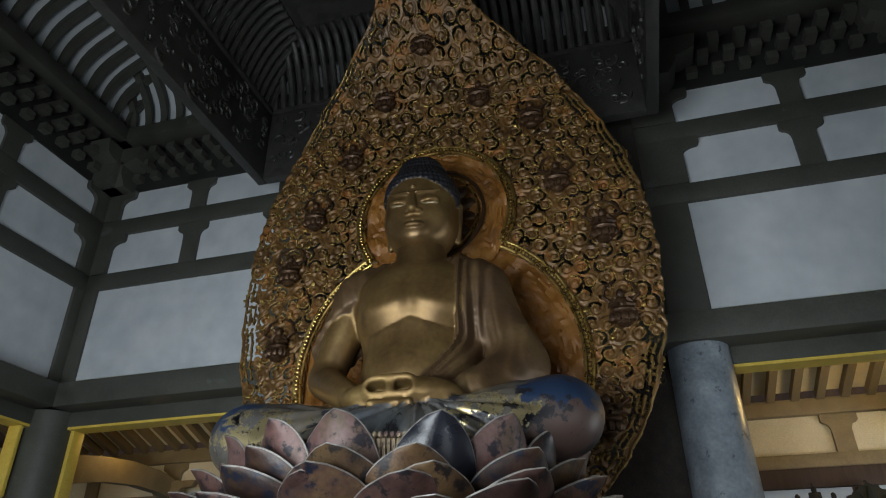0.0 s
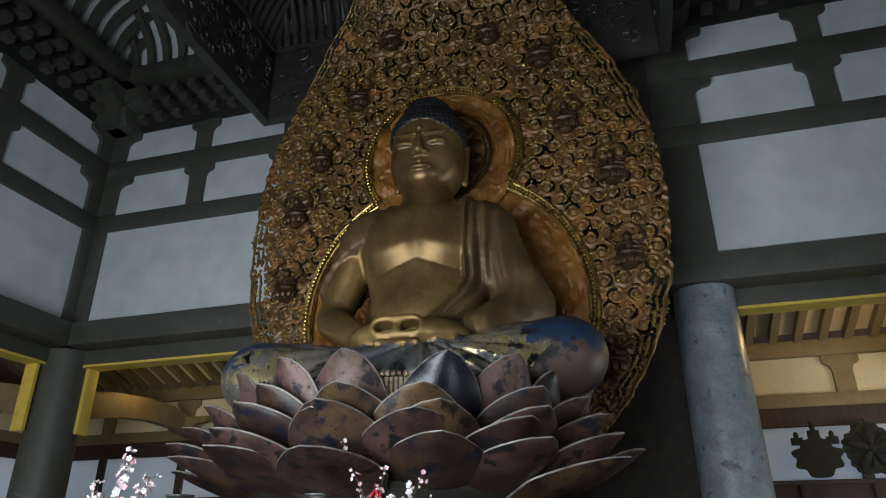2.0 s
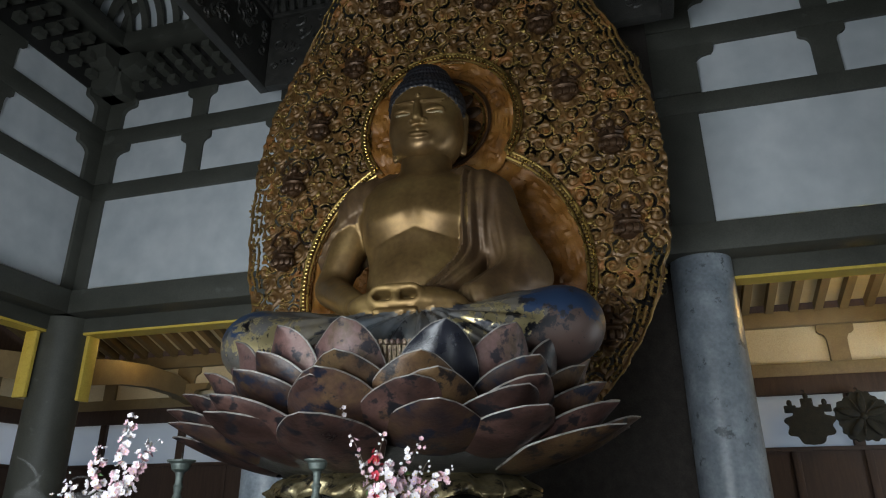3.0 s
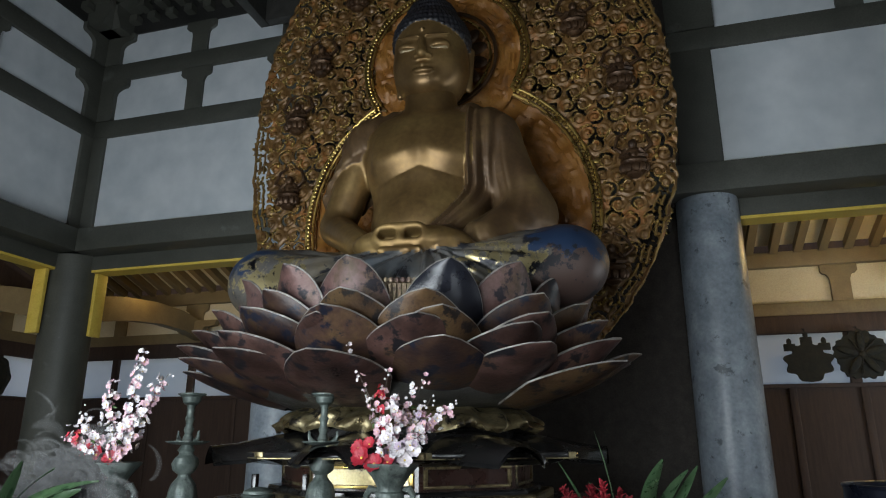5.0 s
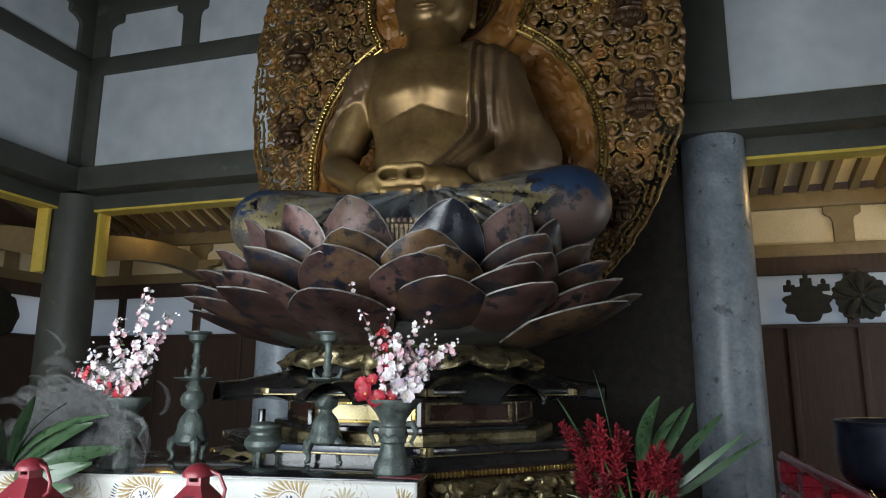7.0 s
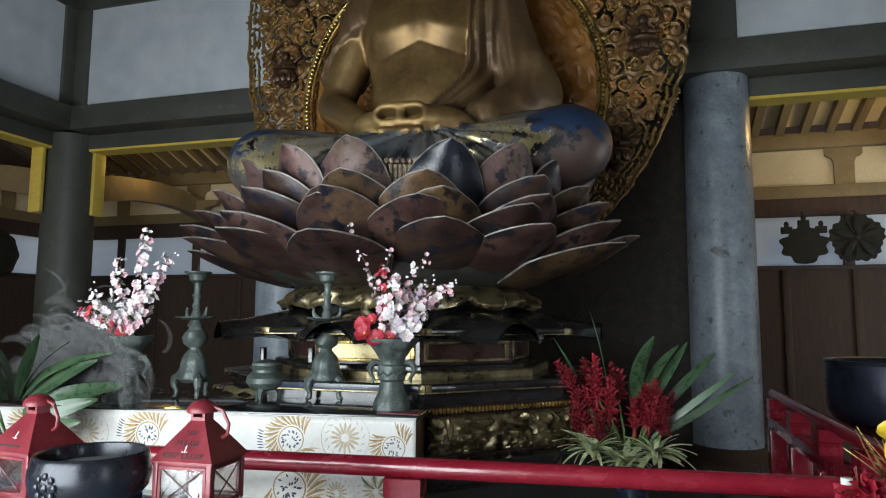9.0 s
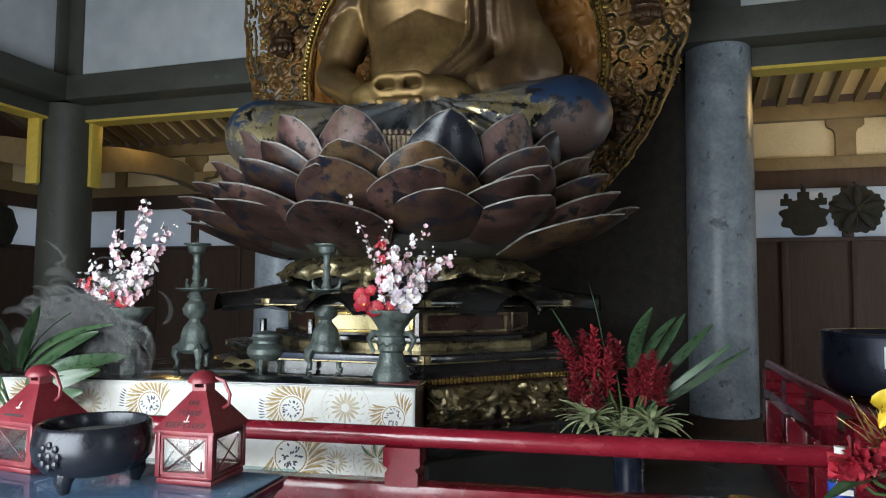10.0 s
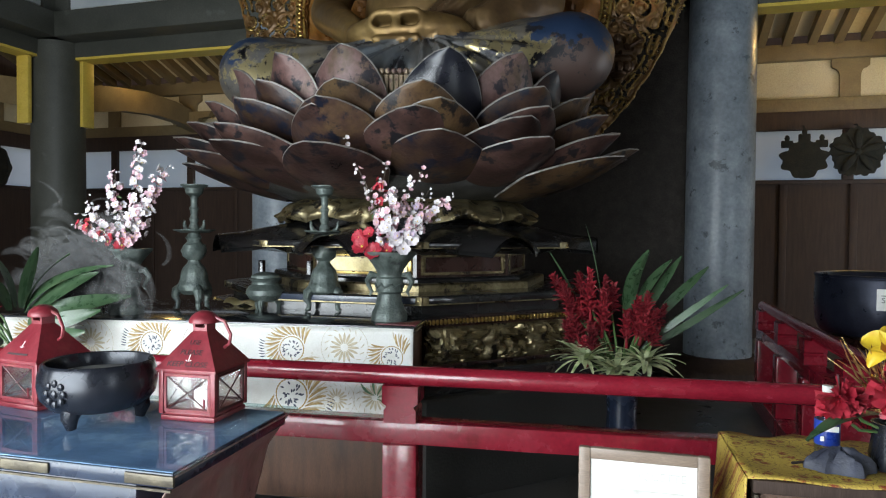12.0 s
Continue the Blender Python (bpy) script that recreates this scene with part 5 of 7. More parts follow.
def brocade(name, ground, bands, bits, scale):
    """woven ground with ringed medallions and small coloured bits."""
    m = material(name, ground, 0.55, 0.05, scale=5, bump=0.12, fine=180)
    nt = m.node_tree
    N, L = nt.nodes, nt.links
    bs = N["Principled BSDF"]
    src = bs.inputs["Base Color"].links[0].from_socket
    tc = N.new("ShaderNodeTexCoord")
    vor = N.new("ShaderNodeTexVoronoi")
    vor.inputs["Scale"].default_value = scale
    vor.inputs["Randomness"].default_value = 0.85
    nz = N.new("ShaderNodeTexNoise")
    nz.inputs["Scale"].default_value = scale * 3
    mx = N.new("ShaderNodeVectorMath")
    mx.operation = "MULTIPLY_ADD"
    mx.inputs[1].default_value = (0.34 / scale, 0.34 / scale, 0)
    L.new(nz.outputs["Color"], mx.inputs[0])
    sp, cb = N.new("ShaderNodeSeparateXYZ"), N.new("ShaderNodeCombineXYZ")
    L.new(tc.outputs["Object"], sp.inputs[0])
    L.new(sp.outputs[0], cb.inputs[0])
    yz = N.new("ShaderNodeMath")
    L.new(sp.outputs[1], yz.inputs[0])
    L.new(sp.outputs[2], yz.inputs[1])
    L.new(yz.outputs[0], cb.inputs[1])
    L.new(cb.outputs[0], mx.inputs[2])
    vor.voronoi_dimensions = "2D"
    L.new(mx.outputs[0], vor.inputs["Vector"])
    rp = N.new("ShaderNodeValToRGB")
    rp.color_ramp.interpolation = "CONSTANT"
    el = rp.color_ramp.elements
    el[0].position, el[0].color = 0.0, (*bands[0][1], bands[0][2])
    el[1].position, el[1].color = 0.99, (1, 1, 1, 0)
    for p, c, a in bands[1:]:
        e = el.new(p)
        e.color = (*c, a)
    L.new(vor.outputs["Distance"], rp.inputs[0])
    # spokes break the rings into feathers
    v2 = N.new("ShaderNodeTexVoronoi")
    v2.voronoi_dimensions = "2D"
    v2.inputs["Scale"].default_value = scale * 5.5
    L.new(mx.outputs[0], v2.inputs["Vector"])
    th = N.new("ShaderNodeMath")
    th.operation = "LESS_THAN"
    th.inputs[1].default_value = 0.42
    L.new(v2.outputs["Distance"], th.inputs[0])
    am = N.new("ShaderNodeMath")
    am.operation = "MULTIPLY"
    ms = N.new("ShaderNodeMath")
    ms.operation = "MAXIMUM"
    ms.inputs[1].default_value = 0.5
    L.new(th.outputs[0], ms.inputs[0])
    L.new(rp.outputs["Alpha"], am.inputs[0])
    L.new(ms.outputs[0], am.inputs[1])
    m1 = N.new("ShaderNodeMix")
    m1.data_type = "RGBA"
    L.new(am.outputs[0], m1.inputs[0])
    L.new(src, m1.inputs[6])
    L.new(rp.outputs[0], m1.inputs[7])
    n4 = N.new("ShaderNodeTexNoise")
    n4.inputs["Scale"].default_value = scale * 4.2
    L.new(tc.outputs["Object"], n4.inputs["Vector"])
    r4 = N.new("ShaderNodeValToRGB")
    r4.color_ramp.interpolation = "CONSTANT"
    e4 = r4.color_ramp.elements
    e4[0].position, e4[0].color = 0, (*bits[0], 0)
    e4[1].position, e4[1].color = .99, (*bits[0], 0)
    for i, b in enumerate(bits):
        e4.new(.63 + i * .03).color = (*b, 1)
    e4.new(.63 + len(bits) * .03).color = (*bits[-1], 0)
    L.new(n4.outputs["Fac"], r4.inputs[0])
    m2 = N.new("ShaderNodeMix")
    m2.data_type = "RGBA"
    L.new(r4.outputs["Alpha"], m2.inputs[0])
    L.new(m1.outputs[2], m2.inputs[6])
    L.new(r4.outputs[0], m2.inputs[7])
    L.new(m2.outputs[2], bs.inputs["Base Color"])
    return m


BROC = material("white_brocade", [(0.62, 0.60, 0.55), (0.70, 0.69, 0.65), (0.76, 0.75, 0.72)], 0.5, 0.05, scale=5, bump=0.12, fine=180, stain_or_glare=((0.50, 0.44, 0.32), -0.05, 9))
YBROC = brocade("yellow_brocade", [(0.50, 0.35, 0.06), (0.62, 0.45, 0.10)],
                [(0, (0.25, 0.04, 0.02), 1), (.18, (0.18, 0.10, 0.03), .9), (.24, (1, 1, 1), 0), (.42, (0.22, 0.12, 0.03), .9), (.47, (1, 1, 1), 0)],
                [(0.20, 0.10, 0.03), (0.32, 0.06, 0.02)], 16.0)

# ---- altar ----
AR = 7.9
alt = thing("altar_table", "black-topped wooden altar table with red-brown side", "table", (-1.135, 3.362, 0), AR)
part("top", Shape().box(-2.42, -.01, .965, .02, 1.05, 1.0, b=.006), ALTARTOP, alt, "glossy black altar top")
part("edge_moulding", Shape().box(-2.40, .0, .94, .0, 1.04, .966, b=.004), REDBROWN, alt)
part("side_panel", Shape().box(-.03, .02, .03, -.005, 1.02, .94, b=.004), ALTARSIDE, alt)
part("side_panel", Shape().box(-2.39, .02, .03, -2.365, 1.02, .94, b=.004), ALTARSIDE, alt)
part("back_panel", Shape().box(-2.36, .99, .03, -.035, 1.02, .94), ALTARSIDE, alt)
part("front_panel", Shape().box(-2.36, .025, .03, -.035, .05, .94), ALTARSIDE, alt)
for px in (-2.34, -.08):
    for py in (.06, .96):
        part("leg", Shape().box(px - .04, py - .04, 0, px + .04, py + .04, .94, b=.006), ALTARSIDE, alt)
def cloth_at(x, z, out=0.0):
    a, t = (x + 2.40) / 2.415, (.985 - z) / .56
    return (x, -.022 - .012 * math.sin(a * 46) * t - .010 * math.sin(a * 17 + 1) * t - out, min(z, .983))


cl = Shape()
cl.grid(120, 16, lambda a, t: cloth_at(-2.40 + 2.415 * a, .985 - .56 * t))
cl.grid(120, 2, lambda a, t: (-2.40 + 2.415 * a, -.022 + .012 * t, .985 + .004 * min(1, 2 * t)))
cloth = solid("altar_cloth", cl, BROC, "white brocade cloth with gold phoenix medallions hung before the altar", "cloth", m=pose(-1.135, 3.362, 0, 0, 0, AR))
sd = cloth.modifiers.new("thickness", "SOLIDIFY")
sd.thickness = .004
GOLDTHREAD = material("gold_thread", [(0.30, 0.19, 0.06), (0.42, 0.29, 0.11)], 0.5, 0.15, scale=30, bump=0.2)
PALETHREAD = material("pale_gold_thread", [(0.44, 0.37, 0.24), (0.54, 0.47, 0.34)], 0.55, 0.05, scale=30, bump=0.2)
NAVYTHREAD = material("navy_thread", [(0.03, 0.035, 0.06), (0.06, 0.065, 0.10)], 0.6, scale=30, bump=0.2)
GREENTHREAD = material("green_thread", [(0.06, 0.14, 0.07), (0.12, 0.22, 0.12)], 0.6, scale=30, bump=0.2)


def stitch(s_, x0, z0, x1, z1, w, bend=0.0, mi=0, n=6):
    """a raised embroidered leaf between two points of the cloth."""
    dx, dz = x1 - x0, z1 - z0
    L = math.hypot(dx, dz)
    px_, pz_ = -dz / L, dx / L
    vs = []
    for i in range(n + 1):
        f = i / n
        h = w * math.sin(math.pi * (.06 + .88 * f)) ** .7
        b = bend * math.sin(math.pi * f)
        for sg_, o in ((-1, .003), (0, .006), (1, .003)):
            vs.append(cloth_at(x0 + dx * f + px_ * (b + sg_ * h), z0 + dz * f + pz_ * (b + sg_ * h), o))
    s_.add(vs, [(3 * i + j, 3 * i + j + 1, 3 * i + j + 4, 3 * i + j + 3) for i in range(n) for j in (0, 1)], None, mi)


def medallion(x, z, R, kind, turn=0.0):
    """gold feathers swirling round a dotted navy heart, or a pale open flower."""
    s_ = Shape()
    zlim = .975

    def st_(r0, a0, r1, a1, w, bend, mi):
        p, q = (x + r0 * math.cos(a0), z + r0 * math.sin(a0)), (x + r1 * math.cos(a1), z + r1 * math.sin(a1))
        if min(p[1], q[1]) < zlim and min(p[1], q[1]) > .435 and max(p[0], q[0]) < 0:
            stitch(s_, *p, *q, w, bend, mi)
    if kind == "phoenix":
        for k in range(22):
            a = turn + 2 * math.pi * k / 26
            st_(.50 * R, a, R * (.98 + .05 * math.sin(k * 1.7)), a + .42, .070 * R, .05 * R, 0)
            st_(.56 * R, a + .14, 1.04 * R, a + .55, .040 * R, .04 * R, 1)
        for k in range(30):
            st_(.44 * R, 2 * math.pi * k / 30, .44 * R, 2 * math.pi * (k + 1.1) / 30, .035 * R, 0, 0)
        rq = random.Random(int(R * 1000))
        for k in range(26):
            r_, a = .30 * R * math.sqrt(rq.random()), rq.uniform(0, 6.3)
            st_(r_, a, r_ + .09 * R, a + .15, .036 * R, 0, 2)
        for k in range(7):
            a = turn + math.pi * .80 + k * .085
            st_(R * 1.02, a, R * 1.24, a - .03, .030 * R, .01 * R, 2)
    else:
        for k in range(16):
            a = 2 * math.pi * k / 16
            st_(.16 * R, a, .62 * R, a, .085 * R, 0, 1)
            st_(.70 * R, a, .86 * R, a + .2, .030 * R, 0, 1)
        for k in range(40):
            st_(R, 2 * math.pi * k / 40, R, 2 * math.pi * (k + 1.05) / 40, .016 * R, 0, 1)
        for k in range(5 if kind == "leafy" else 0):
            a = turn + k * .75
            st_(.1 * R, a, .9 * R, a + .3, .10 * R, .08 * R, 3)
    part("medallion", s_, [GOLDTHREAD, PALETHREAD, NAVYTHREAD, GREENTHREAD], cloth, smooth=60)


for mx_, mz, mr, mk, mt in ((-.655, .862, .155, "phoenix", .4), (-.36, .880, .13, "flower", 0), (-.10, .835, .135, "phoenix", 2.2), (-1.475, .865, .15, "phoenix", .2), (-1.16, .87, .13, "flower", 0),
                            (-.655, .615, .20, "phoenix", 3.2), (-.19, .615, .12, "leafy", -.9), (-1.85, .86, .14, "flower", 0), (-2.20, .86, .15, "phoenix", 1.0), (-1.10, .60, .16, "phoenix", 1.8), (-.40, .60, .10, "flower", 0)):
    medallion(mx_, mz, mr, mk, mt)
solid("red_runner", Shape().add([(-.20, .02, 1.003), (.021, -.012, 1.003), (.021, .20, 1.003), (-.04, .12, 1.003), (-.20, .02, 1.007), (.021, -.012, 1.007), (.021, .20, 1.007), (-.04, .12, 1.007)],
                                [(3, 2, 1, 0), (4, 5, 6, 7), (0, 1, 5, 4), (1, 2, 6, 5), (2, 3, 7, 6), (3, 0, 4, 7)]), LANT, "folded dull red cloth on the altar corner", "cloth", m=pose(-1.135, 3.362, 0, 0, 0, AR))


def handles(t, r, z0, z1, mat):
    for sg in (-1, 1):
        part("handle", Shape().tube([(sg * r * .72, 0, z1), (sg * r * 1.25, 0, z1 + .005), (sg * r * 1.5, 0, z1 - .03), (sg * r * 1.42, 0, (z0 + z1) / 2 - .01), (sg * r * 1.18, 0, z0 - .01), (sg * r * 1.34, 0, z0 - .03)],
                                    [.013, .022, .018, .013, .011, .006], 8), mat, t, "elephant-trunk handle")


def vase(x, y, rz, label):
    t = thing("vase", label, "vase", (x, y, 1.0), rz, group="altar vases")
    fl = lambda a, z: .035 * math.cos(a * 8) if z > .27 or z < .1 else 0
    part("body", Shape().lathe([(.0, 0), (.098, 0), (.10, .025), (.094, .05), (.082, .075), (.072, .11), (.066, .15), (.066, .155), (.076, .165), (.077, .24), (.068, .25), (.068, .265), (.078, .29), (.10, .325), (.13, .36), (.145, .378), (.148, .39), (.138, .392), (.12, .36), (.06, .30), (0, .29)], 40, flute=fl), GREENBRONZE, t)
    part("band", Shape().tube([(.079 * math.cos(k / 12 * math.pi), .079 * math.sin(k / 12 * math.pi), .20 + .012 * math.sin(k * 2.1)) for k in range(25)], .007, 6), GREENBRONZE, t, "raised relief band")
    handles(t, .085, .17, .255, GREENBRONZE)
    return t


vase(-1.335, 3.56, 14, "tall green bronze vase with elephant handles on the altar")
vase(-2.93, 3.32, 30, "green bronze vase with elephant handles beside incense smoke")


def candle_stand(x, y, rz):
    t = thing("candle_stand", "tall green bronze candle stand with drip tray on animal feet", "candlestick", (x, y, 1.0), rz, group="altar candle stands")
    part("body", Shape().lathe([(0, .10), (.07, .10), (.10, .125), (.103, .15), (.092, .175), (.085, .19), (.082, .22), (.07, .26), (.05, .285), (.038, .30), (.036, .315), (.05, .325)], 32, flute=lambda a, z: .03 * math.cos(a * 10)), GREENBRONZE, t)
    part("knop", Shape().lathe([(.045, .32), (.066, .34), (.078, .375), (.066, .41), (.045, .425), (.040, .44), (.05, .455), (.038, .475), (.03, .49)], 28, flute=lambda a, z: .07 * math.sin(a * 3 + z * 60)), GREENBRONZE, t, "knop carved with coiled animals")
    tray = part("drip_tray", Shape().lathe([(.03, .485), (.08, .488), (.122, .502), (.124, .508), (.08, .50), (.03, .505)], 36, flute=lambda a, z: .05 * math.cos(a * 9)), GREENBRONZE, t)
    for sg in (-1, 1):
        part("bird", Shape().tube([(sg * .05, 0, .50), (sg * .075, 0, .515), (sg * .085, 0, .54), (sg * .082, .0, .56), (sg * .09, 0, .568)], [.012, .016, .010, .008, .003], 7), GREENBRONZE, tray)
    part("shaft", Shape().lathe([(.028, .50), (.034, .52), (.022, .55), (.030, .575), (.020, .60), (.024, .625), (.030, .64), (.020, .66), (.022, .70), (.03, .725)], 20), GREENBRONZE, t)
    cup = part("cup", Shape().lathe([(.020, .715), (.034, .722), (.050, .735), (.055, .755), (.058, .768), (.082, .782), (.084, .790), (.070, .789), (.0, .780)], 28), GREENBRONZE, t)
    part("spike", Shape().tube([(0, 0, .775), (0, 0, .83)], [.005, .001], 6), GREENBRONZE, cup)
    for k in range(3):
        a = math.radians(90 + 120 * k)
        c, s_ = math.cos(a), math.sin(a)
        part("foot", Shape().tube([(c * .075, s_ * .075, .145), (c * .11, s_ * .11, .12), (c * .118, s_ * .118, .085), (c * .10, s_ * .10, .05), (c * .105, s_ * .105, .018), (c * .125, s_ * .125, .008)], [.03, .032, .024, .016, .017, .01], 9), GREENBRONZE, t, "elephant-head foot")
    return t


candle_stand(-1.875, 3.83, 20)
candle_stand(-2.675, 3.62, -10)
cs = thing("incense_burner", "squat round green bronze incense burner with lid on three feet", "incense burner", (-2.25, 3.76, 1.0), 10)
part("bowl", Shape().lathe([(0, .055), (.06, .055), (.095, .07), (.118, .10), (.118, .13), (.10, .155), (.082, .165), (.08, .18), (.095, .19), (.10, .20), (.09, .205), (0, .205)], 36), GREENBRONZE, cs)
part("lid", Shape().lathe([(.088, .204), (.085, .222), (.05, .238), (.015, .243), (0, .245)], 32), GREENBRONZE, cs)
for k in range(3):
    a = math.radians(30 + 120 * k)
    part("foot", Shape().tube([(math.cos(a) * .07, math.sin(a) * .07, .07), (math.cos(a) * .085, math.sin(a) * .085, .035), (math.cos(a) * .08, math.sin(a) * .08, .0)], [.022, .016, .011], 8), GREENBRONZE, cs)
st = thing("sutra_stand", "low black lacquer frame stand behind the incense burner", "stand", (-2.33, 4.16, 1.0), 12)
for sx in (-.17, .17):
    part("upright", Shape().box(sx - .016, -.03, 0, sx + .016, .03, .30, b=.004), LACQ, st)
part("crossbar", Shape().box(-.17, -.02, .05, .17, .02, .11, b=.004), LACQ, st)
part("foot", Shape().box(-.24, -.06, 0, .24, .06, .025, b=.004), LACQ, st)
solid("folded_gold_cloth", Shape().grid(16, 8, lambda a, t: (-.17 + .34 * a, -.05 + .1 * t, .006 + .035 * math.sin(math.pi * t) * (1 - .6 * a) + .008 * math.sin(a * 14))), FOIL, "small folded gold cloth lying on the altar", "cloth", m=pose(-2.52, 3.98, 1.0, 0, 0, -8))


# ---- blossoms ----
def blossom(r, n, cup, mat, core, name):
    s_ = Shape()
    for k in range(n):
        m_ = pose(0, 0, 0, 0, 0, 360 / n * k)
        s_.grid(4, 4, lambda a, t: ((2 * a - 1) * r * .48 * math.sin(math.pi * (.14 + .74 * t)) ** .8, r * t, r * cup * t * t + .18 * r * (2 * a - 1) ** 2), m_)
    s_.ball((0, 0, r * .06), (r * .16, r * .16, r * .14), 6, 4, mi=1)
    return s_.mesh(name, [mat, core], 60)


BL = {c: [blossom(.020, 5, .5, m_, YELLOW, "blossom"), blossom(.027, 5, .32, m_, YELLOW, "blossom")] for c, m_ in (("pink", PINK), ("white", WHITE), ("rose", ROSE), ("lilac", LILAC))}
BIGROSE = blossom(.055, 7, .35, ROSE, YELLOW, "red_bloom")
BIGWHITE = blossom(.045, 7, .4, WHITE, YELLOW, "white_bloom")
BUD = Shape().ball((0, 0, 0), (.009, .009, .012), 7, 5).mesh("bud", [WHITE])
LEAFLET = Shape().grid(3, 6, lambda a, t: ((2 * a - 1) * .013 * math.sin(math.pi * min(1, t * .95 + .05)), .06 * t, .012 * math.sin(t * 3))).mesh("leaf", [STEMG], 60)


def aim(p, d, roll=0, scale=1.0):
    return Matrix.Translation(p) @ Vector(d).to_track_quat("Z", "Y").to_matrix().to_4x4() @ pose(0, 0, 0, 0, 0, roll) @ Matrix.Diagonal((scale, scale, scale, 1))


def spray(t, p0, ctrl, colours, n, rg, spread=.035, size=1.0, bare=.25):
    """a branch through the control points, set with blossoms and buds near its end."""
    pts = []
    P = [Vector(p0)] + [Vector(c) for c in ctrl]
    m_ = 12
    for k in range(m_ + 1):
        f = k / m_ * (len(P) - 1)
        i = min(int(f), len(P) - 2)
        q = P[i].lerp(P[i + 1], f - i)
        pts.append(q + Vector((rg.uniform(-.006, .006), rg.uniform(-.006, .006), 0)))
    part("branch", Shape().tube(pts, [.0045 * (1 - .7 * k / m_) for k in range(m_ + 1)], 5), TWIG, t)
    n = int(n * 1.3)
    for k in range(n):
        f = bare + (1 - bare) * (k + rg.random()) / n
        i = min(int(f * m_), m_ - 1)
        q = pts[i].lerp(pts[i + 1], f * m_ - i)
        off = Vector((rg.gauss(0, 1), rg.gauss(0, 1) - .5, rg.gauss(0, .8))).normalized()
        c = rg.choice(colours)
        me = rg.choice(BL[c])
        sc = size * rg.uniform(.8, 1.25) * (1.1 - .4 * f)
        tip = q + off * rg.uniform(.3, 1) * spread
        if f > .86 and rg.random() < .6:
            b = part("bud", BUD, WHITE, t)
        else:
            b = part("blossom", me, PINK, t)
        b.matrix_basis = aim(tip, off + Vector((0, -.5, .25)), rg.uniform(0, 360), sc)
    for k in range(3):
        q = pts[rg.randrange(3, 9)]
        b = part("leaf", LEAFLET, STEMG, t)
        b.matrix_basis = aim(q, (rg.uniform(-1, 1), rg.uniform(-1, 0), rg.uniform(0, 1)), rg.uniform(0, 360), rg.uniform(.6, 1))


rg = random.Random(11)
fa = thing("flower_arrangement", "pink and white silk blossom sprays with red blooms in the vase", "flowers", (-1.335, 3.56, 1.36), group="altar flowers")
spray(fa, (0, 0, 0), [(-.06, -.02, .18), (-.14, 0, .38), (-.29, .02, .70)], ["white", "white", "pink"], 30, rg, .022, .72, .30)
spray(fa, (0, 0, 0), [(-.03, -.04, .15), (-.05, -.05, .32), (.0, -.05, .52)], ["pink", "rose", "pink"], 30, rg, .055)
spray(fa, (0, 0, 0), [(.04, 0, .18), (.10, .02, .32), (.19, .02, .50)], ["white", "pink", "pink"], 26, rg, .05)
spray(fa, (0, 0, 0), [(.08, 0, .12), (.2, .03, .22), (.36, .03, .34)], ["pink", "white", "pink"], 34, rg, .05, 1.05, .35)
spray(fa, (0, 0, 0), [(.08, .05, .14), (.14, .06, .26), (.22, .05, .38)], ["lilac", "pink", "white"], 26, rg, .05)
spray(fa, (0, 0, 0), [(.06, -.06, .08), (.13, -.09, .12), (.24, -.06, .22)], ["white", "lilac", "white"], 30, rg, .06, 1.1, .2)
spray(fa, (0, 0, 0), [(.02, -.07, .14), (.05, -.08, .28), (.06, -.06, .40)], ["pink", "white", "white"], 30, rg, .06, 1.15)
for p, sc in (((-.13, -.09, .06), 1.0), ((-.05, -.11, .03), .95), ((-.17, -.04, .11), .8), ((.02, -.10, .04), .7), ((-.10, -.06, .13), .7)):
    b = part("red_bloom", BIGROSE, ROSE, fa)
    b.matrix_basis = aim(p, (p[0] * 2, -1, .5), rg.uniform(0, 90), sc)
for p in ((.12, -.11, .05), (.16, -.09, .10), (.08, -.12, .10)):
    b = part("white_bloom", BIGWHITE, WHITE, fa)
    b.matrix_basis = aim(p, (.4, -1, .3), rg.uniform(0, 90), .9)
fb = thing("flower_arrangement", "white and pink silk blossom sprays with red blooms in smoke", "flowers", (-2.93, 3.32, 1.36), group="altar flowers")
for ctrl, cs_, n, sp in (([(.06, 0, .2), (.08, 0, .42), (.12, 0, .68)], ["white", "white", "pink"], 40, .045), ([(.10, 0, .18), (.18, 0, .34), (.30, 0, .52)], ["white", "pink"], 36, .05), ([(-.03, -.02, .16), (-.05, -.02, .34), (-.08, 0, .50)], ["white", "white", "pink"], 34, .05),
                         ([(-.14, 0, .10), (-.25, 0, .15), (-.37, 0, .20)], ["white", "pink", "rose"], 26, .05), ([(.08, -.06, .10), (.16, -.08, .22), (.22, -.08, .30)], ["white", "pink"], 34, .07), ([(-.04, -.08, .08), (-.10, -.1, .18), (-.16, -.08, .3)], ["white", "white", "pink"], 34, .07)):
    spray(fb, (0, 0, 0), ctrl, cs_, n, rg, sp, 1.05)
for p, sc in (((-.12, -.08, .06), .9), ((-.03, -.11, .07), .9), ((.06, -.10, .05), .8), ((-.15, -.05, .1), .6)):
    b = part("red_bloom", BIGROSE, ROSE, fb)
    b.matrix_basis = aim(p, (p[0] * 2, -1, .5), rg.uniform(0, 90), sc)


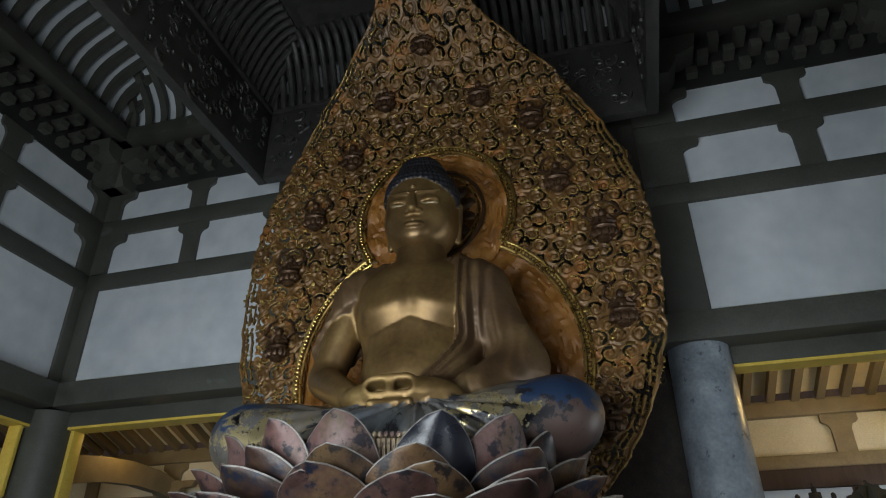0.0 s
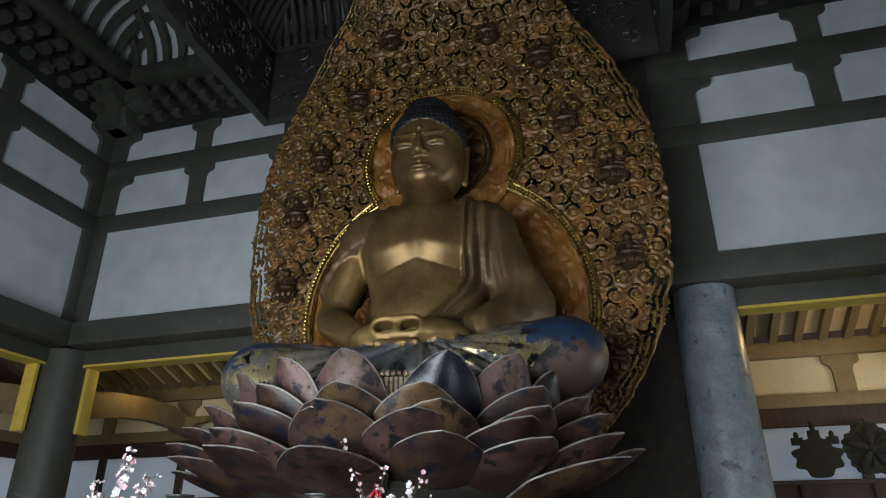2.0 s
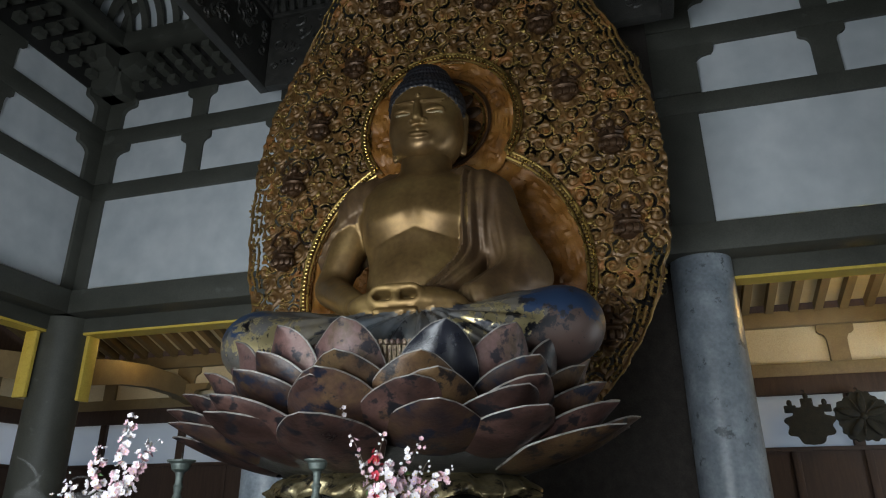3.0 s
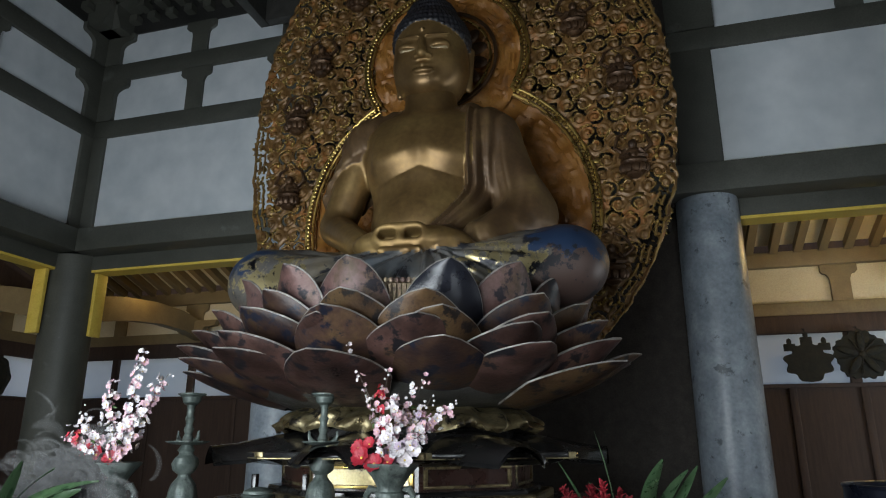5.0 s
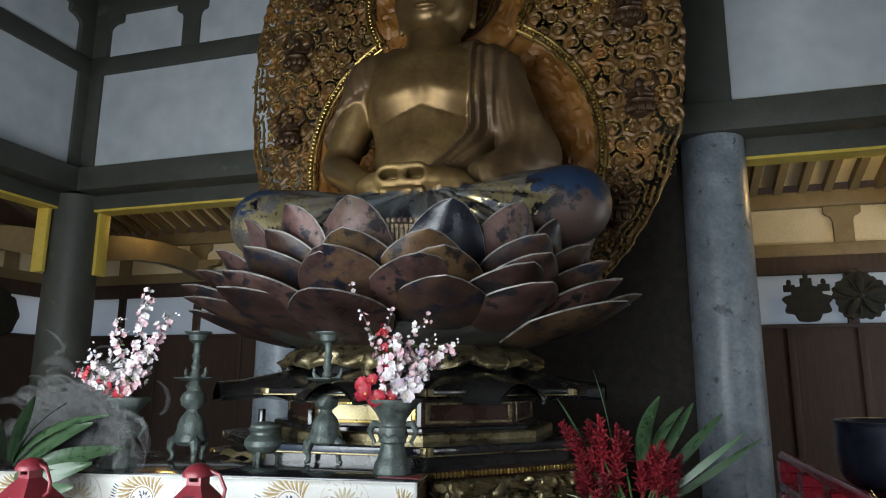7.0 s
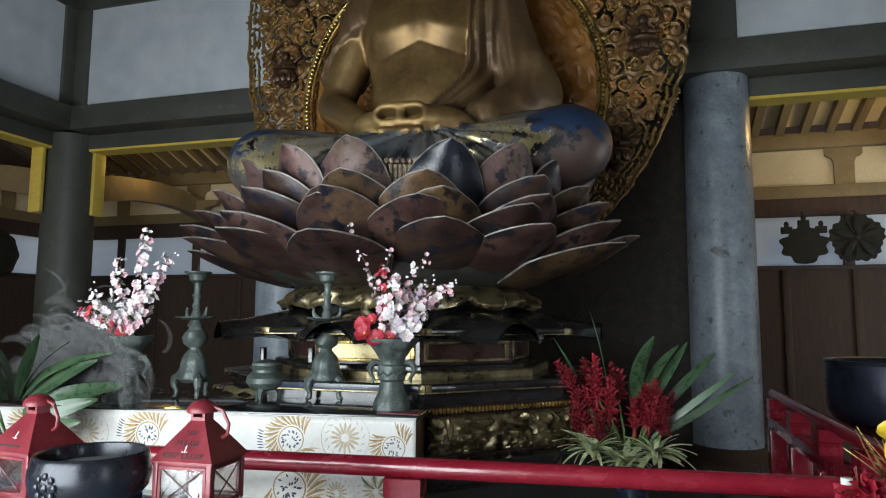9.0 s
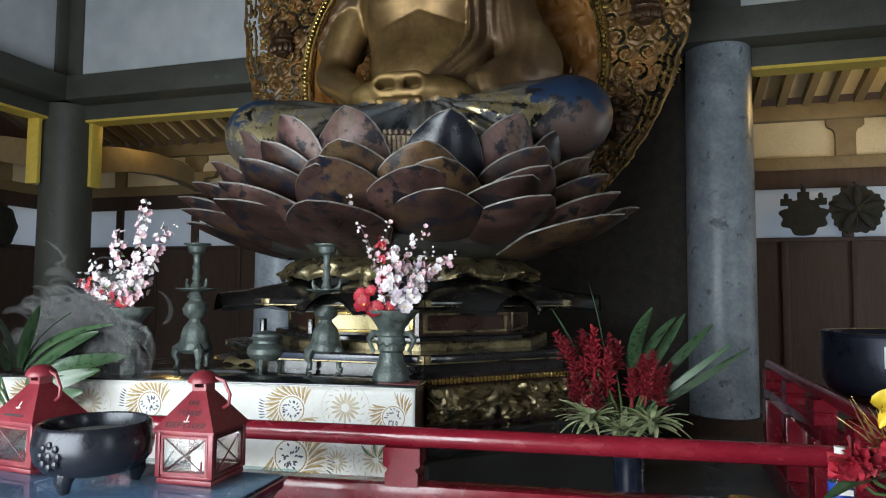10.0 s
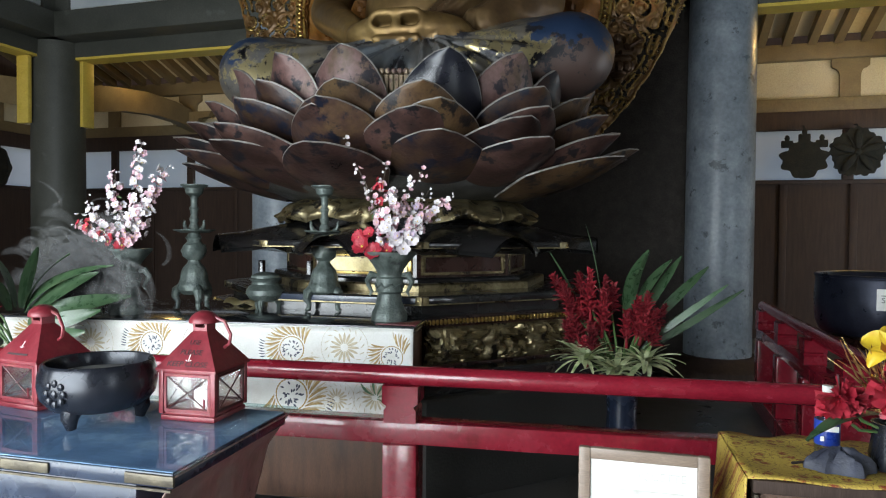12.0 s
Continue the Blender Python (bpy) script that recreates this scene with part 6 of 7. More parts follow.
# ---- ginger arrangements ----
def blade(L, w, bend, mat, name="leaf_blade", fold=.25):
    s_ = Shape()
    s_.grid(4, 12, lambda a, t: ((2 * a - 1) * w * math.sin(math.pi * min(1, .10 + .88 * t)) ** .75, -bend * L * t * t, L * (t - .32 * abs(bend) * t * t) + fold * w * abs(2 * a - 1)))
    return s_.mesh(name, [mat], 60)


BLADES = [blade(.55, .028, .25, LEAF), blade(.62, .020, .1, LEAF), blade(.50, .034, .5, LEAF), blade(.7, .024, .75, LEAF)]


def ginger_head(seed, n, L):
    """a loose spike of pointed waxy bracts."""
    s_ = Shape()
    rgx = random.Random(seed)
    for k in range(n):
        f = k / n
        m_ = Matrix.Translation((0, 0, L * f)) @ pose(0, 0, 0, 0, 0, k * 137.5) @ pose(0, 0, 0, -62 + 38 * f + rgx.uniform(-10, 10), 0, 0)
        ln, w = (.062 - .022 * f) * rgx.uniform(.8, 1.15), .013
        s_.grid(2, 4, lambda q, t: ((2 * q - 1) * w * math.sin(math.pi * min(1, .16 + .82 * t)), -.010 * math.sin(3 * t) + .35 * w * abs(2 * q - 1), ln * t), m_)
    s_.tube([(0, 0, -.04), (0, 0, L)], [.009, .004], 6)
    return s_.mesh("ginger_flower", [GINGER], 60)


GH = [ginger_head(2, 46, .20), ginger_head(5, 34, .14), ginger_head(8, 26, .09)]
WIDE = [blade(.42, .045, .35, LEAF), blade(.50, .050, .7, LEAF), blade(.36, .040, .15, LEAF)]
RIBBON = [blade(.21, .019, .45, PALELEAF), blade(.24, .017, .75, PALELEAF), blade(.18, .020, .30, PALELEAF)]


def ginger(x, y, z, label, seed, heads, blades, rosettes):
    """heads: (x, z, lean, which); blades: (x, z, dx, dz, which, roll, size); rosettes: (x, y, z)."""
    rgx = random.Random(seed)
    t = thing("ginger_arrangement", label, "flowers", (x, y, z), 0, group="ginger arrangements")
    for px, pz, ln, i in heads:
        b = part("ginger_flower", GH[i], GINGER, t)
        py = rgx.uniform(-.10, .0)
        b.matrix_basis = aim((px, py, pz), (ln, rgx.uniform(-.5, -.1), 1), rgx.uniform(0, 360), rgx.uniform(.9, 1.1))
        part("stem", Shape().tube([(px * .2, 0, 0), (px * .5, -.03, pz * .55), (px, py, pz + .02)], .006, 5), STEMG, t)
    for px, pz, dx, dz, i, rl, sc in blades:
        b = part("leaf_blade", (BLADES + WIDE)[i], LEAF, t)
        b.matrix_basis = aim((px, .03, pz), (dx, rgx.uniform(-.15, .1), dz), rl, sc)
    for cx_, cy_, cz_ in rosettes:
        for k in range(34):
            a, up = 2.4 * k, .12 + 1.5 * (k / 34)
            b = part("pale_leaf", RIBBON[k % 3], PALELEAF, t)
            b.matrix_basis = aim((cx_, cy_, cz_), (math.cos(a), math.sin(a) - .25, up), rgx.uniform(-25, 25), rgx.uniform(.62, .9))
        part("stem", Shape().tube([(0, 0, -.04), (cx_, cy_, cz_)], .008, 6), STEMG, t)
    return t


def flower_stand(x, y, z, label):
    t = thing("flower_stand", label, "stand", (x, y, 0), group="flower stands")
    part("pot", Shape().lathe([(0, z - .42), (.065, z - .42), (.082, z - .36), (.075, z - .22), (.085, z - .10), (.115, z - .02), (.12, z), (.108, z), (.07, z - .10), (0, z - .12)], 28), NAVY, t, "dark blue glazed tall pot")
    part("shelf", Shape().box(-.19, -.16, z - .455, .19, .16, z - .42, b=.006), DARKWOOD, t)
    for sx in (-.15, .15):
        for sy in (-.12, .12):
            part("leg", Shape().box(sx - .02, sy - .02, 0, sx + .02, sy + .02, z - .455, b=.005), DARKWOOD, t)


flower_stand(-.05, 3.6, .80, "dark wooden stand with a tall blue glazed pot")
ginger(-.06, 3.58, .78, "red ginger flowers with green blades and striped leaves in a pot", 4,
       [(-.24, 0.30, -.25, 0), (-.15, 0.32, 0, 0), (-.19, 0.20, -.1, 0), (-.09, 0.23, .05, 0), (-.13, 0.12, -.05, 0), (-.27, 0.36, -.5, 1), (-.05, 0.32, .1, 1), (-.17, 0.06, -.1, 1), (-.08, 0.10, .1, 1), (-.20, 0.40, -.1, 2),
        (.06, 0.26, .2, 1), (.12, 0.30, .1, 1), (.10, 0.20, .2, 1), (.16, 0.24, .4, 1), (.15, 0.16, .3, 2), (.03, 0.18, 0, 1), (-.24, 0.14, -.3, 1), (-.16, .24, -.2, 0), (-.21, .18, -.3, 1), (-.10, .26, .1, 0), (-.14, .12, 0, 1), (.08, .20, .1, 1), (.13, .22, .35, 1), (-.22, .30, -.35, 1)],
       [(-.20, .30, -.42, 1, 1, 20, .62), (-.10, .35, -.10, 1, 1, -30, .72), (-.06, .3, -.28, 1, 4, 10, .70), (.02, .3, .10, 1, 4, -25, .95), (.04, .3, -.02, 1, 5, 30, .70), (.06, .28, .25, 1, 4, 60, .90), (.08, .25, .55, 1, 0, 70, .85),
        (.10, .20, .80, 1, 0, 75, .95), (.12, .15, 1.0, .85, 1, 80, .85), (.12, .12, 1.0, .70, 1, 95, .95), (.10, .12, .9, .95, 3, 85, .65)],
       [(-.17, -.14, .08), (.12, -.15, .08), (-.02, -.10, .02)])
flower_stand(-3.16, 2.80, .86, "dark wooden stand with a tall blue glazed pot")
ginger(-3.16, 2.80, .85, "red ginger flowers with broad green leaves beside the altar", 9,
       [(-.22, .24, -.1, 0), (-.14, .30, 0, 0), (-.18, .14, -.1, 1), (-.28, .30, -.2, 1), (-.10, .18, .1, 1)],
       [(-.06, .22, -.1, 1, 4, 20, .9), (-.02, .22, .15, 1, 6, -20, 1.0), (.0, .2, .55, 1, 5, 60, .95), (.02, .18, .9, .85, 4, 70, 1.05), (.02, .14, 1.0, .55, 5, 80, 1.0), (.02, .10, 1.0, .32, 4, 90, 1.0), (.0, .06, 1.0, .12, 6, 95, 1.0), (-.1, .2, -.4, 1, 5, 0, .9), (.0, .2, .35, 1, 4, 40, 1.0)],
       [(-.05, -.12, -.03), (.10, -.10, -.10)])

# ---- railing ----
def railing(x, y, rz, L, posts, label, mat=REDWORN):
    t = thing("railing", label, "railing", (x, y, 0), rz, group="red railings")
    part("handrail", Shape().tube([(i / 10 * L, 0, .883) for i in range(11)], .042, 20), mat, t, "round red handrail with chipped paint")
    part("mid_beam", Shape().box(0, -.055, .598, L, .055, .695, b=.008), RED, t)
    part("sill", Shape().box(0, -.08, 0, L, .08, .14, b=.01), RED, t)
    for p in posts:
        pst = part("post", Shape().box(p - .075, -.07, .14, p + .075, .07, .60, b=.008), RED, t)
        part("post_block", Shape().prism([(p - .070, .69), (p + .070, .69), (p + .070, .745), (p + .06, .757), (p + .06, .763), (p + .078, .775), (p + .078, .848), (p - .078, .848), (p - .078, .775), (p - .06, .763), (p - .06, .757), (p - .070, .745)], -.065, .065), RED, pst, "notched red rail block")
    return t


railing(-4.2, 2.39, 5.7, 5.36, (1.2, 3.265, 5.27), "round-topped red lacquered wooden railing before the altar")
railing(1.10, 3.0, 90, 3.4, (.9, 1.7, 2.5, 3.3), "red lacquered wooden railing beside the altar", RED)

# ---- glass-topped table with lanterns ----
gt = thing("offering_table", "dark blue lacquer table with a thick green glass top", "table", (-1.04, 1.36, 0), 2)
g = part("glass_top", Shape().add([(x, y, z) for z in (.908, .92) for y in (0, .62) for x in (-1.45, 0)], [(4, 5, 7, 6), (0, 1, 5, 4), (2, 6, 7, 3), (0, 4, 6, 2), (1, 3, 7, 5)]), TABLEGLASS, gt, "green-edged glass sheet")
g.visible_shadow = False
part("tabletop", Shape().box(-1.42, .015, .865, -.035, .60, .904, b=.005), NAVY, gt)
part("table_cover", Shape().box(-1.41, .02, .904, -.04, .595, .9065), TOPBLUE, gt, "blue sheet under the glass with pale window reflections painted in")
part("apron", Shape().box(-1.38, .04, .74, -.16, .57, .866, b=.004), NAVY, gt)
for px in (-.23, -1.32):
    for py in (.09, .52):
        part("leg", Shape().box(px - .035, py - .035, 0, px + .035, py + .035, .76, b=.006), NAVY, gt)
for a, b in ((-.17, -.03), (-.62, -.40), (-1.42, -1.25)):
    part("corner_plate", Shape().box(a, .008, .872, b, .016, .899, b=.002), BRASS, gt, "dull brass fitting")
part("edge_line", Shape().box(-1.41, .010, .858, -.04, .016, .864), BRASS, gt)
sk = Shape()
sk.grid(40, 24, lambda a, t: (-.034 - .05 * min(1, t * 6) + .020 * t * math.sin(a * 21) + .014 * t * math.sin(a * 9 + 3 * t) - .12 * t, .02 + .60 * a - .16 * t * (a - .3) * .9, .898 - .62 * t ))
silk = solid("silk_cloth", sk, SILK, "dusky pink silk cloth hung on the side of the offering table", "cloth", m=pose(-1.04, 1.36, 0, 0, 0, 2))
silk.modifiers.new("thickness", "SOLIDIFY").thickness = .003


def lettering(body, size, m, parent, mat):
    c = bpy.data.curves.new("lettering", "FONT")
    c.body, c.size, c.align_x, c.extrude = body, size, "CENTER", .0006
    tmp = bpy.data.objects.new("lettering", c)
    scene.collection.objects.link(tmp)
    me = bpy.data.meshes.new_from_object(tmp.evaluated_get(bpy.context.evaluated_depsgraph_get()))
    bpy.data.objects.remove(tmp)
    me.materials.clear()
    me.materials.append(mat)
    ob = part("lettering", me, mat, parent)
    ob.matrix_basis = m
    return ob


def lantern(x, y, rz, label, words):
    t = thing("lantern", label, "lantern", (x, y, .92), rz, group="red lanterns")
    h, H = .088, .155
    part("base", Shape().box(-h - .004, -h - .004, 0, h + .004, h + .004, .016, b=.003), LANT, t)
    part("base", Shape().box(-h, -h, .016, h, h, .026, b=.002), LANT, t)
    for sx in (-1, 1):
        for sy in (-1, 1):
            part("corner_post", Shape().box(sx * h - .008, sy * h - .008, .02, sx * h + .008, sy * h + .008, H + .004, b=.002), LANT, t)
    for k in range(4):
        f = pose(0, 0, 0, 0, 0, 90 * k)
        p = part("pane", Shape().box(-h + .008, -h + .003, .026, h - .008, -h + .006, H, f), PANE, t, "smoked glass pane")
        p.visible_shadow = False
        # bars on the right and back are darker: their shade is in the colour
        mt = LANT if k in (0, 3) else WIRE_AND_SHADE_TIN
        part("top_bar", Shape().box(-h, -h - .005, H - .012, h, -h + .004, H + .004, f, b=.002), mt, t)
        w, z0, z1 = h - .018, .034, H - .018
        dfr = part("door_frame", Shape().box(-w - .008, -h - .006, z0 - .006, w + .008, -h - .001, z0 + .002, f).box(-w - .008, -h - .006, z1 - .002, w + .008, -h - .001, z1 + .006, f).box(-w - .008, -h - .006, z0, -w, -h - .001, z1, f).box(w, -h - .006, z0, w + .008, -h - .001, z1, f), mt, t)
        for sg in (-1, 1):
            part("cross_wire", Shape().tube([(-w, -h - .004, z0 if sg > 0 else z1), (w, -h - .004, z1 if sg > 0 else z0)], .0022, 5, f), WIRE_AND_SHADE_TIN, dfr)
    part("latch", Shape().tube([(h - .03, -h - .006, .07), (h - .022, -h - .016, .075), (h - .024, -h - .014, .05), (h - .03, -h - .006, .045)], .003, 5), LANT, t)
    e, q, z0, z1 = h + .014, .024, H + .004, H + .112
    roof = part("roof", Shape().add([(-e, -e, z0), (e, -e, z0), (e, e, z0), (-e, e, z0), (-q, -q, z1), (q, -q, z1), (q, q, z1), (-q, q, z1), (-e, -e, z0 - .006), (e, -e, z0 - .006), (e, e, z0 - .006), (-e, e, z0 - .006)],
                             [(0, 1, 5, 4), (1, 2, 6, 5), (2, 3, 7, 6), (3, 0, 4, 7), (8, 9, 1, 0), (9, 10, 2, 1), (10, 11, 3, 2), (11, 8, 0, 3), (11, 10, 9, 8)]), LANT, t, "", 0)
    part("chimney", Shape().box(-q, -q, z1 - .002, q, q, z1 + .01).box(-q, -q, z1 + .01, -q + .008, q, z1 + .026).box(q - .008, -q, z1 + .01, q, q, z1 + .026), LANT, t)
    part("cap", Shape().lathe([(.046, z1 + .024), (.047, z1 + .03), (.042, z1 + .042), (.028, z1 + .055), (.012, z1 + .061), (0, z1 + .062)], 24), LANT, t)
    part("ring_handle", Shape().tube([(.035, 0, z1 + .042), (.07, .0, z1 + .03), (.092, 0, z1 - .01), (.088, 0, z1 - .04), (.07, 0, z1 - .052)], .0055, 7), LANT, t)
    part("candle", Shape().lathe([(.03, .026), (.03, .075), (.026, .08), (.006, .076), (.004, .085), (0, .086)], 18), PAPER, t, "pale candle stump inside the lantern")
    slope = math.degrees(math.atan2(z1 - z0, e - q))
    for body, f, size in words:
        yy, zz = -e + (e - q) * f, z0 + (z1 - z0) * f
        if body == "arrow":
            a = part("arrow_mark", Shape().box(-.0012, -.012, .0008, .0012, .012, .0016).box(-.006, -.012, .0008, -.001, -.0095, .0016, pose(0, 0, 0, 0, 0, -20)).box(.001, -.012, .0008, .006, -.0095, .0016, pose(0, 0, 0, 0, 0, 20)), PAPER, roof)
            a.matrix_basis = Matrix.Translation((0, yy, zz)) @ pose(0, 0, 0, slope, 0, 0)
        elif body == "bar":
            a = part("writing_bar", Shape().box(-.045, -.003, .0008, .045, .003, .0016), INK, roof)
            a.matrix_basis = Matrix.Translation((0, yy, zz)) @ pose(0, 0, 0, slope, 0, 0)
        else:
            lettering(body, size, Matrix.Translation((0, yy, zz)) @ pose(0, 0, 0, slope, 0, 0) @ Matrix.Translation((0, 0, .001)), roof, INK)
    return t


lantern(-1.302, 1.813, 3, "red tin candle lantern with crossed wires and lettered roof", (("USE", .64, .022), ("PLEASE", .38, .024), ("KEEP CLOSE", .08, .025), ("arrow", .30, 0)))
lantern(-1.898, 1.772, -6, "red tin candle lantern with crossed wires beside the black bowl", (("bar", .16, 0), ("arrow", .42, 0)))
bw = thing("incense_bowl", "wide black iron incense bowl with three feet and flower crest", "incense burner", (-1.575, 1.67, .92), 10)
ibw = part("bowl", Shape().lathe([(0, .035), (.09, .035), (.135, .048), (.160, .078), (.168, .115), (.166, .145), (.160, .165), (.158, .176), (.152, .183), (.144, .180), (.140, .165), (.138, .14), (0, .138)], 56), IRON, bw)
part("ash", Shape().lathe([(.137, .141), (.08, .146), (0, .148)], 32), material("grey_ash", [(0.10, 0.095, 0.09), (0.16, 0.155, 0.145)], 0.9, scale=30, bump=0.5), bw, "bed of grey ash")
for k in range(3):
    a = math.radians(-95 + 120 * k)
    part("foot", Shape().tube([(math.cos(a) * .11, math.sin(a) * .11, .06), (math.cos(a) * .122, math.sin(a) * .122, .03), (math.cos(a) * .115, math.sin(a) * .115, .0)], [.034, .024, .014], 10), IRON, bw)
cr = Shape()
for k in range(8):
    cr.ball((.024 * math.cos(k * math.pi / 4), 0, .024 * math.sin(k * math.pi / 4)), (.009, .006, .009), 7, 5)
cr.ball((0, 0, 0), (.010, .008, .010), 7, 5)
a = math.radians(-100)
part("crest", cr, IRON, ibw, "raised flower crest").matrix_basis = Matrix.Translation((.158 * math.cos(a), .166 * math.sin(a), .112)) @ pose(0, 0, 0, 0, 0, -10) @ Matrix.Diagonal((1.25, 1, 1.25, 1))

# ---- framed notice ----
sg = thing("framed_sign", "beige wooden framed white notice on a low easel", "sign", (.035, 2.02, .60), 1)
for b in ((-.185, 0, -.20, -.15, .025, .265), (.15, 0, -.20, .185, .025, .265)):
    part("frame_stile", Shape().box(*b, b=.006), FRAMEW, sg)
for b in ((-.152, .001, .23, .152, .024, .265), (-.152, .001, -.20, .152, .024, -.165)):
    part("frame_rail", Shape().box(*b, b=.006), FRAMEW, sg)
sheet = part("sheet", Shape().box(-.151, .010, -.166, .151, .018, .231), PAPER, sg)
lettering("ETIQUETTE", .034, Matrix.Translation((.035, .0085, .180)) @ pose(0, 0, 0, 90, 0, 0), sheet, GREYINK)
part("writing_bar", Shape().box(-.13, .0075, .184, -.065, .009, .202), GREYINK, sheet)
rgx = random.Random(6)
for k in range(9):
    w = rgx.uniform(.07, .125)
    part("writing_bar", Shape().box(-w, .0075, .135 - k * .032, w, .009, .148 - k * .032), GREYINK, sheet)
for sx in (-.12, .12):
    part("easel_leg", Shape().tube([(sx, .05, -.6), (sx * .8, .035, .1)], .014, 8), FRAMEW, sg)

# ---- box with yellow brocade, bottle and flowers ----
bx = thing("offering_box", "wooden box draped in patterned yellow brocade", "box", (.30, 1.96, 0), 3)
part("carcass", Shape().box(.03, .012, 0, .86, .40, .835, b=.006), ALTARSIDE, bx)
part("lid_edge", Shape().box(.02, -.004, .80, .87, .41, .838, b=.006), DARKWOOD, bx)
part("metal_corner", Shape().box(.022, -.010, .74, .034, .03, .80, b=.002), BRASS, bx)
yb = Shape()
yb.grid(40, 14, lambda a, t: (.005 + .88 * a, -.012 + .43 * t + (.02 * math.sin(a * 30) if t > .95 else 0), .846 + .004 * math.sin(a * 17 + t * 9)))
yb.grid(24, 20, lambda a, t: (.004 - .03 * t - .018 * math.sin(a * 16 + 2 * t) * t, -.012 + .43 * (1 - a), .846 - .62 * t))
yc = solid("brocade_cover", yb, YBROC, "yellow brocade cover draped over the box", "cloth", m=pose(.30, 1.96, 0, 0, 0, 3))
yc.modifiers.new("thickness", "SOLIDIFY").thickness = .004
bt = thing("water_bottle", "clear plastic water bottle with a blue label", "bottle", (.55, 2.17, .85), 0)
BOTTLE = glass("clear_plastic", (0.75, 0.85, 0.95), 0.05, 1.3)
BLUEL = material("blue_label", [(0.01, 0.03, 0.22), (0.015, 0.05, 0.32)], 0.35, scale=14, bump=0.02)
part("body", Shape().lathe([(0, 0), (.03, 0), (.033, .01), (.031, .03), (.033, .05), (.033, .14), (.028, .17), (.014, .19), (.013, .20)], 24), BOTTLE, bt)
lab = part("label", Shape().lathe([(.0336, .045), (.0338, .047), (.0338, .115), (.0336, .117)], 24), BLUEL, bt, "blue paper label")
part("label_mark", Shape().box(-.028, -.0352, .088, .022, -.0338, .104, b=.0005).box(-.026, -.0352, .060, -.016, -.0338, .074), PAPER, lab, "white mark on the label")
part("cap", Shape().lathe([(.015, .195), (.015, .215), (0, .216)], 20), PAPER, bt)
lump = Shape()
lump.grid(28, 14, lambda a, t: ((.085 + .02 * math.sin(a * 19)) * math.cos(2 * math.pi * a) * math.sin(math.pi * (.5 + .5 * t)) , (.045 + .012 * math.sin(a * 25)) * math.sin(2 * math.pi * a) * math.sin(math.pi * (.5 + .5 * t)), .055 * (1 - (1 - t) ** 2) * (1 + .25 * math.sin(a * 31 + t * 6)) if t > 0 else 0))
solid("crumpled_cloth", lump, STONE, "crumpled dark blue cloth on the yellow box", "cloth", m=pose(.56, 2.06, .852, 0, 0, 5))
solid("ballpoint_pen", Shape().tube([(0, 0, .006), (.12, .05, .012), (.13, .055, .012)], [.004, .004, .001], 7), INK, "thin dark pen lying on the yellow box", "pen", m=pose(.44, 2.08, .85))

vf = thing("flower_bouquet", "yellow orchids, red ruffled flowers and gold twigs in a vase", "flowers", (.70, 2.13, .85), 0)
part("vase", Shape().lathe([(0, 0), (.05, 0), (.055, .04), (.045, .10), (.05, .13), (.043, .13), (0, .10)], 24), IRON, vf, "dark glazed vase")


def orchid(c, d, sc):
    for k, (w, L, mt) in enumerate(((.026, .075, ORCHID), (.034, .07, ORCHID), (.022, .075, ORCHID), (.022, .075, ORCHID), (.034, .07, ORCHID))):
        s_ = Shape()
        s_.grid(5, 7, lambda a, t: ((2 * a - 1) * w * math.sin(math.pi * min(1, .12 + .84 * t)) ** .7, L * t, .022 * math.sin(t * 2.6) - .012 * t * t + .010 * (2 * a - 1) ** 2))
        part("orchid_petal", s_, mt, vf, smooth=60).matrix_basis = aim(c, d, k * 72, sc)
    s_ = Shape()
    s_.grid(5, 5, lambda a, t: ((2 * a - 1) * .018, .03 * t, .02 + .018 * (2 * a - 1) ** 2 + .01 * t))
    part("orchid_lip", s_, ORANGE, vf, smooth=60).matrix_basis = aim(c, d, 180, sc)


for c, d, sc in (((-.015, -.02, .335), (-.3, -.8, .75), 1.05), ((.08, -.10, .18), (-.2, -1, .2), 1.1), ((.17, -.05, .30), (.2, -1, .4), 1.0)):
    orchid(c, d, sc)
    part("stem", Shape().tube([(0, 0, .1), (c[0] * .3, c[1] * .3, c[2] * .6), c], .006, 6), STEMG, vf)


def ruffle(c, r):
    s_ = Shape()
    rr2 = random.Random(int(c[0] * 1000))
    for k in range(26):
        m_ = aim((0, 0, 0), (rr2.gauss(0, 1), rr2.gauss(0, 1) - .4, rr2.gauss(0, 1)), rr2.uniform(0, 360))
        s_.grid(4, 3, lambda a, t: ((2 * a - 1) * r * .42 * (.4 + .6 * t), .010 * math.sin(a * 14) * t, r * t), m_)
    part("ruffled_flower", s_, ROSE, vf, smooth=60).matrix_basis = Matrix.Translation(c)


for c, r in (((-.14, -.05, .20), .062), ((-.02, -.07, .22), .065), ((.02, -.03, .28), .05), ((-.15, -.04, .16), .05), ((.11, -.02, .23), .05)):
    ruffle(c, r)
    part("stem", Shape().tube([(0, 0, .1), (c[0] * .6, c[1], c[2] * .7), c], .005, 5), STEMG, vf)
rgx = random.Random(3)
for k in range(22):
    e = (-.07 + rgx.uniform(-.11, .05), -.02 + rgx.uniform(-.03, .03), .31 + rgx.uniform(-.05, .06))
    part("gold_twig", Shape().tube([(-.02, 0, .18), ((e[0] - .02) / 2 + rgx.uniform(-.02, .02), -.02, .26), e], [.003, .0025, .001], 5), GOLDTWIG, vf)
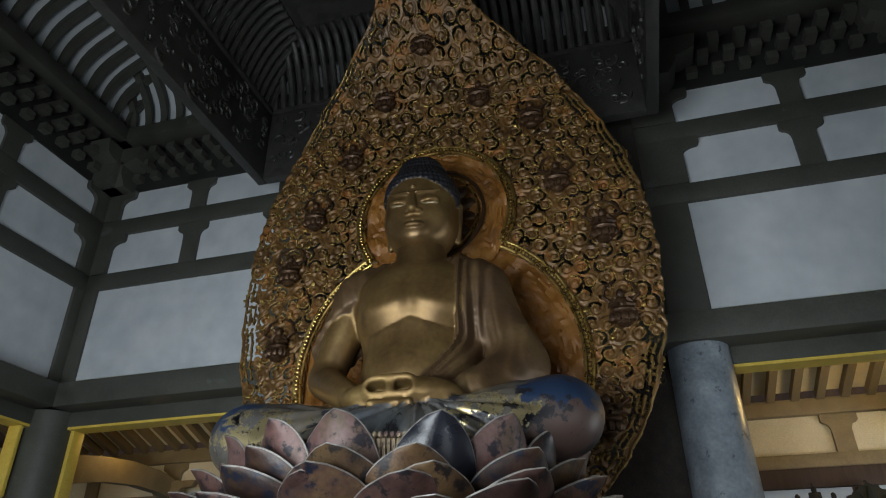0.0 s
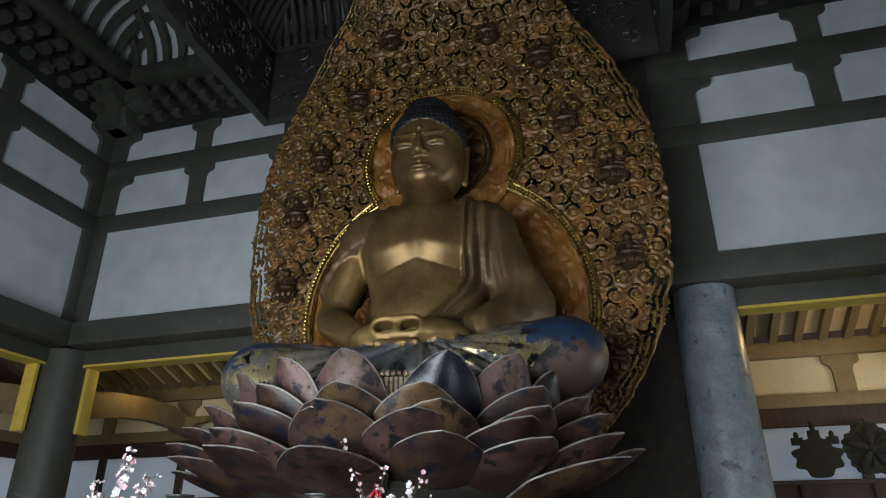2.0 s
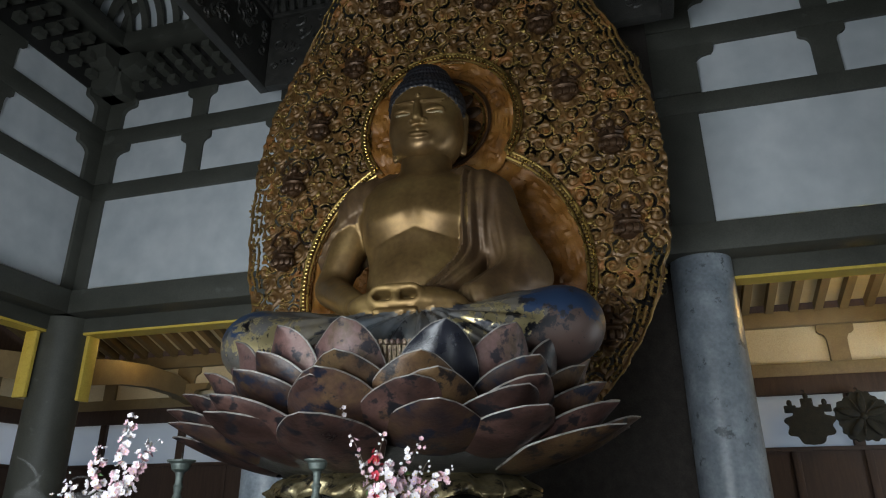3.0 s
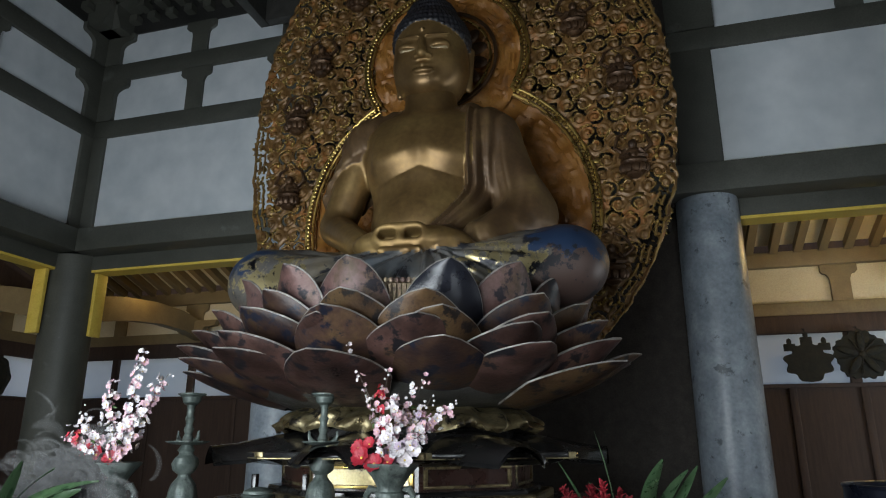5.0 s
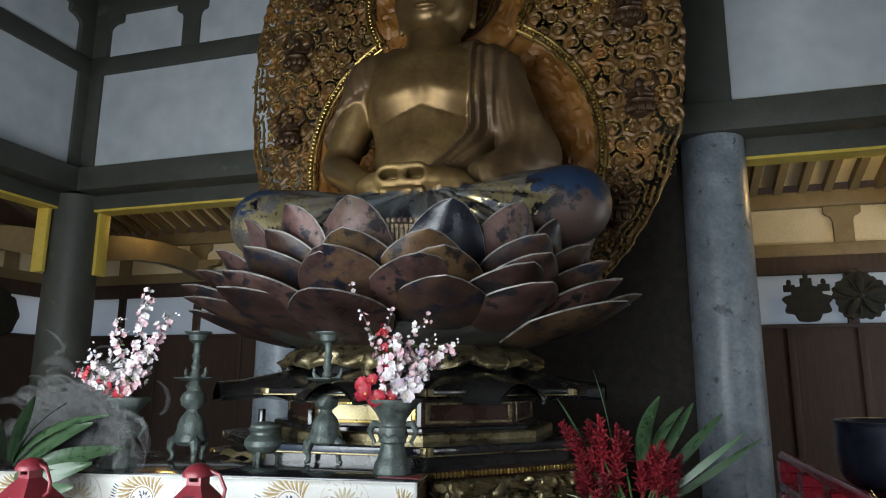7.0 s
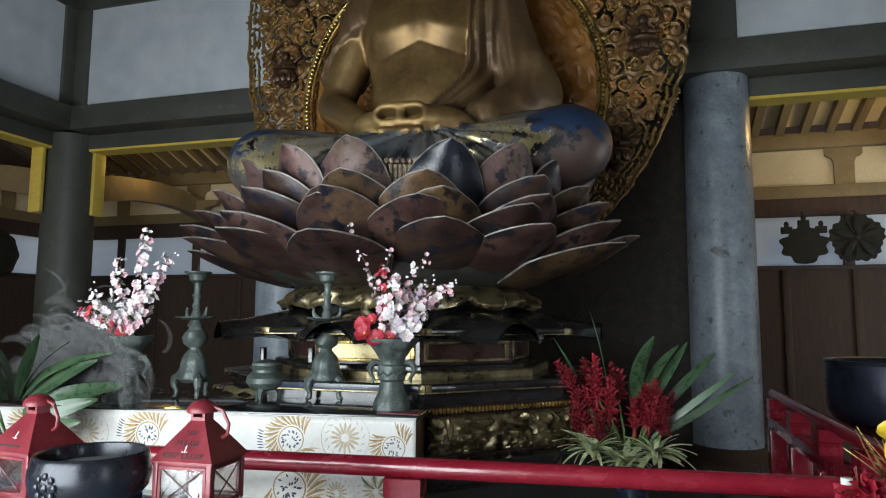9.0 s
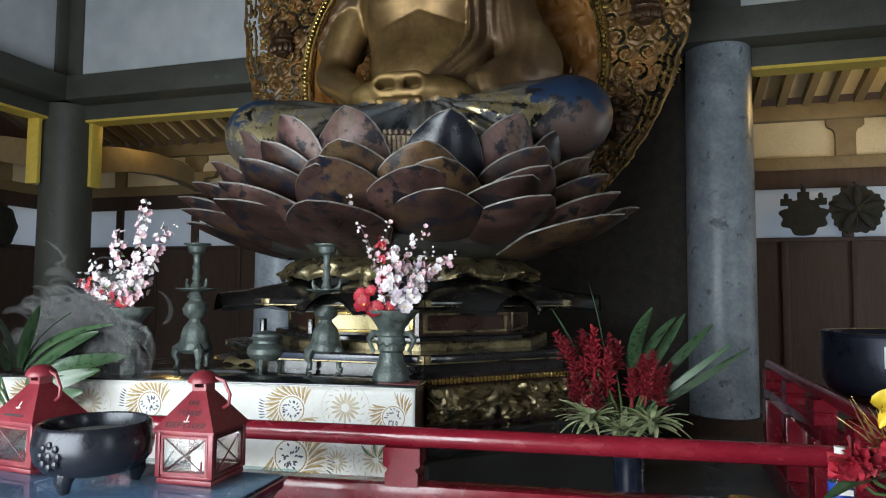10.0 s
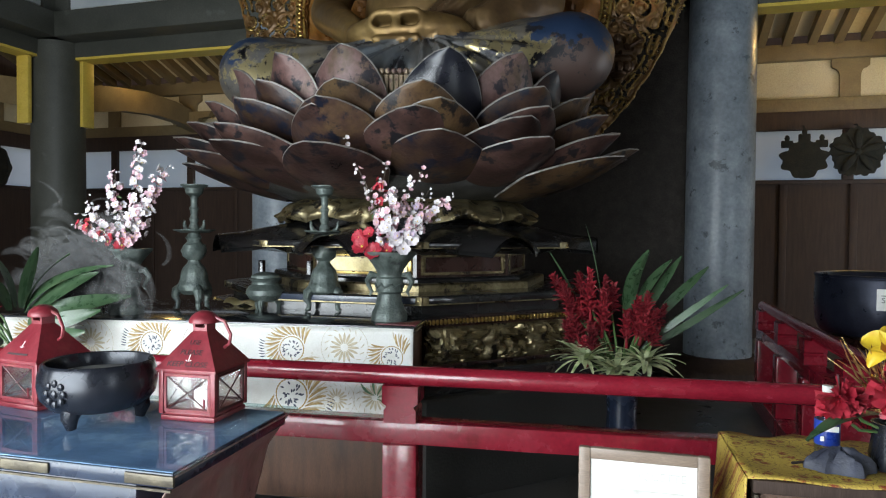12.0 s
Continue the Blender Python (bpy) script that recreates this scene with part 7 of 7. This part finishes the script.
BROAD = blade(.24, .032, .7, LEAF, "broad_leaf")
for d, r in (((-.9, -.4, .6), 0), ((-.3, -1, -.2), 160), ((.2, -1, -.35), 170), ((.6, -.8, .2), 120), ((.1, -1, .1), 150)):
    part("broad_leaf", BROAD, LEAF, vf).matrix_basis = aim((0, -.02, .14), d, r, 1.05)

# ---- great bell bowl beside the railing ----
bell = thing("bell_bowl", "large dark blue-black bronze bell bowl on a stand", "bell", (1.72, 5.35, 0), 0)
BELLM = material("dark_blue_bronze", [(0.014, 0.017, 0.030), (0.028, 0.032, 0.052)], 0.35, 0.5, scale=6, bump=0.1)
bwl = part("bowl", Shape().lathe([(0, .80), (.36, .80), (.42, .83), (.45, .90), (.46, 1.05), (.45, 1.20), (.455, 1.225), (.435, 1.23), (.42, 1.20), (.40, 1.0), (0, .90)], 48), BELLM, bell)
part("rim", Shape().tube([(.45 * math.cos(k / 20 * math.pi), .45 * math.sin(k / 20 * math.pi), 1.226) for k in range(41)], .013, 8), BELLM, bwl)
part("cushion", Shape().lathe([(.25, .72), (.38, .74), (.40, .77), (.36, .80), (0, .805)], 36), REDBROWN, bell, "padded ring cushion")
part("stand", Shape().lathe([(.30, 0), (.30, .05), (.22, .1), (.20, .6), (.32, .68), (.33, .722), (0, .722)], 8), DARKWOOD, bell)
sn = solid("small_notice", Shape().box(-.085, -.004, 0, .085, .004, .14).box(-.06, -.0055, .095, .02, -.004, .10, mi=1).box(-.03, -.0055, .02, .02, -.004, .03, mi=1), [PAPER, INK], "small cream notice card hung on the bell bowl", "sign", m=pose(1.60, 4.905, 1.02, 0, 0, -18))
lettering("SE", .05, Matrix.Translation((-.035, -.0062, .052)) @ pose(0, 0, 0, 90, 0, 0), sn, INK)

# ---- incense smoke drifting round the vase ----
SMOKE = bpy.data.materials.new("thin_smoke")
SMOKE.use_nodes = True
sn_ = SMOKE.node_tree
sb = sn_.nodes["Principled BSDF"]
sb.inputs["Base Color"].default_value = (0.8, 0.8, 0.8, 1)
sb.inputs["Roughness"].default_value = 1.0
sb.inputs["Specular IOR Level"].default_value = 0.0
sb.inputs["Alpha"].default_value = 0.014
rgx = random.Random(17)
s = Shape()
for k in range(420):
    p = Vector((-2.95 + rgx.gauss(-.10, .19), 3.08 + rgx.uniform(-.06, .08), 1.02 + abs(rgx.gauss(0, .20))))
    ph, tw, r0 = rgx.uniform(0, 6.3), rgx.uniform(2.0, 5.0), rgx.uniform(.03, .10)
    pts = []
    for i in range(16):
        f = i / 15
        pts.append(p + Vector((r0 * math.cos(ph + tw * f) - .10 * f, .02 * math.sin(ph + 3 * f), r0 * math.sin(ph + tw * f) * .8 + .10 * f)))
    rr3 = rgx.choice((.006, .012, .022, .034)) * rgx.uniform(.8, 1.2)
    s.tube(pts, [rr3 * math.sin(math.pi * (.06 + .88 * i / 15)) for i in range(16)], 7)
smoke = solid("incense_smoke", s, SMOKE, "thin white incense smoke curling round the bronze vase", "smoke", "stuff", smooth=180)
smoke.visible_shadow = False
